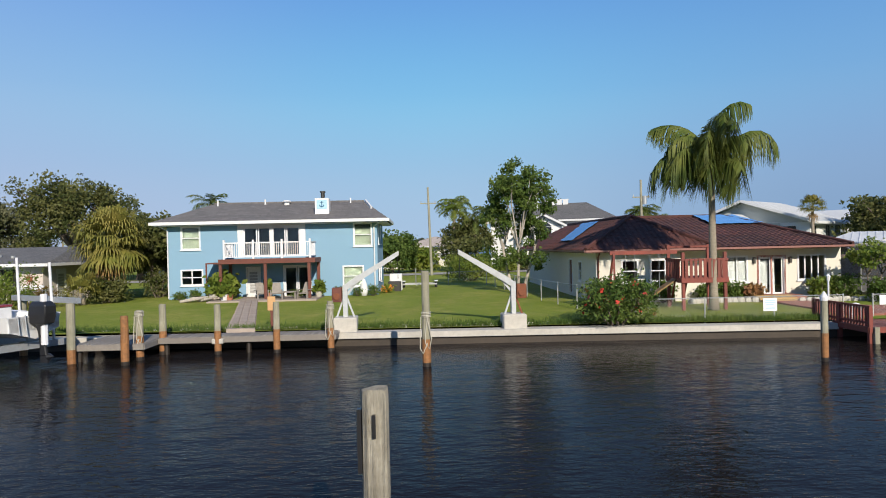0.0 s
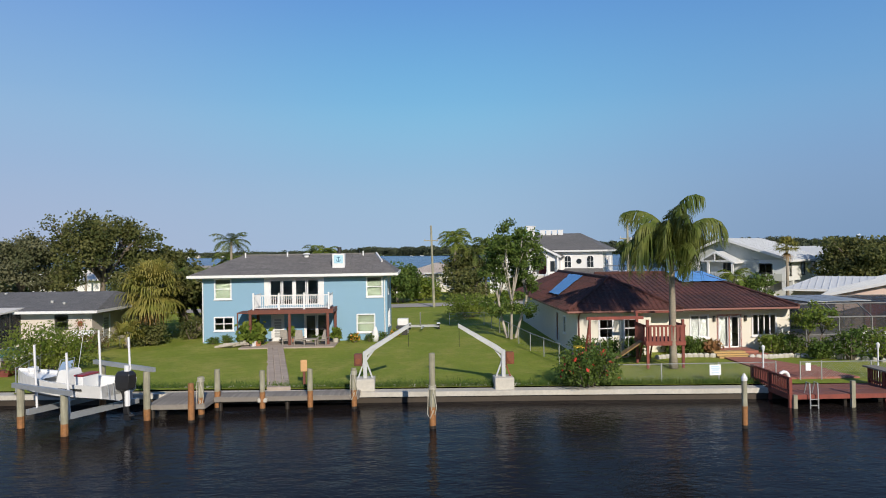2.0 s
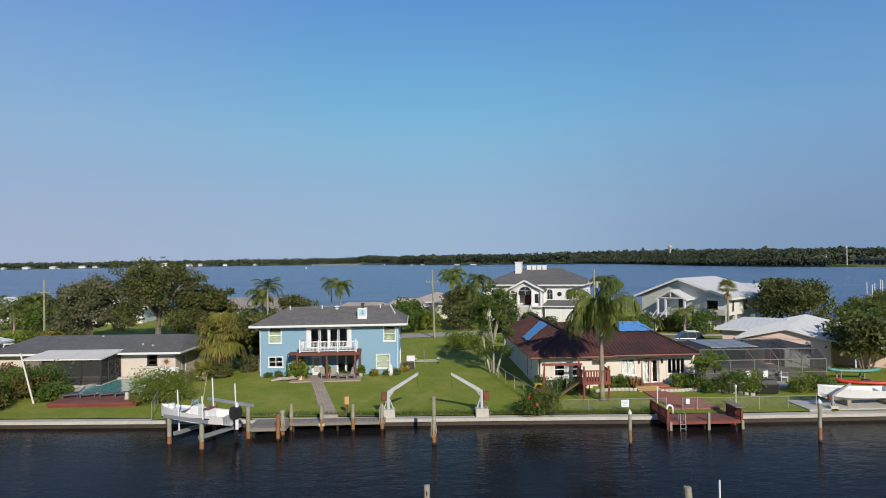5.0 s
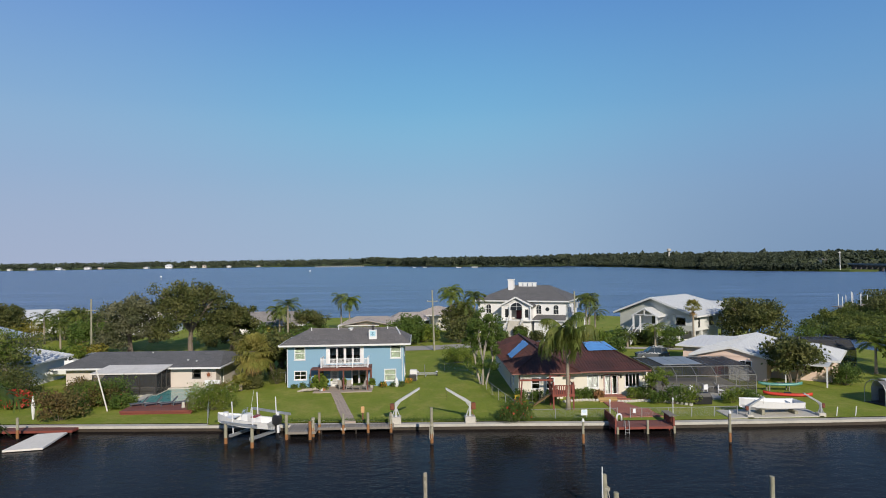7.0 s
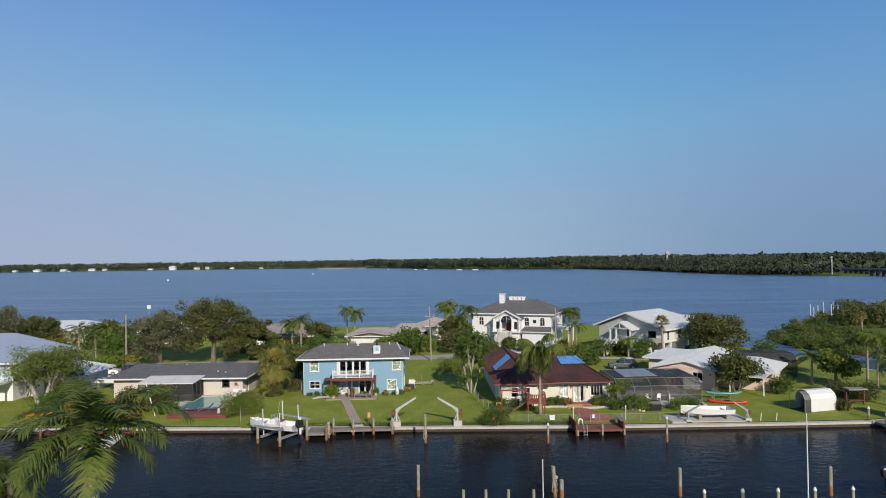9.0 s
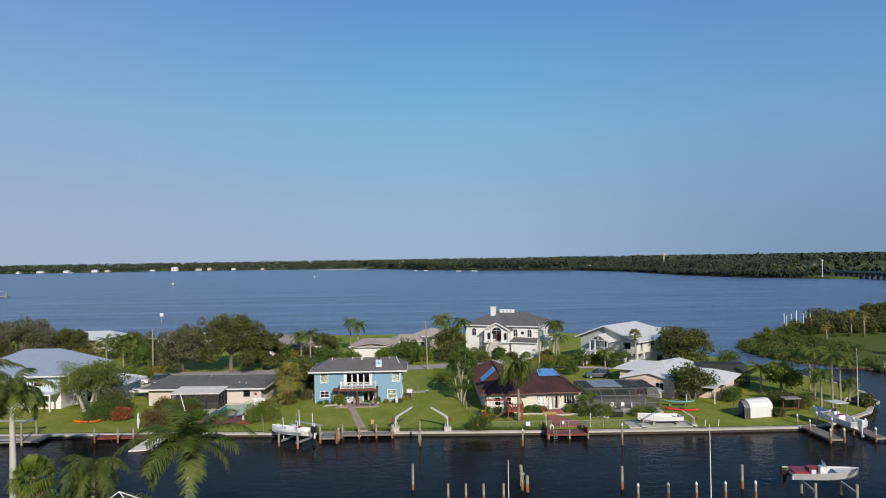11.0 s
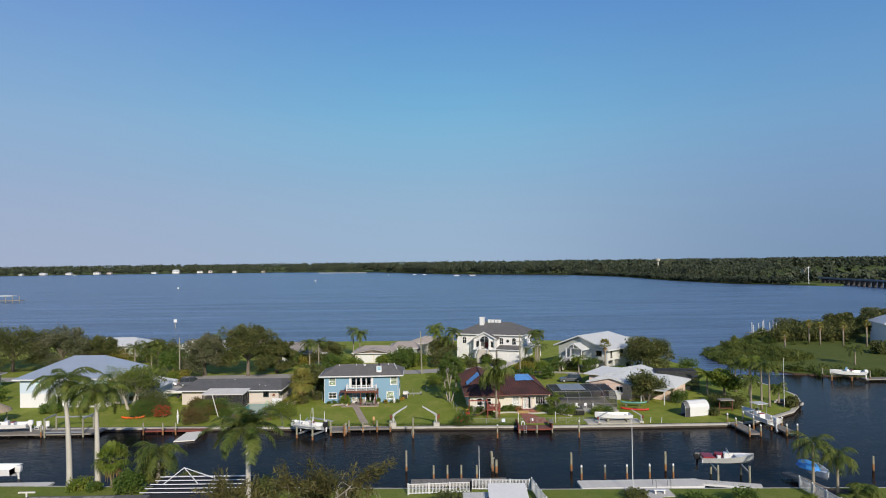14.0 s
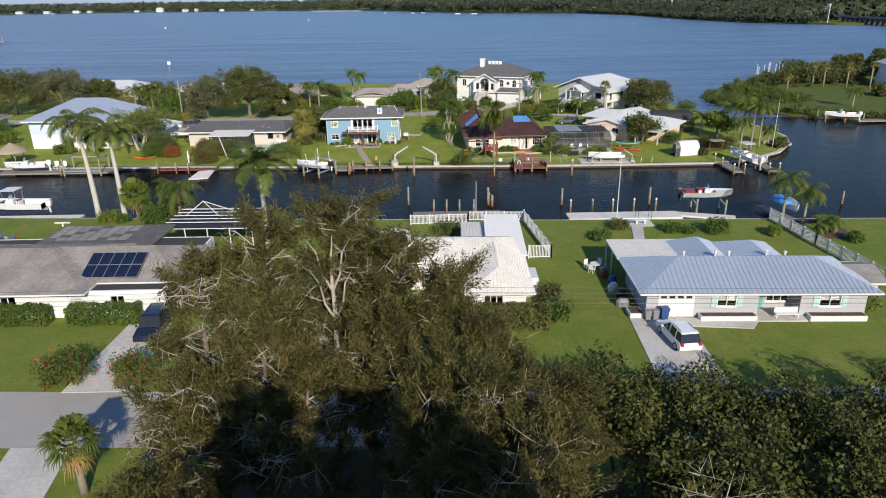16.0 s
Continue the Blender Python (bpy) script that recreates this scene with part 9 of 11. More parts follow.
bl = [(80 + mrng.uniform(0, 26), 58 + mrng.uniform(0, 38), 0.2 + mrng.uniform(0, 0.7), mrng.uniform(0.6, 1.2)) for _ in range(430)]
bl = [b for b in bl if b[1] - 54 > (b[0] - 78) * 0.35 and b[1] - 64 < (b[0] - 80) * 1.4]
pm = crown_points(bl, 42000, mrng)
pm[:, 2] = np.maximum(pm[:, 2], 0.1)
solo("spit_thicket", quads_mesh("spit_thicket", leaf_quads(pm, 0.28, mrng)), MANGROVE, "low green thicket on the tip of the spit", "thicket", kind="stuff")
for k, (x, y, r, h) in enumerate(((131, 124, 4.5, 5.0), (140, 121, 4.5, 4.6), (149, 120, 5.0, 4.6), (158, 116, 4.5, 4.4), (123, 112, 3.5, 3.6), (129, 72, 3.0, 3.4), (134, 68, 3.2, 3.2), (168, 108, 5.0, 5.0), (120.5, 101.5, 3.8, 5.2), (126, 101.5, 3.6, 4.4), (131.5, 101, 3.6, 4.0), (137, 100, 3.6, 4.2), (115.5, 100, 3.0, 4.2))):
    bush(x, y, 0.3, r, h, "dark green coastal scrub on the spit", BUSH_LEAF if k in (6, 7) else OAK_LEAF, 2600, 0.36, seed=480 + k, long=1.3, group="coastal scrub on the spit")
for k, (x, y, h) in enumerate(((121.5, 93.9, 6.6), (123.1, 90.8, 6.2), (128.5, 88.2, 6.4), (110.1, 86.5, 4.0), (133.3, 84.8, 7.2))):
    fan_palm(x, y, 0.35, h, "cabbage palm on the spit", 0.62, 0.8, 34, 8, 0.2, seed=240 + k, group="palms on the spit")
for k, (x, y, h) in enumerate(((110, 54, 5.5), (140, 66, 6.5), (150, 60, 6.0))):
    feather_palm(x, y, 0.35, h - 1.2, "feather palm on the spit lawn", fronds=16, L=3.0, droop=1.6, leaf=0.65, seed=246 + k, group="palms on the spit")
for k, (x, y, h, R) in enumerate(((160, 118, 9.0, 6.0), (172, 82, 8.5, 5.5), (190, 112, 9.5, 6.5), (215, 95, 9.0, 6.5), (150, 124, 7.0, 5.0), (144.5, 98.5, 9.6, 5.0))):
    limb_tree(x, y, 0.35, h, R, "dark broad tree behind the spit lawn", OAK_LEAF, BARK, 6000, 0.4, 6, 1, 250 + k, 1.0, 14, group="trees on the spit")

# ---- fences, play set, poles, cars, garden things ----
def chain_link(name, label, pts, h=1.15, z=G, pitch=3.0):
    f = thing(name, label, "fence", 0, 0, z)
    wire = Mesh()
    for a, b in zip(pts, pts[1:]):
        A, B = Vector((*a, 0)), Vector((*b, 0))
        L = (B - A).length
        n = max(1, round(L / pitch))
        for i in range(n + (b == pts[-1])):
            p = A.lerp(B, i / n)
            part("post", Mesh().tube([(p.x, p.y, -0.2), (p.x, p.y, h + 0.05)], 0.032, 6), GALV, f)
        part("top_rail", Mesh().tube([(A.x, A.y, h), (B.x, B.y, h)], 0.022, 6), GALV, f)
        d = (B - A).normalized()
        k = -h
        while k < L:
            for s in (1, -1):
                u0, u1 = (k, k + h) if s > 0 else (k + h, k)
                z0, z1 = 0.03, h
                if u0 < 0 or u1 < 0 or u0 > L or u1 > L:
                    ua, ub = sorted((u0, u1))
                    ca, cb = max(ua, 0), min(ub, L)
                    if cb - ca < 0.05:
                        continue
                    zz = lambda u: (u - u0) / (u1 - u0) * (z1 - z0) + z0
                    u0, u1, z0, z1 = ca, cb, zz(ca), zz(cb)
                p, q = A + d * u0, A + d * u1
                wire.add([(p.x, p.y, z0), (q.x, q.y, z1), (q.x, q.y, z1 + 0.006), (p.x, p.y, z0 + 0.006)], [(0, 1, 2, 3)])
            k += 0.13
    m = part("wire_mesh", wire, GALV, f)
    tagged(m, kind="stuff")
    return f


chain_link("chain_link_fence", "galvanised chain-link fence along the canal lot", [(12.4, 0.6), (21.2, 0.5)], h=0.88)
chain_link("chain_link_fence", "galvanised chain-link fence by the red dock", [(22.4, 0.4), (23.5, 0.4), (26.0, 0.3), (32.6, 0.4)], h=0.88, pitch=2.4)
sg = thing("notice_board", "blank white notice sheet wired to the fence", "sign", 18.05, 0.5, G)
part("sheet", Mesh().box(-0.29, -0.06, 0.28, 0.29, -0.045, 0.82), plain("faded_white_sign", (0.75, 0.78, 0.8)), sg)
for k, (z0, w_) in enumerate(((0.70, 0.2), (0.61, 0.23), (0.52, 0.17), (0.38, 0.2))):
    part("print_bar", Mesh().box(-w_, -0.068, z0, w_, -0.062, z0 + 0.05), plain("faded_blue_print", (0.45, 0.6, 0.72)), sg)
sg2 = thing("notice_board", "small white notice on the gate", "sign", 22.75, 0.35, G)
part("sheet", Mesh().box(-0.13, -0.06, 0.45, 0.13, -0.045, 0.85), plain("faded_white_sign", (0.75, 0.78, 0.8)), sg2)
chain_link("chain_link_fence", "chain-link fence running back between the lots", [(12.2, 1.2), (10.4, 12), (9.4, 22), (8.6, 28), (5.4, 27.4)])
chain_link("chain_link_fence", "chain-link fence beside the beige house", [(-17.6, 1.4), (-19.0, 6), (-19.6, 14), (-19.4, 20)])
for x, y in ((20.45, 0.3), (26.5, 0.5)):
    lp = thing("dock_lamp", "small white lamp post at the dock", "lamp post", x, y, G)
    part("post", Mesh().tube([(0, 0, 0), (0, 0, 1.5)], 0.04, 8), WHITE, lp)
    part("lantern", Mesh().tube([(0, 0, 1.5), (0, 0, 1.7), (0, 0, 1.8)], [0.06, 0.10, 0.02], 8), WHITE, lp)


def play_set():
    p = thing("play_set", "red-stained wooden play set with swings and tower", "play set", 15.85, 4.2, G, -1)
    # tower platform
    for x, y in ((0, 0), (2.0, 0), (0, 2.0), (2.0, 2.0)):
        part("post", Mesh().box(x - 0.07, y - 0.07, 0, x + 0.07, y + 0.07, 3.1 if y else 2.75), RED_WOOD, p)
    part("platform", Mesh().box(-0.1, -0.1, 1.45, 2.1, 2.1, 1.53), RED_WOOD, p)
    part("platform_rim", Mesh().box(-0.12, -0.14, 1.3, 2.12, -0.1, 1.55).box(-0.14, -0.1, 1.3, -0.1, 2.1, 1.55).box(2.1, -0.1, 1.3, 2.14, 2.1, 1.55), RED_WOOD, p)
    part("top_rail", Mesh().box(-0.12, -0.13, 2.35, 2.12, -0.09, 2.45).box(-0.13, -0.1, 2.35, -0.09, 2.1, 2.45).box(2.09, -0.1, 2.35, 2.13, 2.1, 2.45).box(-0.1, 1.9, 2.95, 2.1, 2.1, 3.05), RED_WOOD, p)
    slat = Mesh().box(-0.07, -0.015, 1.5, 0.07, 0.015, 2.42).data("slat")
    slat.materials.append(RED_WOOD)
    for k in range(9):
        part("slat", slat, RED_WOOD, p, at=pose(0.12 + k * 0.22, -0.14, 0))
        part("slat", slat, RED_WOOD, p, at=pose(-0.14, 0.12 + k * 0.22, 0, 0, 0, 90))
        part("slat", slat, RED_WOOD, p, at=pose(2.14, 0.12 + k * 0.22, 0, 0, 0, 90))
    # swing beam and A-frame
    part("swing_beam", Mesh().box(-3.2, 1.0, 2.68, 0.1, 1.12, 2.86), RED_WOOD, p)
    part("a_leg", Mesh().bar((-3.0, 1.06, 2.8), (-3.3, -0.2, 0), 0.1, 0.12), RED_WOOD, p)
    part("a_leg", Mesh().bar((-3.0, 1.06, 2.8), (-3.1, 2.3, 0), 0.1, 0.12), RED_WOOD, p)
    part("a_brace", Mesh().bar((-3.2, 0.35, 1.2), (-3.1, 1.8, 1.2), 0.08, 0.1), RED_WOOD, p)
    for x0, s in ((-2.2, "tyre"), (-1.0, "seat")):
        sw = part("swing", Mesh().tube([(x0 - 0.22, 1.06, 2.76), (x0 - 0.22, 1.06, 0.55)], 0.012, 5).tube([(x0 + 0.22, 1.06, 2.76), (x0 + 0.22, 1.06, 0.55)], 0.012, 5), GALV, p)
        if s == "tyre":
            part("tyre", Mesh().tube([(x0 + 0.3 * math.cos(k * math.tau / 14), 1.06 + 0.3 * math.sin(k * math.tau / 14), 0.45) for k in range(15)], 0.1, 8), RUBBER, sw)
        else:
            part("seat", Mesh().tube([(x0 - 0.24, 1.06, 0.56), (x0, 1.06, 0.48), (x0 + 0.24, 1.06, 0.56)], 0.04, 6), BLACK, sw)
    part("ladder", Mesh().bar((0.4, 2.1, 1.5), (0.4, 2.9, 0), 0.08).bar((1.0, 2.1, 1.5), (1.0, 2.9, 0), 0.08), RED_WOOD, p)
    part("slide", Mesh().add([(-0.1, 0.5, 1.5), (-0.1, 1.1, 1.5), (-2.0, 1.1, 0.25), (-2.0, 0.5, 0.25), (-0.1, 0.5, 1.42), (-0.1, 1.1, 1.42), (-2.0, 1.1, 0.17), (-2.0, 0.5, 0.17)], [(0, 1, 2, 3), (7, 6, 5, 4), (0, 3, 7, 4), (1, 5, 6, 2)]), plain("faded_yellow_slide", (0.22, 0.13, 0.04)), p, "faded yellow slide")
    return p


play_set()
ply = thing("toy_car", "small red and yellow toy car in the yard", "toy", 12.6, 7.0, G)
part("body", Mesh().box(-0.4, -0.3, 0.15, 0.4, 0.3, 0.5), KAYAK_RED, ply, bevel=0.06)
part("roof", Mesh().box(-0.3, -0.28, 0.85, 0.25, 0.28, 0.92).box(-0.3, -0.28, 0.5, -0.24, 0.28, 0.86).box(0.2, -0.28, 0.5, 0.25, 0.28, 0.86), YELLOW, ply)

# low stone garden edge and brick path by the red dock
edge_t = thing("garden_edge", "low pale stone edging of the flower bed", "edging", 0, 0, G)
stone = Mesh().loft([[(0.2 * math.cos(k * math.tau / 7) * w, 0.13 * math.sin(k * math.tau / 7) * w, z) for k in range(7)] for w, z in ((1.0, -0.05), (1.05, 0.1), (0.7, 0.2))]).data("stone")
stone.materials.append(CONCRETE)
for k in range(36):
    u = k / 35
    x = 17.6 + u * 12.4
    y = 7.6 + 0.5 * math.sin(u * 9) - (u > 0.65) * (u - 0.65) * 8
    if not 21.3 < x < 23.2:
        part("stone", stone, CONCRETE, edge_t, at=pose(x, y, 0, 0, 0, random.uniform(-20, 20)))
bp = solo("path_brick", Mesh().slab([(21.8, 0.6), (25.6, 0.6), (25.0, 3.4), (23.4, 7.4), (21.6, 7.6)], 0.3, LAND_Z - 0.02), RED_PAVER, "red brick path from the steps to the dock", "path", kind="structure")
brick = Mesh().box(0, 0, 0, 0.42, 0.2, 0.03).data("brick")
brick.materials.append(RED_PAVER)
for j in range(14):
    for i in range(7):
        part("brick", brick, RED_PAVER, bp, at=pose(21.9 + i * 0.46 + (j % 2) * 0.22, 0.7 + j * 0.24, LAND_Z - 0.03))
st = thing("garden_steps", "timber and brick garden steps at the french doors", "steps", 22.2, 7.6, G)
for k in range(3):
    part("step", Mesh().box(-0.9, -0.3 + k * 0.4, -0.1, 1.1, 0.15 + k * 0.4, 0.08 + k * 0.09), plain("yellowed_timber", (0.42, 0.27, 0.10)), st)
gr = thing("grill", "black covered barbecue grill", "grill", 31.4, 5.6, G)
part("cover", Mesh().loft([[(sx * w, sy * 0.38 * w, z) for sx, sy in ((-1, -1), (1, -1), (1, 1), (-1, 1))] for w, z in ((0.9, 0.02), (0.92, 0.75), (0.7, 1.15), (0.4, 1.2))]), BLACK, gr, bevel=0.03)
for k, (x, y, rz) in enumerate(((32.0, 9.5, 20), (33.4, 10.0, 200), (35.0, 9.3, 60))):
    c = thing("patio_chair", "white patio chair inside the pool cage", "chair", x, y, 0.85, rz, "patio chairs in the cage")
    part("seat", Mesh().box(-0.28, -0.28, 0.4, 0.28, 0.28, 0.46), WHITE_VINYL, c)
    part("backrest", Mesh().box(-0.28, 0.24, 0.46, 0.28, 0.3, 0.95), WHITE_VINYL, c)
    for sx in (-0.25, 0.25):
        for sy in (-0.25, 0.25):
            part("leg", Mesh().box(sx - 0.02, sy - 0.02, 0, sx + 0.02, sy + 0.02, 0.4), WHITE_VINYL, c)
tb = thing("patio_table", "white patio table inside the pool cage", "table", 31.0, 10.4, 0.85)
part("tabletop", Mesh().box(-0.8, -0.5, 0.7, 0.8, 0.5, 0.75), WHITE_VINYL, tb)
for sx in (-0.7, 0.7):
    part("leg", Mesh().box(sx - 0.03, -0.4, 0, sx + 0.03, 0.4, 0.7), WHITE_VINYL, tb)
pad("pool_deck_cage", [(28.9, 7.7), (38.8, 7.4), (39.2, 19.2), (29.2, 19.4)], CONCRETE, "pale concrete pool deck in the cage", "patio", LAND_Z, 0.1)


DARK_SLING = plain("grey_sling", (0.10, 0.11, 0.12), 0.7)


def lounger(x, y, z, rz, mat, label, group):
    c = thing("sun_lounger", label, "lounger", x, y, z, rz, group)
    part("bed", Mesh().box(0, -0.3, 0.28, 1.2, 0.3, 0.33), mat, c)
    part("backrest", Mesh().add([(1.2, -0.3, 0.28), (1.2, 0.3, 0.28), (1.75, 0.3, 0.85), (1.75, -0.3, 0.85), (1.24, -0.3, 0.26), (1.24, 0.3, 0.26), (1.79, 0.3, 0.82), (1.79, -0.3, 0.82)], [(3, 2, 1, 0), (4, 5, 6, 7), (0, 1, 5, 4), (1, 2, 6, 5), (2, 3, 7, 6), (3, 0, 4, 7)]), mat, c)
    for x0 in (0.1, 1.15):
        for s in (-0.26, 0.26):
            part("leg", Mesh().box(x0 - 0.025, s - 0.025, 0, x0 + 0.025, s + 0.025, 0.28), mat, c)
    return c


for x, y in ((35.2, 12.0), (36.8, 12.4)):
    lounger(x, y, 0.85, 200, WHITE_VINYL, "white sun lounger in the pool cage", "loungers in the cage")
# pool terrace of the beige house
deck("deck", "raised red-stained pool deck", "deck", -27.8, -20.6, 5.6, 9.4, 1.0, 0.16, RED_DECK, run="x", rim=RED_WOOD, legs=False)
solo("deck_skirt", Mesh().box(-27.75, 5.62, 0.5, -20.65, 9.35, 0.95), RED_WOOD, "red board skirting of the pool deck", "deck skirt", kind="structure")
pool = thing("swimming_pool", "rectangular pool with pale coping and green water", "pool", -25.9, 14.2, 0.72, 2)
part("coping", Mesh().box(-3.0, -4.6, -0.2, 3.2, -4.0, 0.2).box(-3.0, 3.6, -0.2, 3.2, 4.2, 0.2).box(-3.0, -4.0, -0.2, -2.3, 3.6, 0.2).box(2.4, -4.0, -0.2, 3.2, 3.6, 0.2), CONCRETE, pool)
part("water", Mesh().box(-2.3, -4.0, -0.3, 2.4, 3.6, 0.08), POOL, pool)
part("ladder_rail", Mesh().tube([(2.5, 1.2, 0.2), (2.4, 1.2, 1.0), (2.1, 1.2, 1.05), (1.9, 1.2, 0.0)], 0.03, 6).tube([(2.5, 1.8, 0.2), (2.4, 1.8, 1.0), (2.1, 1.8, 1.05), (1.9, 1.8, 0.0)], 0.03, 6), plain("green_hose", (0.2, 0.45, 0.2)), pool)
for k, (x, y) in enumerate(((-27.6, 7.4), (-26.2, 7.5), (-24.6, 7.6), (-23.4, 7.8))):
    lounger(x, y, 1.0, 30, DARK_SLING, "grey sun lounger on the red deck", "loungers on the red deck")
for k, (x, y) in enumerate(((-21.8, 6.6), (-20.9, 6.7))):
    st = thing("garden_statue", "small stone lion figure on the deck edge", "statue", x, y, 1.0)
    part("figure", Mesh().loft([[(w * math.cos(a * math.tau / 8), w * 0.7 * math.sin(a * math.tau / 8), z) for a in range(8)] for w, z in ((0.22, 0), (0.2, 0.15), (0.16, 0.4), (0.17, 0.52), (0.08, 0.62))]), CONCRETE, st, smooth=True)
sp = thing("leaning_pole", "pale leaning pole with rope in the west garden", "pole", -29.8, 7.2, G)
part("pole", Mesh().tube([(0, 0, 0), (-1.3, 0.4, 4.2)], 0.07, 8), PALE_DOCK, sp)
ps = thing("pool_skimmer_post", "white upright canoe stood in the grass", "canoe", -35.6, 4.2, G)
part("hull", Mesh().tube([(0, 0, 0), (0.02, 0, 1.2), (0, 0, 2.3)], [0.08, 0.2, 0.05], 8), WHITE, ps)

# blue house lot: path, sign post, furniture, pots, stones, trailer, air unit, climbing frame
path = solo("path_blue", Mesh().slab([(-4.7, 0.7), (-3.5, 0.7), (-7.05, 15.4), (-8.25, 15.4)], 0.3, LAND_Z + 0.0), PAVER, "narrow paver path from dock to door", "path", kind="structure")
pv = Mesh().box(0.01, 0.01, -0.05, 0.34, 0.26, 0.03).data("paver")
pv.materials.append(PAVER)
for j in range(54):
    u = j / 54
    x = -4.7 - 3.55 * u
    for i in range(3):
        part("paver", pv, PAVER, path, at=pose(x + 0.05 + i * 0.37, 0.75 + 14.6 * u, LAND_Z - 0.02 + 0.135 * min(1, u / 0.7), 0, 0, 3))
pt = solo("patio_blue", Mesh().slab([(-9.9, 14.0), (-3.2, 14.2), (-3.2, 17.5), (-9.9, 17.4)], 0.4, 0.86), PAVER, "paved terrace under the balcony", "patio", kind="structure")
sgn = thing("garden_sign", "small wooden post sign by the path", "sign", -2.9, 1.2, G)
part("post", Mesh().box(-0.06, -0.06, 0, 0.06, 0.06, 1.1), BROWN_WOOD, sgn)
part("board", Mesh().box(-0.17, -0.1, 0.75, 0.17, -0.065, 1.35), plain("ochre_board", (0.55, 0.32, 0.14)), sgn, bevel=0.02)
for k, (x, y, rz) in enumerate(((-5.9, 15.3, 10), (-4.1, 15.2, -20), (-6.9, 15.6, 30))):
    c = thing("adirondack_chair", "brown wooden adirondack chair on the terrace", "chair", x, y, 0.86, rz, "terrace chairs")
    part("seat", Mesh().box(-0.3, -0.3, 0.3, 0.3, 0.25, 0.35), DOCK_WOOD, c)
    part("backrest", Mesh().add([(-0.3, 0.2, 0.33), (0.3, 0.2, 0.33), (0.24, 0.5, 1.0), (-0.24, 0.5, 1.0), (-0.3, 0.24, 0.31), (0.3, 0.24, 0.31), (0.24, 0.54, 0.98), (-0.24, 0.54, 0.98)], [(3, 2, 1, 0), (4, 5, 6, 7), (0, 1, 5, 4), (1, 2, 6, 5), (2, 3, 7, 6), (3, 0, 4, 7)]), DOCK_WOOD, c)
    part("arm", Mesh().box(-0.4, -0.3, 0.52, -0.28, 0.35, 0.55), DOCK_WOOD, c)
    part("arm", Mesh().box(0.28, -0.3, 0.52, 0.4, 0.35, 0.55), DOCK_WOOD, c)
    for sx in (-0.33, 0.33):
        part("leg", Mesh().box(sx - 0.04, -0.3, 0, sx + 0.04, -0.22, 0.52), DOCK_WOOD, c)
t2 = thing("terrace_table", "low wooden table on the terrace", "table", -5.0, 14.9, 0.86)
part("tabletop", Mesh().box(-0.5, -0.35, 0.42, 0.5, 0.35, 0.48), DOCK_WOOD, t2)
for sx in (-0.4, 0.4):
    part("leg", Mesh().box(sx - 0.04, -0.25, 0, sx + 0.04, 0.25, 0.42), DOCK_WOOD, t2)
for k, (x, y, s_, m) in enumerate(((-9.9, 15.3, 0.3, CONCRETE), (-9.1, 15.0, 0.28, WHITE), (-8.8, 15.1, 0.25, TERRACOTTA), (-6.7, 16.6, 0.25, TERRACOTTA), (-3.4, 16.4, 0.25, CONCRETE))):
    p = thing("plant_pot", "planted garden pot on the terrace", "pot", x, y, 0.84, 0, "terrace pots")
    part("pot", Mesh().tube([(0, 0, 0), (0, 0, s_ * 1.3), (0, 0, s_ * 1.4)], [s_ * 0.7, s_, s_ * 1.08], 12), m, p)
    part("plant", quads_mesh("plant", leaf_quads(crown_points([(0, 0, s_ * 2.0, s_ * 1.5), (0.05, 0, s_ * 3.2, s_ * 1.2)], 160, np.random.default_rng(300 + k)), 0.22, np.random.default_rng(k))), LIME_LEAF, p)
rs = thing("driftwood_pile", "heap of driftwood and rocks by the path", "driftwood", -10.8, 14.9, 0.78)
for k in range(7):
    part("log", Mesh().tube([(-1.0 + k * 0.25, 0.2 * (k % 3), 0.06 + 0.06 * (k % 4)), (0.3 + k * 0.2, -0.2 + 0.15 * (k % 4), 0.22 + 0.05 * (k % 3))], [0.10, 0.06], 7), PALE_BARK, rs)
vs = thing("garden_statue", "white shell-shaped garden ornament", "statue", -0.5, 16.8, 0.8)
part("figure", Mesh().loft([[(w * math.cos(a * math.tau / 9), 0.12 * math.sin(a * math.tau / 9), z) for a in range(9)] for w, z in ((0.2, 0), (0.28, 0.35), (0.2, 0.8), (0.08, 1.1))]), WHITE, vs, smooth=True)
ac = thing("air_conditioner", "white outdoor air-conditioning unit beside the house", "air conditioner", 1.35, 20.6, 0.76)
part("case", Mesh().box(-0.45, -0.45, 0, 0.45, 0.45, 0.75), BRONZE, ac, bevel=0.03)
part("tank", Mesh().box(-0.4, 0.6, 0, 0.5, 1.4, 1.25), WHITE, ac, bevel=0.05)
tr = thing("boat_trailer", "small galvanised boat trailer parked on the lawn", "trailer", 3.1, 24.0, G)
part("frame", Mesh().bar((-1.3, 0.3, 0.45), (1.3, 0.3, 0.45), 0.1).bar((-1.3, -0.6, 0.45), (1.3, -0.6, 0.45), 0.1).bar((0, -0.6, 0.45), (-0.2, -2.4, 0.5), 0.1).bar((-0.3, 0.2, 0.5), (-0.3, -0.4, 1.6), 0.1), GALV, tr)
for sx in (-1.25, 1.25):
    w = part("wheel", Mesh().tube([(sx - 0.1, 0, 0.3), (sx + 0.1, 0, 0.3)], 0.3, 14), RUBBER, tr)
    part("fender", Mesh().box(sx - 0.15, -0.4, 0.62, sx + 0.15, 0.4, 0.68), WHITE, w, bevel=0.02)
cl = thing("climbing_frame", "small white pipe frame on the lawn", "frame", -15.0, 20.6, G)
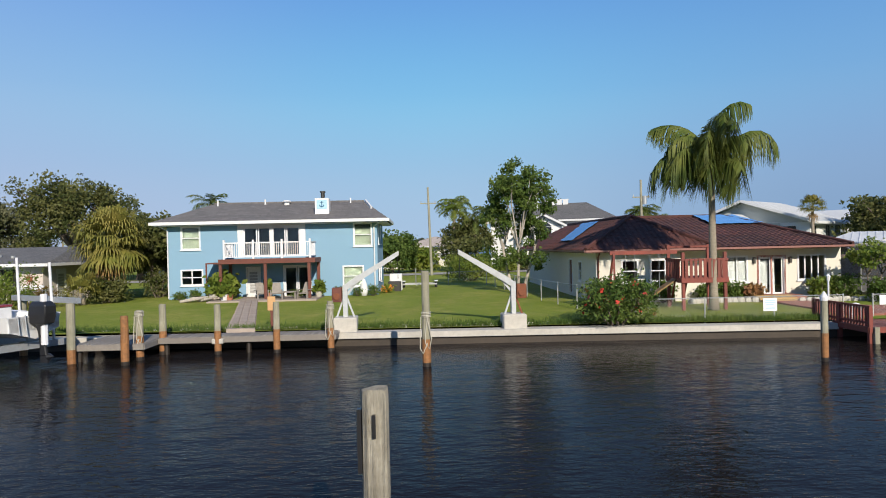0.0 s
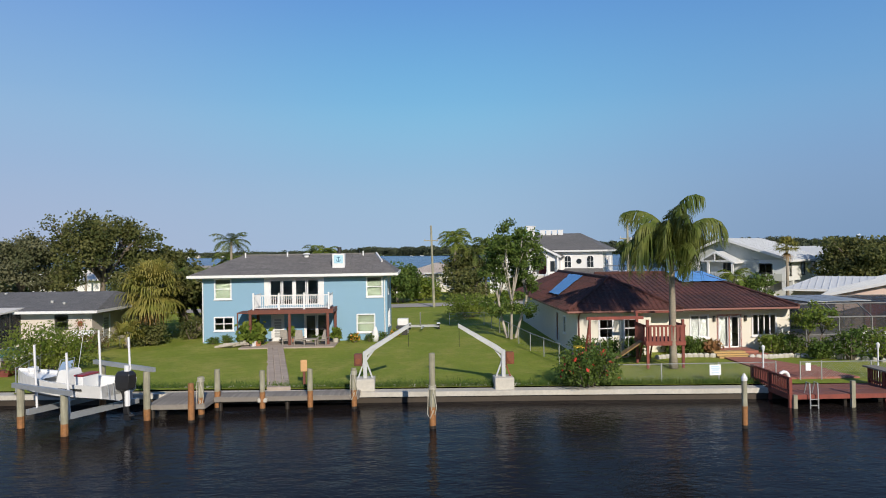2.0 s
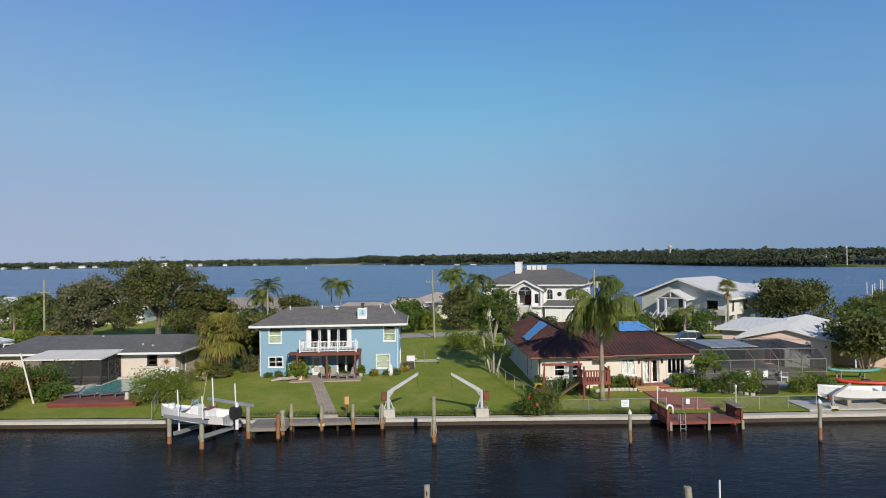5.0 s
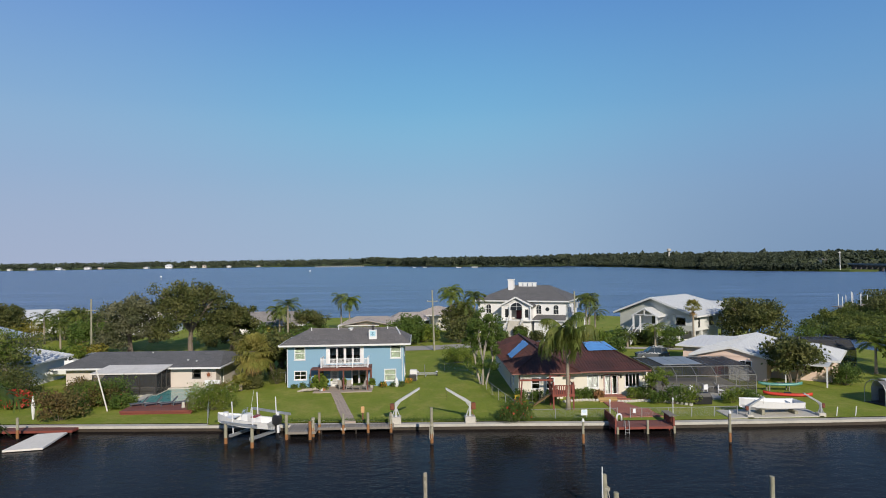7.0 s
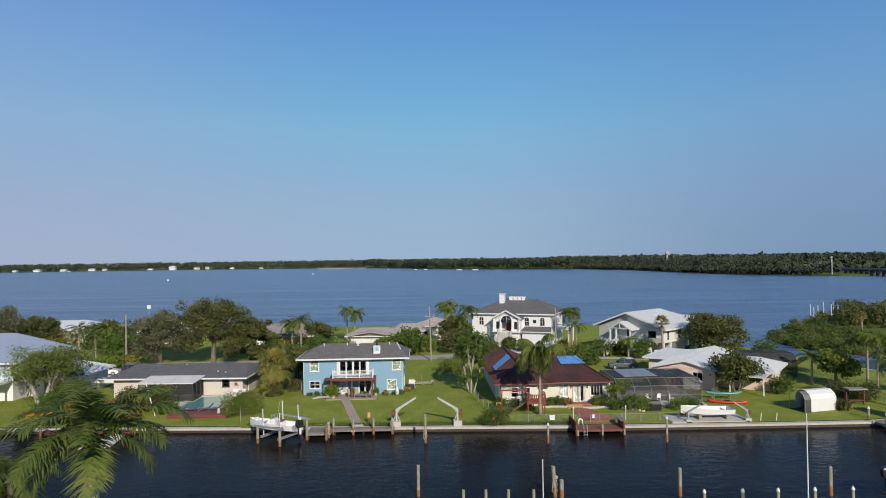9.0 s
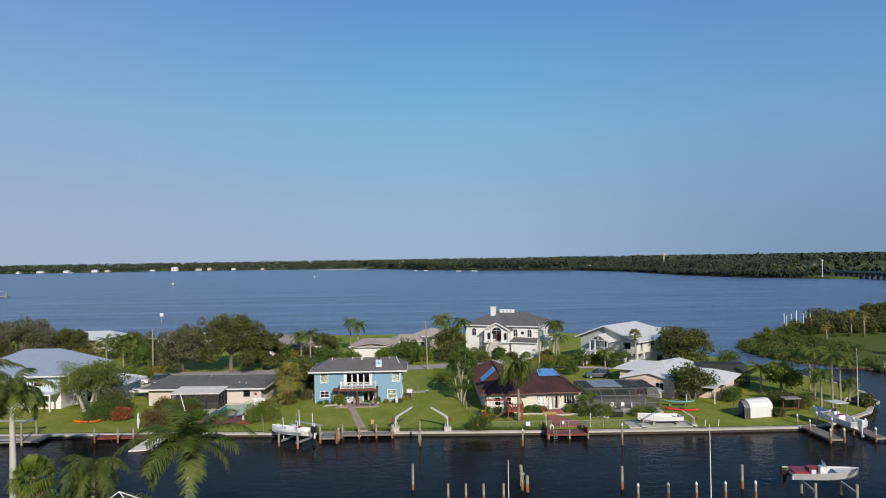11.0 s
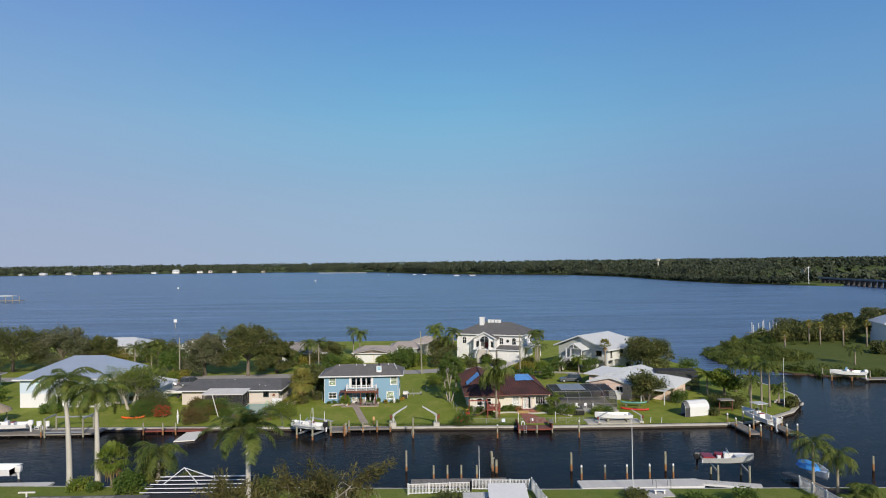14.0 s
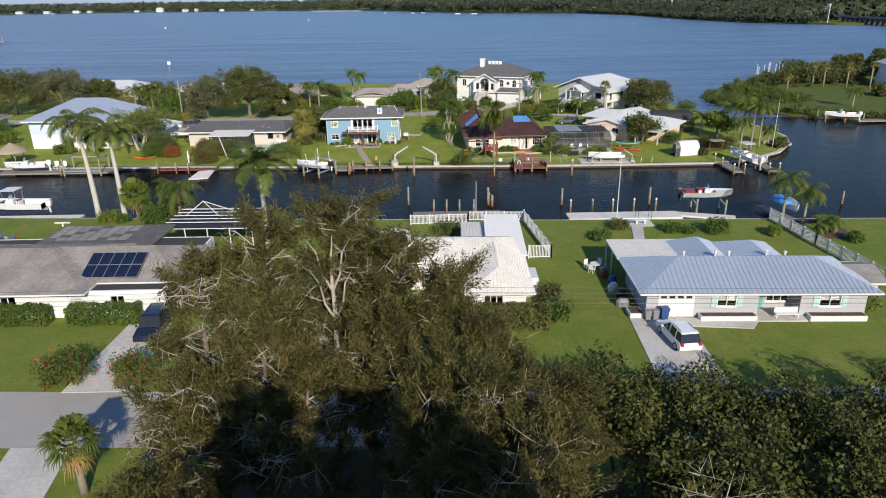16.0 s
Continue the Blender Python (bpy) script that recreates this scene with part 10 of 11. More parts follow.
part("pipes", Mesh().tube([(-0.5, 0, 0), (-0.5, 0, 1.4), (0.6, 0, 1.4), (0.6, 0, 0)], 0.035, 6).tube([(-0.5, 0.7, 0), (-0.5, 0.7, 1.4), (0.6, 0.7, 1.4), (0.6, 0.7, 0)], 0.035, 6).bar((-0.5, 0, 1.4), (-0.5, 0.7, 1.4), 0.05).bar((0.6, 0, 1.4), (0.6, 0.7, 1.4), 0.05), WHITE, cl)
# shells and pale stones strewn behind the seawall cap
srng = np.random.default_rng(77)
sm = Mesh()
for k in range(420):
    x = srng.uniform(-16.5, 11)
    y = 0.75 + 0.25 * srng.uniform() - x * 0.05 + 0.1
    r_ = srng.uniform(0.03, 0.10)
    sm.loft([[(x + r_ * w * math.cos(a * math.tau / 5), y + r_ * w * math.sin(a * math.tau / 5), LAND_Z - 0.1 + z * r_) for a in range(5)] for w, z in ((1.0, 0.0), (0.9, 0.7), (0.4, 1.1))])
solo("shell_edging", sm, CONCRETE, "pale shells and stones strewn along the cap", "stones", kind="stuff")
# tufts of grass along the seawall
def grass_tufts(name, n, line_fn, label, seed):
    rng = np.random.default_rng(seed)
    base = np.array([line_fn(rng) for _ in range(n)])
    d = rng.normal(size=(n, 3)) * 0.35 + np.array((0, 0, 1.0))
    l = rng.uniform(0.06, 0.2, (n, 1))
    s = np.cross(d, rng.normal(size=(n, 3)))
    s = s / np.linalg.norm(s, axis=1, keepdims=True) * 0.015
    return solo(name, quads_mesh(name, np.stack([base - s, base + s, base + d * l + s * 0.2, base + d * l - s * 0.2], 1)), BUSH_LEAF, label, "grass", kind="stuff")


grass_tufts("grass_fringe", 16000, lambda r: (lambda x: (x, 0.72 + r.exponential(0.35) - x * 0.052, LAND_Z - 0.07))(r.uniform(-17, 20)), "uneven grass fringe behind the seawall", 78)


def utility_pole(x, y, z, h, label, arm=True, can=False, lean=0.0):
    p = thing("utility_pole", label, "utility pole", x, y, z)
    part("pole", Mesh().tube([(0, 0, -0.5), (lean, 0, h)], [0.17, 0.11], 10), PILE_WOOD, p)
    if arm:
        part("cross_arm", Mesh().box(lean - 0.9, -0.06, h - 1.9, lean + 0.9, 0.06, h - 1.78), PILE_WOOD, p)
        for s in (-0.8, 0.8):
            part("insulator", Mesh().tube([(lean + s, 0, h - 1.78), (lean + s, 0, h - 1.6)], 0.05, 6), GALV, p)
    if can:
        part("transformer", Mesh().tube([(lean + 0.35, 0, h - 2.6), (lean + 0.35, 0, h - 1.7)], 0.24, 12), ALU, p)
    return p


utility_pole(4.2, 48.6, G, 10.0, "leaning weathered utility pole by the road", lean=-0.25)
utility_pole(26.4, 42.5, G, 9.8, "utility pole with grey transformer can", can=True)
utility_pole(-51.0, 46.0, G, 9.5, "dark utility pole among the oaks")


def wires(x0, x1, y0, y1, z, n, label, sag=0.5):
    w_ = thing("overhead_wires", label, "wires", 0, 0, 0)
    for k in range(n):
        pts = [(x0 + (x1 - x0) * u / 12, y0 + (y1 - y0) * u / 12 + 0.0, z + k * 0.42 - sag * 4 * (u / 12) * (1 - u / 12)) for u in range(13)]
        part("wire", Mesh().tube(pts, 0.012, 4), BRONZE, w_)


for px_, py_ in ((-90, -61.8), (-6, -63.2), (90, -66.5)):
    utility_pole(px_, py_, G, 7.4, "weathered street pole carrying the overhead wires")
wires(-90, -6, -61.8, -63.2, 5.6, 4, "sagging overhead wires along the street")
wires(-6, 90, -63.2, -66.5, 5.6, 4, "sagging overhead wires along the street")


def picket_fence(label, pts, h=1.25, z=LAND_Z, pitch=0.16):
    f = thing("picket_fence", label, "fence", 0, 0, z)
    me = Mesh().box(-0.03, -0.012, 0.06, 0.03, 0.012, h - 0.08).data("picket")
    me.materials.append(WHITE_VINYL)
    for a, b in zip(pts, pts[1:]):
        A, B = Vector((*a, 0)), Vector((*b, 0))
        L, d = (B - A).length, (B - A).normalized()
        ang = math.degrees(math.atan2(d.y, d.x))
        n = max(1, round(L / 2.2))
        for i in range(n + 1):
            p = A.lerp(B, i / n)
            part("post", Mesh().box(p.x - 0.06, p.y - 0.06, -0.2, p.x + 0.06, p.y + 0.06, h + 0.04), WHITE_VINYL, f)
        for zz in (0.15, h - 0.1):
            part("rail", Mesh().bar((A.x, A.y, zz), (B.x, B.y, zz), 0.05, 0.08), WHITE_VINYL, f)
        k = int(L / pitch)
        for i in range(1, k):
            p = A.lerp(B, i / k)
            part("picket", me, WHITE_VINYL, f, at=pose(p.x, p.y, 0, 0, 0, ang))
    return f


picket_fence("white vinyl picket fence at the canal edge", [(3.8, -31.4), (10.9, -31.0), (11.0, -30.2), (17.7, -30.6)])
picket_fence("white vinyl picket fence down the side yard", [(17.9, -30.8), (19.2, -43.3), (16.8, -43.3)], 1.5)
picket_fence("white vinyl picket fence between the gardens", [(48.4, -31.6), (49.0, -41), (50.2, -51.5)], 1.4)

# the flagpole and patio things of the grey house
fp = thing("flagpole", "tall bare white flagpole at the dock", "flagpole", 29.3, -31.6, LAND_Z)
part("pole", Mesh().tube([(0, 0, 0), (0, 0, 8.2)], [0.06, 0.03], 8), WHITE, fp)
fp = thing("flagpole", "thin white pole on the old dock", "pole", 12.0, -29.6, 0.4)
part("pole", Mesh().tube([(0, 0, 0), (0, 0, 5.2)], [0.045, 0.03], 8), WHITE, fp)
for k, (x, y, rz) in enumerate(((22.4, -46.4, 30), (23.6, -46.2, -40), (22.6, -47.6, 140), (23.8, -47.4, 220))):
    c = thing("patio_chair", "white metal garden chair on the lawn", "chair", x, y, LAND_Z, rz, "white garden chairs")
    part("seat", Mesh().box(-0.25, -0.25, 0.4, 0.25, 0.25, 0.45), WHITE, c)
    part("backrest", Mesh().box(-0.25, 0.22, 0.45, 0.25, 0.27, 0.95), WHITE, c)
    for sx in (-0.22, 0.22):
        for sy in (-0.22, 0.22):
            part("leg", Mesh().box(sx - 0.02, sy - 0.02, 0, sx + 0.02, sy + 0.02, 0.4), WHITE, c)
tb = thing("patio_table", "round white garden table", "table", 23.1, -46.9, LAND_Z)
part("tabletop", Mesh().tube([(0, 0, 0.68), (0, 0, 0.73)], 0.55, 16), WHITE, tb)
part("leg", Mesh().tube([(0, 0, 0), (0, 0, 0.68)], 0.06, 8), WHITE, tb)
for k, (x, m) in enumerate(((25.0, GREY_BIN), (25.65, GREY_BIN), (26.4, BLUE_BIN))):
    b = thing("wheelie_bin", "blue wheeled bin by the garage" if k == 2 else "grey wheeled bin by the garage", "bin", x, -58.3, LAND_Z + 0.05, 0, "bins by the garage")
    s_ = 1.25 if k == 2 else 1.0
    part("body", Mesh().loft([[(sx * w * s_, sy * w * s_, z) for sx, sy in ((-1, -1), (1, -1), (1, 1), (-1, 1))] for w, z in ((0.2, 0.05), (0.27, 0.85 * s_))]), m, b)
    part("lid", Mesh().box(-0.3 * s_, -0.3 * s_, 0.85 * s_, 0.3 * s_, 0.3 * s_, 0.93 * s_), m, b, bevel=0.02)
    for sx in (-0.22, 0.22):
        part("wheel", Mesh().tube([(sx - 0.03, 0.22, 0.08), (sx + 0.03, 0.22, 0.08)], 0.08, 10), RUBBER, b)
gt = thing("garden_tub", "white planter box beside the garage", "planter", 24.2, -57.4, LAND_Z)
part("box", Mesh().box(-0.6, -0.5, 0, 0.6, 0.9, 0.45), WHITE, gt, bevel=0.03)
part("soil", Mesh().box(-0.5, -0.4, 0.45, 0.5, 0.8, 0.47), SOIL, gt)
for k in range(5):
    jb = thing("garden_clutter", "covered garden furniture in the side yard", "furniture", 23.6 + 0.4 * (k % 2), -55.4 + k * 1.7, LAND_Z, 20 * k)
    part("cover", Mesh().loft([[(w * math.cos(a * math.tau / 8), 0.7 * w * math.sin(a * math.tau / 8), z) for a in range(8)] for w, z in ((0.55, 0), (0.6, 0.5), (0.35, 0.8))]), (GREY_BIN, BLACK, WHITE, BLUE_BIN, BROWN_WOOD)[k], jb)
ml = thing("white_bench", "white stone bench on the patio", "bench", 32.0, -32.6, LAND_Z)
part("slab", Mesh().box(-0.7, -0.2, 0.4, 0.7, 0.2, 0.48), WHITE, ml)
for sx in (-0.5, 0.5):
    part("leg", Mesh().box(sx - 0.08, -0.18, 0, sx + 0.08, 0.18, 0.4), WHITE, ml)
for x in (32.3, 34.0):
    rl = thing("dock_rail", "dark metal stair rail at the dock", "rail", x, -30.6, 0.6)
    part("rail", Mesh().tube([(0, 0, 0), (0, 0, 0.9), (0, 1.2, 0.9), (0, 1.2, 0)], 0.03, 6), BRONZE, rl)


def car(x, y, z, rz, paint, label, L=4.6, W=1.85, H=1.65, suv=True):
    """A parked car: body with wheel arches, glasshouse, lamps, wheels."""
    c = thing("car", label, "car", x, y, z, rz)
    prof_b = [(-L / 2, 0.35), (-L / 2 + 0.05, 0.75), (-L / 2 + 0.25, 0.92), (L / 2 - 1.15, 0.98), (L / 2 - 0.12, 0.80), (L / 2, 0.5), (L / 2 - 0.05, 0.3)]
    rings = []
    for s, w in ((-1, 0.94), (-0.97, 1.0), (0.97, 1.0), (1, 0.94)):
        rings.append([(px * (0.99 if abs(s) == 1 else 1), s * W / 2, 0.25 + (pz - 0.25) * w) for px, pz in prof_b])
    part("body", Mesh().loft(rings), paint, c, bevel=0.03)
    back = -L / 2 + (0.12 if suv else 0.9)
    gl = [(back, 0.92), (back + 0.35, H - 0.06), (L / 2 - 2.15, H - 0.04), (L / 2 - 1.3, 0.96)]
    part("glasshouse", Mesh().loft([[(px, s * W / 2 * k, pz) for (px, pz), k in zip(gl, (0.93, 0.76, 0.76, 0.93))] for s in (-1, 1)]), DARK_GLASS, c)
    part("roof", Mesh().loft([[(back + 0.28, s * W * 0.385, H - 0.1), (back + 0.36, s * W * 0.38, H), (L / 2 - 2.2, s * W * 0.38, H + 0.01), (L / 2 - 2.02, s * W * 0.385, H - 0.12)] for s in (-1, 1)]), paint, c, bevel=0.02)
    for px in (back + 0.95, back + 2.0):
        for s in (-1, 1):
            part("pillar", Mesh().bar((px, s * W * 0.47, 0.93), (px + 0.05, s * W * 0.385, H - 0.06), 0.09, 0.05), paint, c)
    for s in (-1, 1):
        part("headlight", Mesh().box(L / 2 - 0.22, s * W * 0.36 - 0.2, 0.62, L / 2 - 0.005, s * W * 0.36 + 0.2, 0.78), GLASS, c, bevel=0.02)
        part("tail_light", Mesh().box(-L / 2 - 0.01, s * W * 0.4 - 0.12, 0.68, -L / 2 + 0.12, s * W * 0.4 + 0.12, 0.98), plain("tail_red", (0.4, 0.02, 0.02)), c, bevel=0.02)
        part("mirror", Mesh().box(L / 2 - 1.6, s * W * 0.56 - 0.08, 0.95, L / 2 - 1.45, s * W * 0.56 + 0.08, 1.1), paint, c, bevel=0.02)
        for px in (-L / 2 + 0.85, L / 2 - 0.9):
            wl = part("wheel", Mesh().tube([(px, s * W / 2 - s * 0.22, 0.33), (px, s * W / 2 + s * 0.01, 0.33)], 0.34, 18), RUBBER, c)
            part("rim", Mesh().tube([(px, s * W / 2, 0.33), (px, s * W / 2 + s * 0.02, 0.33)], 0.21, 14), ALU, wl)
    part("plate_bar", Mesh().box(-L / 2 - 0.02, -0.26, 0.6, -L / 2 - 0.003, 0.26, 0.72), WHITE, c)
    part("bumper", Mesh().box(-L / 2 - 0.06, -W * 0.46, 0.35, -L / 2 + 0.05, W * 0.46, 0.58), paint, c, bevel=0.03)
    if suv:
        for s in (-1, 1):
            part("roof_rail", Mesh().tube([(back + 0.6, s * W * 0.33, H + 0.05), (back + 2.0, s * W * 0.33, H + 0.06)], 0.025, 6), ALU, c)
    return c


car(26.3, -62.0, LAND_Z + 0.05, 96, CAR_WHITE, "white SUV parked on the concrete driveway")
car(-17.2, -58.6, LAND_Z + 0.05, -86, CAR_NAVY, "dark navy pickup parked by the garage", 5.0, 1.9, 1.75)
car(-40.6, -40.4, LAND_Z, -150, CAR_NAVY, "dark blue saloon parked on grass", 4.6, 1.8, 1.5, False)
car(-43.6, -37.4, LAND_Z, -150, CAR_GREY, "silver-grey saloon parked on grass", 4.6, 1.8, 1.5, False)
car(36.4, 36.0, G, 175, CAR_GREY, "dark blue-grey SUV parked behind the cage", 4.7, 1.85, 1.7)
car(-45.5, 38.5, G, 10, CAR_GREY, "black pickup on the west driveway", 5.2, 1.9, 1.8)
car(-50.8, 38.0, G, 8, CAR_WHITE, "white car on the west driveway", 4.6, 1.8, 1.5, False)
car(-21.5, 60.5, G, 8, CAR_GREY, "dark car before the back houses", 4.5, 1.8, 1.5, False)
pad("driveway_west", [(-56, 33), (-38, 33), (-38, 46), (-56, 45)], CONCRETE_DRIVE, "concrete driveway behind the west lots", z=LAND_Z - 0.1)
tl = thing("boat_trailer", "covered white boat on a trailer behind the west house", "trailer", -44.5, 26.0, G, 12)
part("hull", Mesh().loft(hull(6.0, 2.0, 0.8)[0], closed=False), GELCOAT, tl, at=pose(-3, 0, 0.6))
part("cover", Mesh().loft([[(x0, w * math.cos(a), 1.35 + 0.35 * math.sin(a)) for a in (0, 0.8, 1.57, 2.3, 3.14)] for x0, w in ((-2.6, 0.3), (-1.0, 0.9), (2.9, 0.95))], closed=False), GREY_BIN, tl)
for s in (-0.9, 0.9):
    part("wheel", Mesh().tube([(0.8, s - 0.1, 0.3), (0.8, s + 0.1, 0.3)], 0.3, 12), RUBBER, tl)
# thatched hut, white chairs and lift on the west canal
hut = thing("tiki_hut", "round thatched hut on posts at the canal", "hut", -67.0, 6.6, G)
part("thatch", Mesh().tube([(0, 0, 2.0), (0, 0, 2.4), (0, 0, 3.6)], [2.5, 2.2, 0.1], 16), STRAW, hut)
for k in range(4):
    part("post", Mesh().tube([(1.6 * math.cos(k * 1.57 + 0.7), 1.6 * math.sin(k * 1.57 + 0.7), 0), (1.6 * math.cos(k * 1.57 + 0.7), 1.6 * math.sin(k * 1.57 + 0.7), 2.2)], 0.09, 8), PILE_WOOD, hut)
for x in (-57.6, -56.3):
    c = thing("adirondack_chair", "white adirondack chair at the west dock", "chair", x, 2.6, 0.55, 0, "white dock chairs")
    part("seat", Mesh().box(-0.4, -0.4, 0.3, 0.4, 0.35, 0.38), WHITE, c)
    part("backrest", Mesh().box(-0.38, 0.3, 0.38, 0.38, 0.4, 1.2), WHITE, c)
    for sx in (-0.36, 0.36):
        part("leg", Mesh().box(sx - 0.05, -0.4, 0, sx + 0.05, -0.3, 0.6), WHITE, c)
lf3 = thing("boat_lift", "grey empty boat lift on the west canal", "boat lift", -51.5, 0.6, 0)
for x in (-3, 3):
    for y in (-1.5, 1.8):
        part("post", Mesh().tube([(x, y, -1.5), (x, y, 3.0)], 0.14, 8), PILE_WOOD, lf3)
    part("beam", Mesh().box(x - 0.1, -1.6, 2.8, x + 0.1, 1.9, 3.0), ALU, lf3)
part("beam", Mesh().box(-3, 1.7, 2.4, 3, 1.9, 2.6).box(-3, -1.6, 0.7, 3, -1.4, 0.9), ALU, lf3)
wp = thing("clothes_post", "weathered T-shaped clothes post on the lawn", "post", -37.2, -34.2, LAND_Z)
part("post", Mesh().box(-0.08, -0.08, 0, 0.08, 0.08, 1.9), PALE_DOCK, wp)
part("arm", Mesh().box(-0.9, -0.07, 1.9, 0.9, 0.07, 2.05), PALE_DOCK, wp)
hs = thing("hammock_swing", "small covered garden swing on the point", "swing", 57.0, 6.6, G)
part("canopy", Mesh().box(-1.2, -0.7, 1.9, 1.2, 0.7, 2.05), GREY_TILE, hs)
for sx in (-1.1, 1.1):
    part("post", Mesh().box(sx - 0.06, -0.06, 0, sx + 0.06, 0.06, 1.9), BROWN_WOOD, hs)
part("bench", Mesh().box(-0.9, -0.3, 0.5, 0.9, 0.3, 0.58), BROWN_WOOD, hs)
fpo = thing("flagpole", "tall white flagpole on the point", "flagpole", 68.4, 9.0, G)
part("pole", Mesh().tube([(0, 0, 0), (0, 0, 8.6)], [0.07, 0.03], 8), WHITE, fpo)
for x in (41.6, 43.4):
    ps = thing("marker_post", "short white post behind the seawall", "post", x, -0.4, CAP_Z)
    part("post", Mesh().tube([(0, 0, 0), (0.12, 0, 0.95)], 0.05, 8), WHITE, ps)
wq = thing("garden_borders", "curving walled garden bed on the point", "garden bed", 70.6, 11.6, G)
part("wall", Mesh().tube([(2.2 * math.cos(a * 0.35 - 1.0), 2.2 * math.sin(a * 0.35 - 1.0), 0.2) for a in range(12)], 0.22, 6), CONCRETE, wq)
part("soil", Mesh().tube([(0, 0, 0.0), (0, 0, 0.16)], 2.0, 16), SOIL, wq)

# ---- far shore ----
frng = np.random.default_rng(55)


def along(line, n, rng):
    seg = [math.hypot(b[0] - a[0], b[1] - a[1]) for a, b in zip(line, line[1:])]
    tot = sum(seg)
    out = []
    for _ in range(n):
        s = rng.uniform(0, tot)
        for (a, b), L in zip(zip(line, line[1:]), seg):
            if s <= L:
                out.append((a[0] + (b[0] - a[0]) * s / L, a[1] + (b[1] - a[1]) * s / L))
                break
            s -= L
    return out


def clump_mass(name, spots, label, mat, leaf=3.0, per=34, seed=1):
    """Many small leaf clumps that make up distant woods."""
    rng = np.random.default_rng(seed)
    sp = np.array(spots)
    c = np.repeat(sp, per, 0)
    d = rng.normal(size=(len(c), 3))
    d /= np.linalg.norm(d, axis=1, keepdims=True)
    d[:, 2] = np.abs(d[:, 2]) * 1.1 - 0.35
    p = c[:, :3] + d * c[:, 3:4] * np.array((1, 1, 0.9)) * rng.uniform(0.6, 1.05, (len(c), 1))
    p[:, 2] = np.maximum(p[:, 2], 0.8)
    return solo(name, quads_mesh(name, leaf_quads(p, leaf, rng, long=1.3)), mat, label, "woods", kind="stuff")


WEST, MID, EAST = FAR_SHORE[1:6], FAR_SHORE[5:8], FAR_SHORE[7:]
spots = []
for x, y in along(WEST, 1000, frng):
    spots.append((x, y + 8 + frng.exponential(50), frng.uniform(3, 10), frng.uniform(4, 8)))
for cx, cy, hh, n in ((-136, 1510, 23, 30), (-112, 1500, 21, 24), (-170, 1540, 17, 20), (5, 1330, 21, 26), (-22, 1360, 18, 22), (28, 1300, 17, 18), (-230, 1570, 14, 12)):
    for _ in range(n):
        spots.append((cx + frng.normal() * 16, cy + frng.normal() * 12 + 20, frng.uniform(0.4, 0.84) * hh, frng.uniform(3.5, 6)))
for x, y in along(MID, 700, frng):
    dd = frng.exponential(60)
    spots.append((x + dd * 0.5, y + 6 + dd, frng.uniform(3, 15), frng.uniform(4, 8)))
clump_mass("far_woods_west", spots, "low dark wooded shore across the bay", FAR_WOOD, 2.5, 38, 3)
spots = []
for x, y in along(EAST, 900, frng):
    dd = frng.exponential(14)
    spots.append((x + 4 + dd * 0.9, y + 3 + dd * 0.4, frng.uniform(1.5, 5.0), frng.uniform(2.5, 4.5)))
for x, y in along(EAST[:4], 700, frng):
    dd = 30 + frng.exponential(90)
    spots.append((x + dd * 0.8, y + dd * 0.8, frng.uniform(4, 15), frng.uniform(4, 7)))
clump_mass("far_mangroves_east", spots, "dark mangrove shore to the east", FAR_WOOD, 1.5, 42, 4)
spots = []
for k in range(2600):
    y = 1650 + frng.uniform() ** 0.7 * 2600
    x = frng.uniform(-0.85, 1.0) * y * 0.95
    spots.append((x, y, frng.uniform(4, 10) * (1 + (y - 1600) / 9000), frng.uniform(8, 18)))
for k in range(1500):
    y = frng.uniform(950, 1750)
    x = frng.uniform(280, 1.0 * y + 100)
    if x - 280 < (y - 880) * 2.2:
        spots.append((x, y, frng.uniform(4, 17), frng.uniform(5, 9)))
for k in range(500):
    u = frng.uniform()
    spots.append((370 + u * 500 + frng.uniform(0, 120), 560 + u * 110 + frng.exponential(60), frng.uniform(2, 6), frng.uniform(3, 6)))
clump_mass("far_woods_inland", spots, "hazy wooded land reaching the horizon", FAR_WOOD, 4.8, 22, 5)


def far_house(x, y, w, d, h, wall, roof_m, label, rz=0):
    f = thing("house", label, "house", x, y, 0.6, rz, "houses on the far shore")
    part("wall", Mesh().box(-w / 2, -d / 2, 0, w / 2, d / 2, h), wall, f)
    m = Mesh()
    for pl in hip_planes(-w / 2 - 0.8, w / 2 + 0.8, -d / 2 - 0.8, d / 2 + 0.8, h, h * 0.4, d / 2, d / 2):
        m.add(pl, [tuple(range(len(pl)))])
    part("roof", m, roof_m, f)
    for k in range(int(w / 4)):
        part("window", Mesh().box(-w / 2 + 1.2 + k * 4, -d / 2 - 0.05, h * 0.45, -w / 2 + 2.6 + k * 4, -d / 2 + 0.02, h * 0.8), DARK_GLASS, f)
    return f


for k, (x, y, w, h) in enumerate(((-925, 1610, 22, 6), (-861, 1625, 24, 7), (-831, 1630, 18, 6), (-661, 1635, 26, 10), (-600, 1640, 24, 7), (-570, 1630, 14, 8), (-985, 1600, 26, 6), (-720, 1640, 18, 5), (-430, 1620, 16, 5), (-1040, 1600, 14, 5), (300, 1150, 16, 7), (542, 830, 12, 9), (-1110, 1606, 18, 5), (-505, 1622, 16, 6))):
    far_house(x, y + 8, w * 0.62, 10, h * 0.72, BEIGE_STUCCO if k % 3 == 2 else WHITE_STUCCO, PALE_ROOF if k % 3 == 0 else GREY_TILE, "white waterfront house on the far shore", 0)
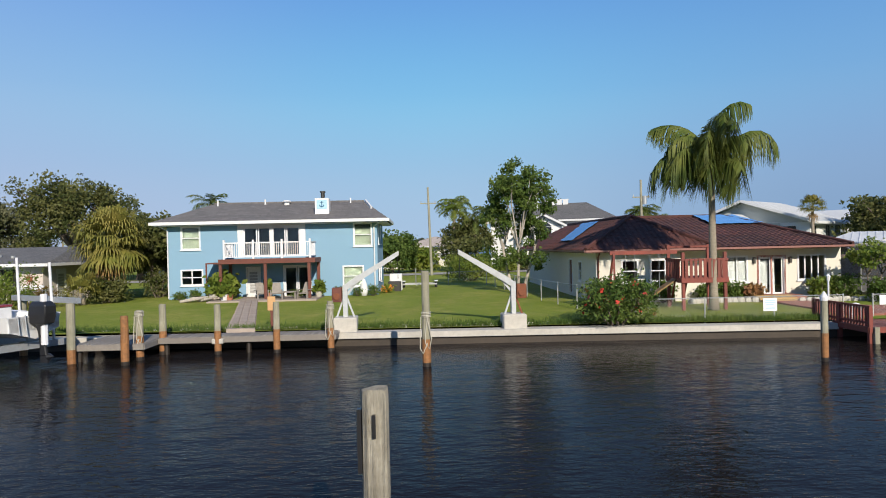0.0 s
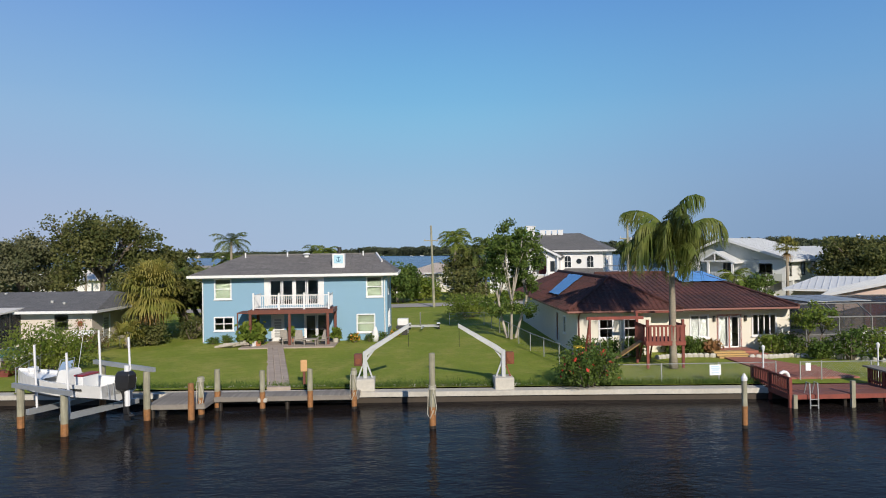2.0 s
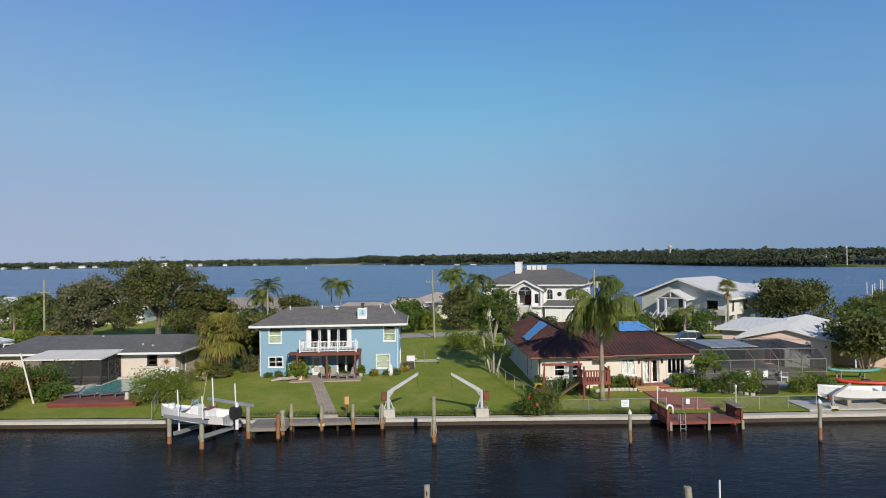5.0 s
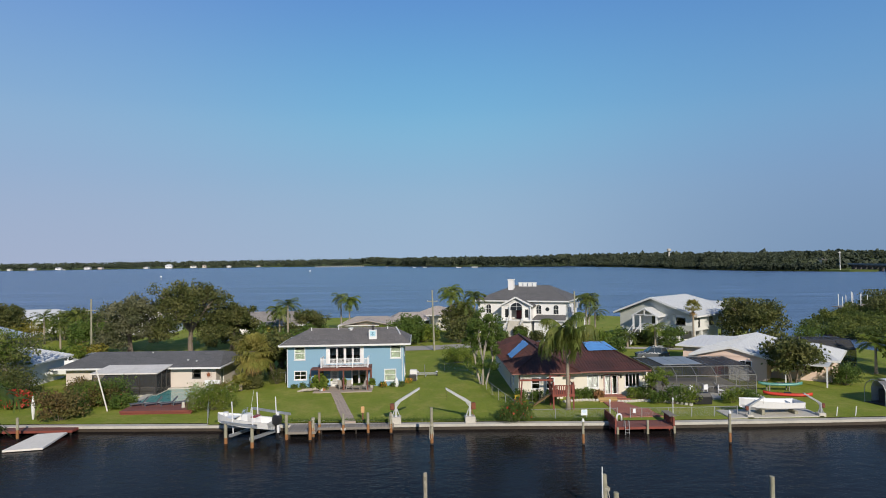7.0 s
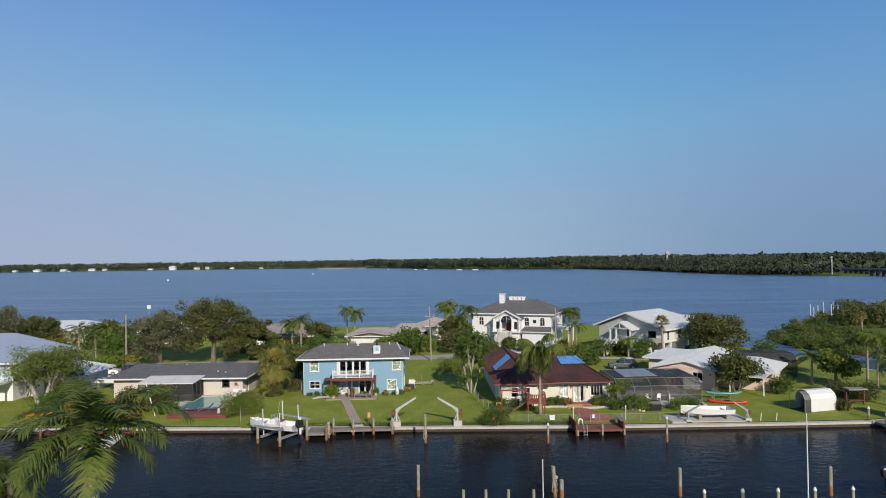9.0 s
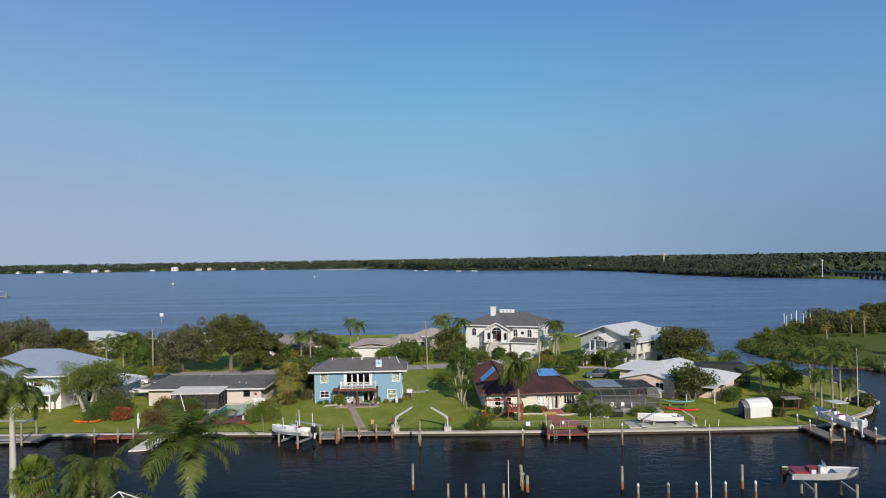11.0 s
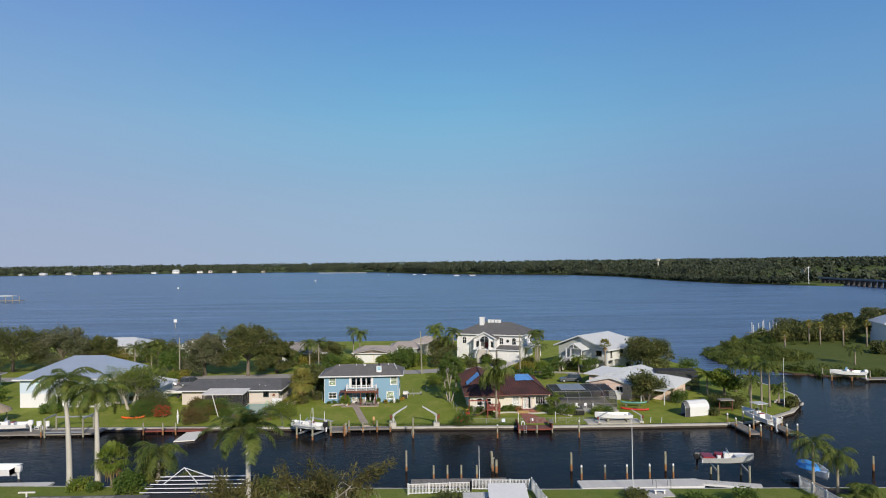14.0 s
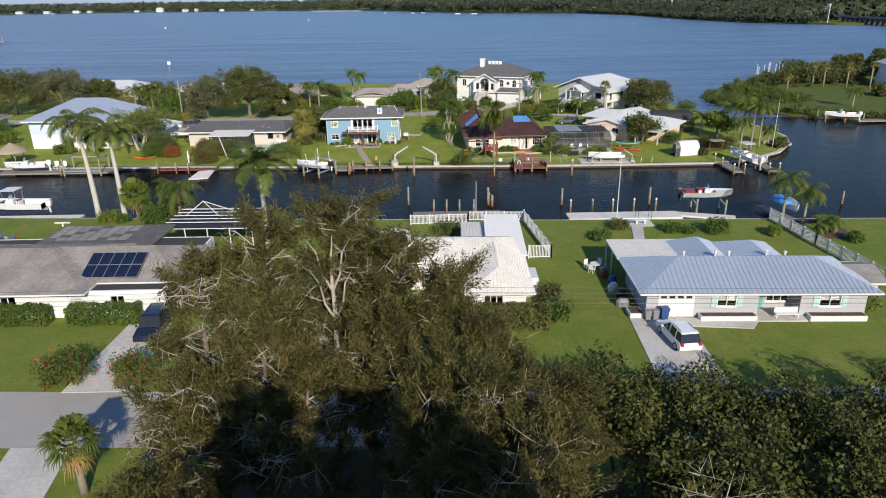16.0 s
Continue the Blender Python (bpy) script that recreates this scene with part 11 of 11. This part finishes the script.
wt = thing("water_tower", "pale water tower over the far trees", "tower", 352, 900, 0.6)
part("stem", Mesh().tube([(0, 0, 0), (0, 0, 21)], 1.2, 10), CONCRETE, wt)
part("tank", Mesh().tube([(0, 0, 20), (0, 0, 21.5), (0, 0, 24), (0, 0, 25)], [1.2, 3.2, 3.2, 1], 14), CONCRETE, wt)
lm = thing("lamp_mast", "pale tall lamp mast by the bridge", "mast", 352, 496, 1.1)
part("mast", Mesh().tube([(0, 0, 0), (0, 0, 16)], 0.3, 8), WHITE, lm)
part("lamp_arm", Mesh().box(-1.6, -0.15, 14.9, 1.2, 0.15, 15.2), WHITE, lm)
fp = thing("fishing_pier", "long low pier on pale posts off the far shore", "pier", -244, 1378, 0.0, -14.0)
part("deck", Mesh().box(0, -1.2, 1.6, 112, 1.2, 2.0), DOCK_WOOD, fp)
for k in range(24):
    part("post", Mesh().box(1.0 + k * 4.7, -1.7, -1.0, 1.7 + k * 4.7, -1.2, 3.4), PALE_DOCK, fp)
br = thing("bridge", "long low concrete bridge on many piers", "bridge", 0, 0, 0)
A, B = Vector((390, 540, 0)), Vector((372, 380, 0))
part("deck", Mesh().bar(A + Vector((0, 0, 4.9)), B + Vector((0, 0, 5.5)), 6.0, 1.0), plain("grey_bridge_girder", (0.10, 0.12, 0.14)), br)
part("rail", Mesh().bar(A + Vector((-2.8, 1, 5.7)), B + Vector((-2.8, 1, 6.3)), 0.3, 0.8), plain("grey_bridge_rail", (0.22, 0.24, 0.26)), br)
# Near-black piers put the shade beneath the deck into their colour.
pier_m = Mesh().box(-2.0, -0.4, -8.0, 2.0, 0.4, -0.4).data("pier")
pier_m.materials.append(PILE_DARK)
for k in range(18):
    p = A.lerp(B, (k + 0.5) / 18)
    part("pier", pier_m, PILE_DARK, br, at=pose(p.x, p.y, 4.9 + 0.6 * (k + 0.5) / 18, 0, 0, -6))
for k, (x, y) in enumerate(((-100.9, 173.7), (-239.6, 543), (-141, 740), (-68, 1040))):
    m = thing("channel_marker", "white channel marker standing in the bay", "marker", x, y, 0, 0, "channel markers")
    s_ = 1.0
    part("post", Mesh().tube([(0, 0, -1), (0, 0, 2.6)], 0.14, 8), PILE_WOOD, m)
    part("board", Mesh().box(-0.65 * s_, -0.08, 2.4, 0.65 * s_, 0.08, 3.7), WHITE, m)
for x, y, L in ((45, 1020, 9), (70, 1005, 10), (-10, 1120, 7), (-28, 1130, 6), (300, 700, 6), (-885, 1560, 9)):
    boat("boat", "white boat moored off the far shore", x, y, 0.0, 0, L, L * 0.3, L * 0.16, engine=None, console=False, group="boats off the far shore")
dk = thing("bay_pier", "pier with sheltered boat lifts in the bay", "pier", -300, 384, 0)
part("deck", Mesh().box(-30, -3, 1.2, 8, 3, 1.6), DOCK_WOOD, dk)
part("roof", Mesh().box(-28, -2.5, 4.6, 2, 2.5, 5.2), PALE_ROOF, dk)
for k in range(8):
    part("post", Mesh().tube([(-28 + k * 5, -2.6, -1), (-28 + k * 5, -2.6, 5.0)], 0.25, 6), PILE_WOOD, dk)
# cable-stayed bridge on the horizon
cbr = thing("cable_bridge", "pale cable-stayed bridge far out on the horizon", "bridge", 0, 5000, 0)
part("deck", Mesh().bar((-700, 0, 26), (-107, 0, 40), 12, 2.2).bar((-107, 0, 40), (420, 0, 24), 12, 2.2), WHITE, cbr)
for x in (-133, -81):
    part("pylon", Mesh().tube([(x, 0, 0), (x, 0, 42), (x, 0, 93)], [2.6, 2.0, 0.9], 8), WHITE, cbr)
    for k in range(1, 6):
        for sx in (-1, 1):
            part("stay", Mesh().bar((x, 0, 90 - k * 3), (x + sx * k * 11, 0, 38), 0.5), WHITE, cbr)
for k in range(22):
    x = -690 + k * 50
    part("pier", Mesh().box(x - 1.5, -3, 0, x + 1.5, 3, 27), CONCRETE, cbr)
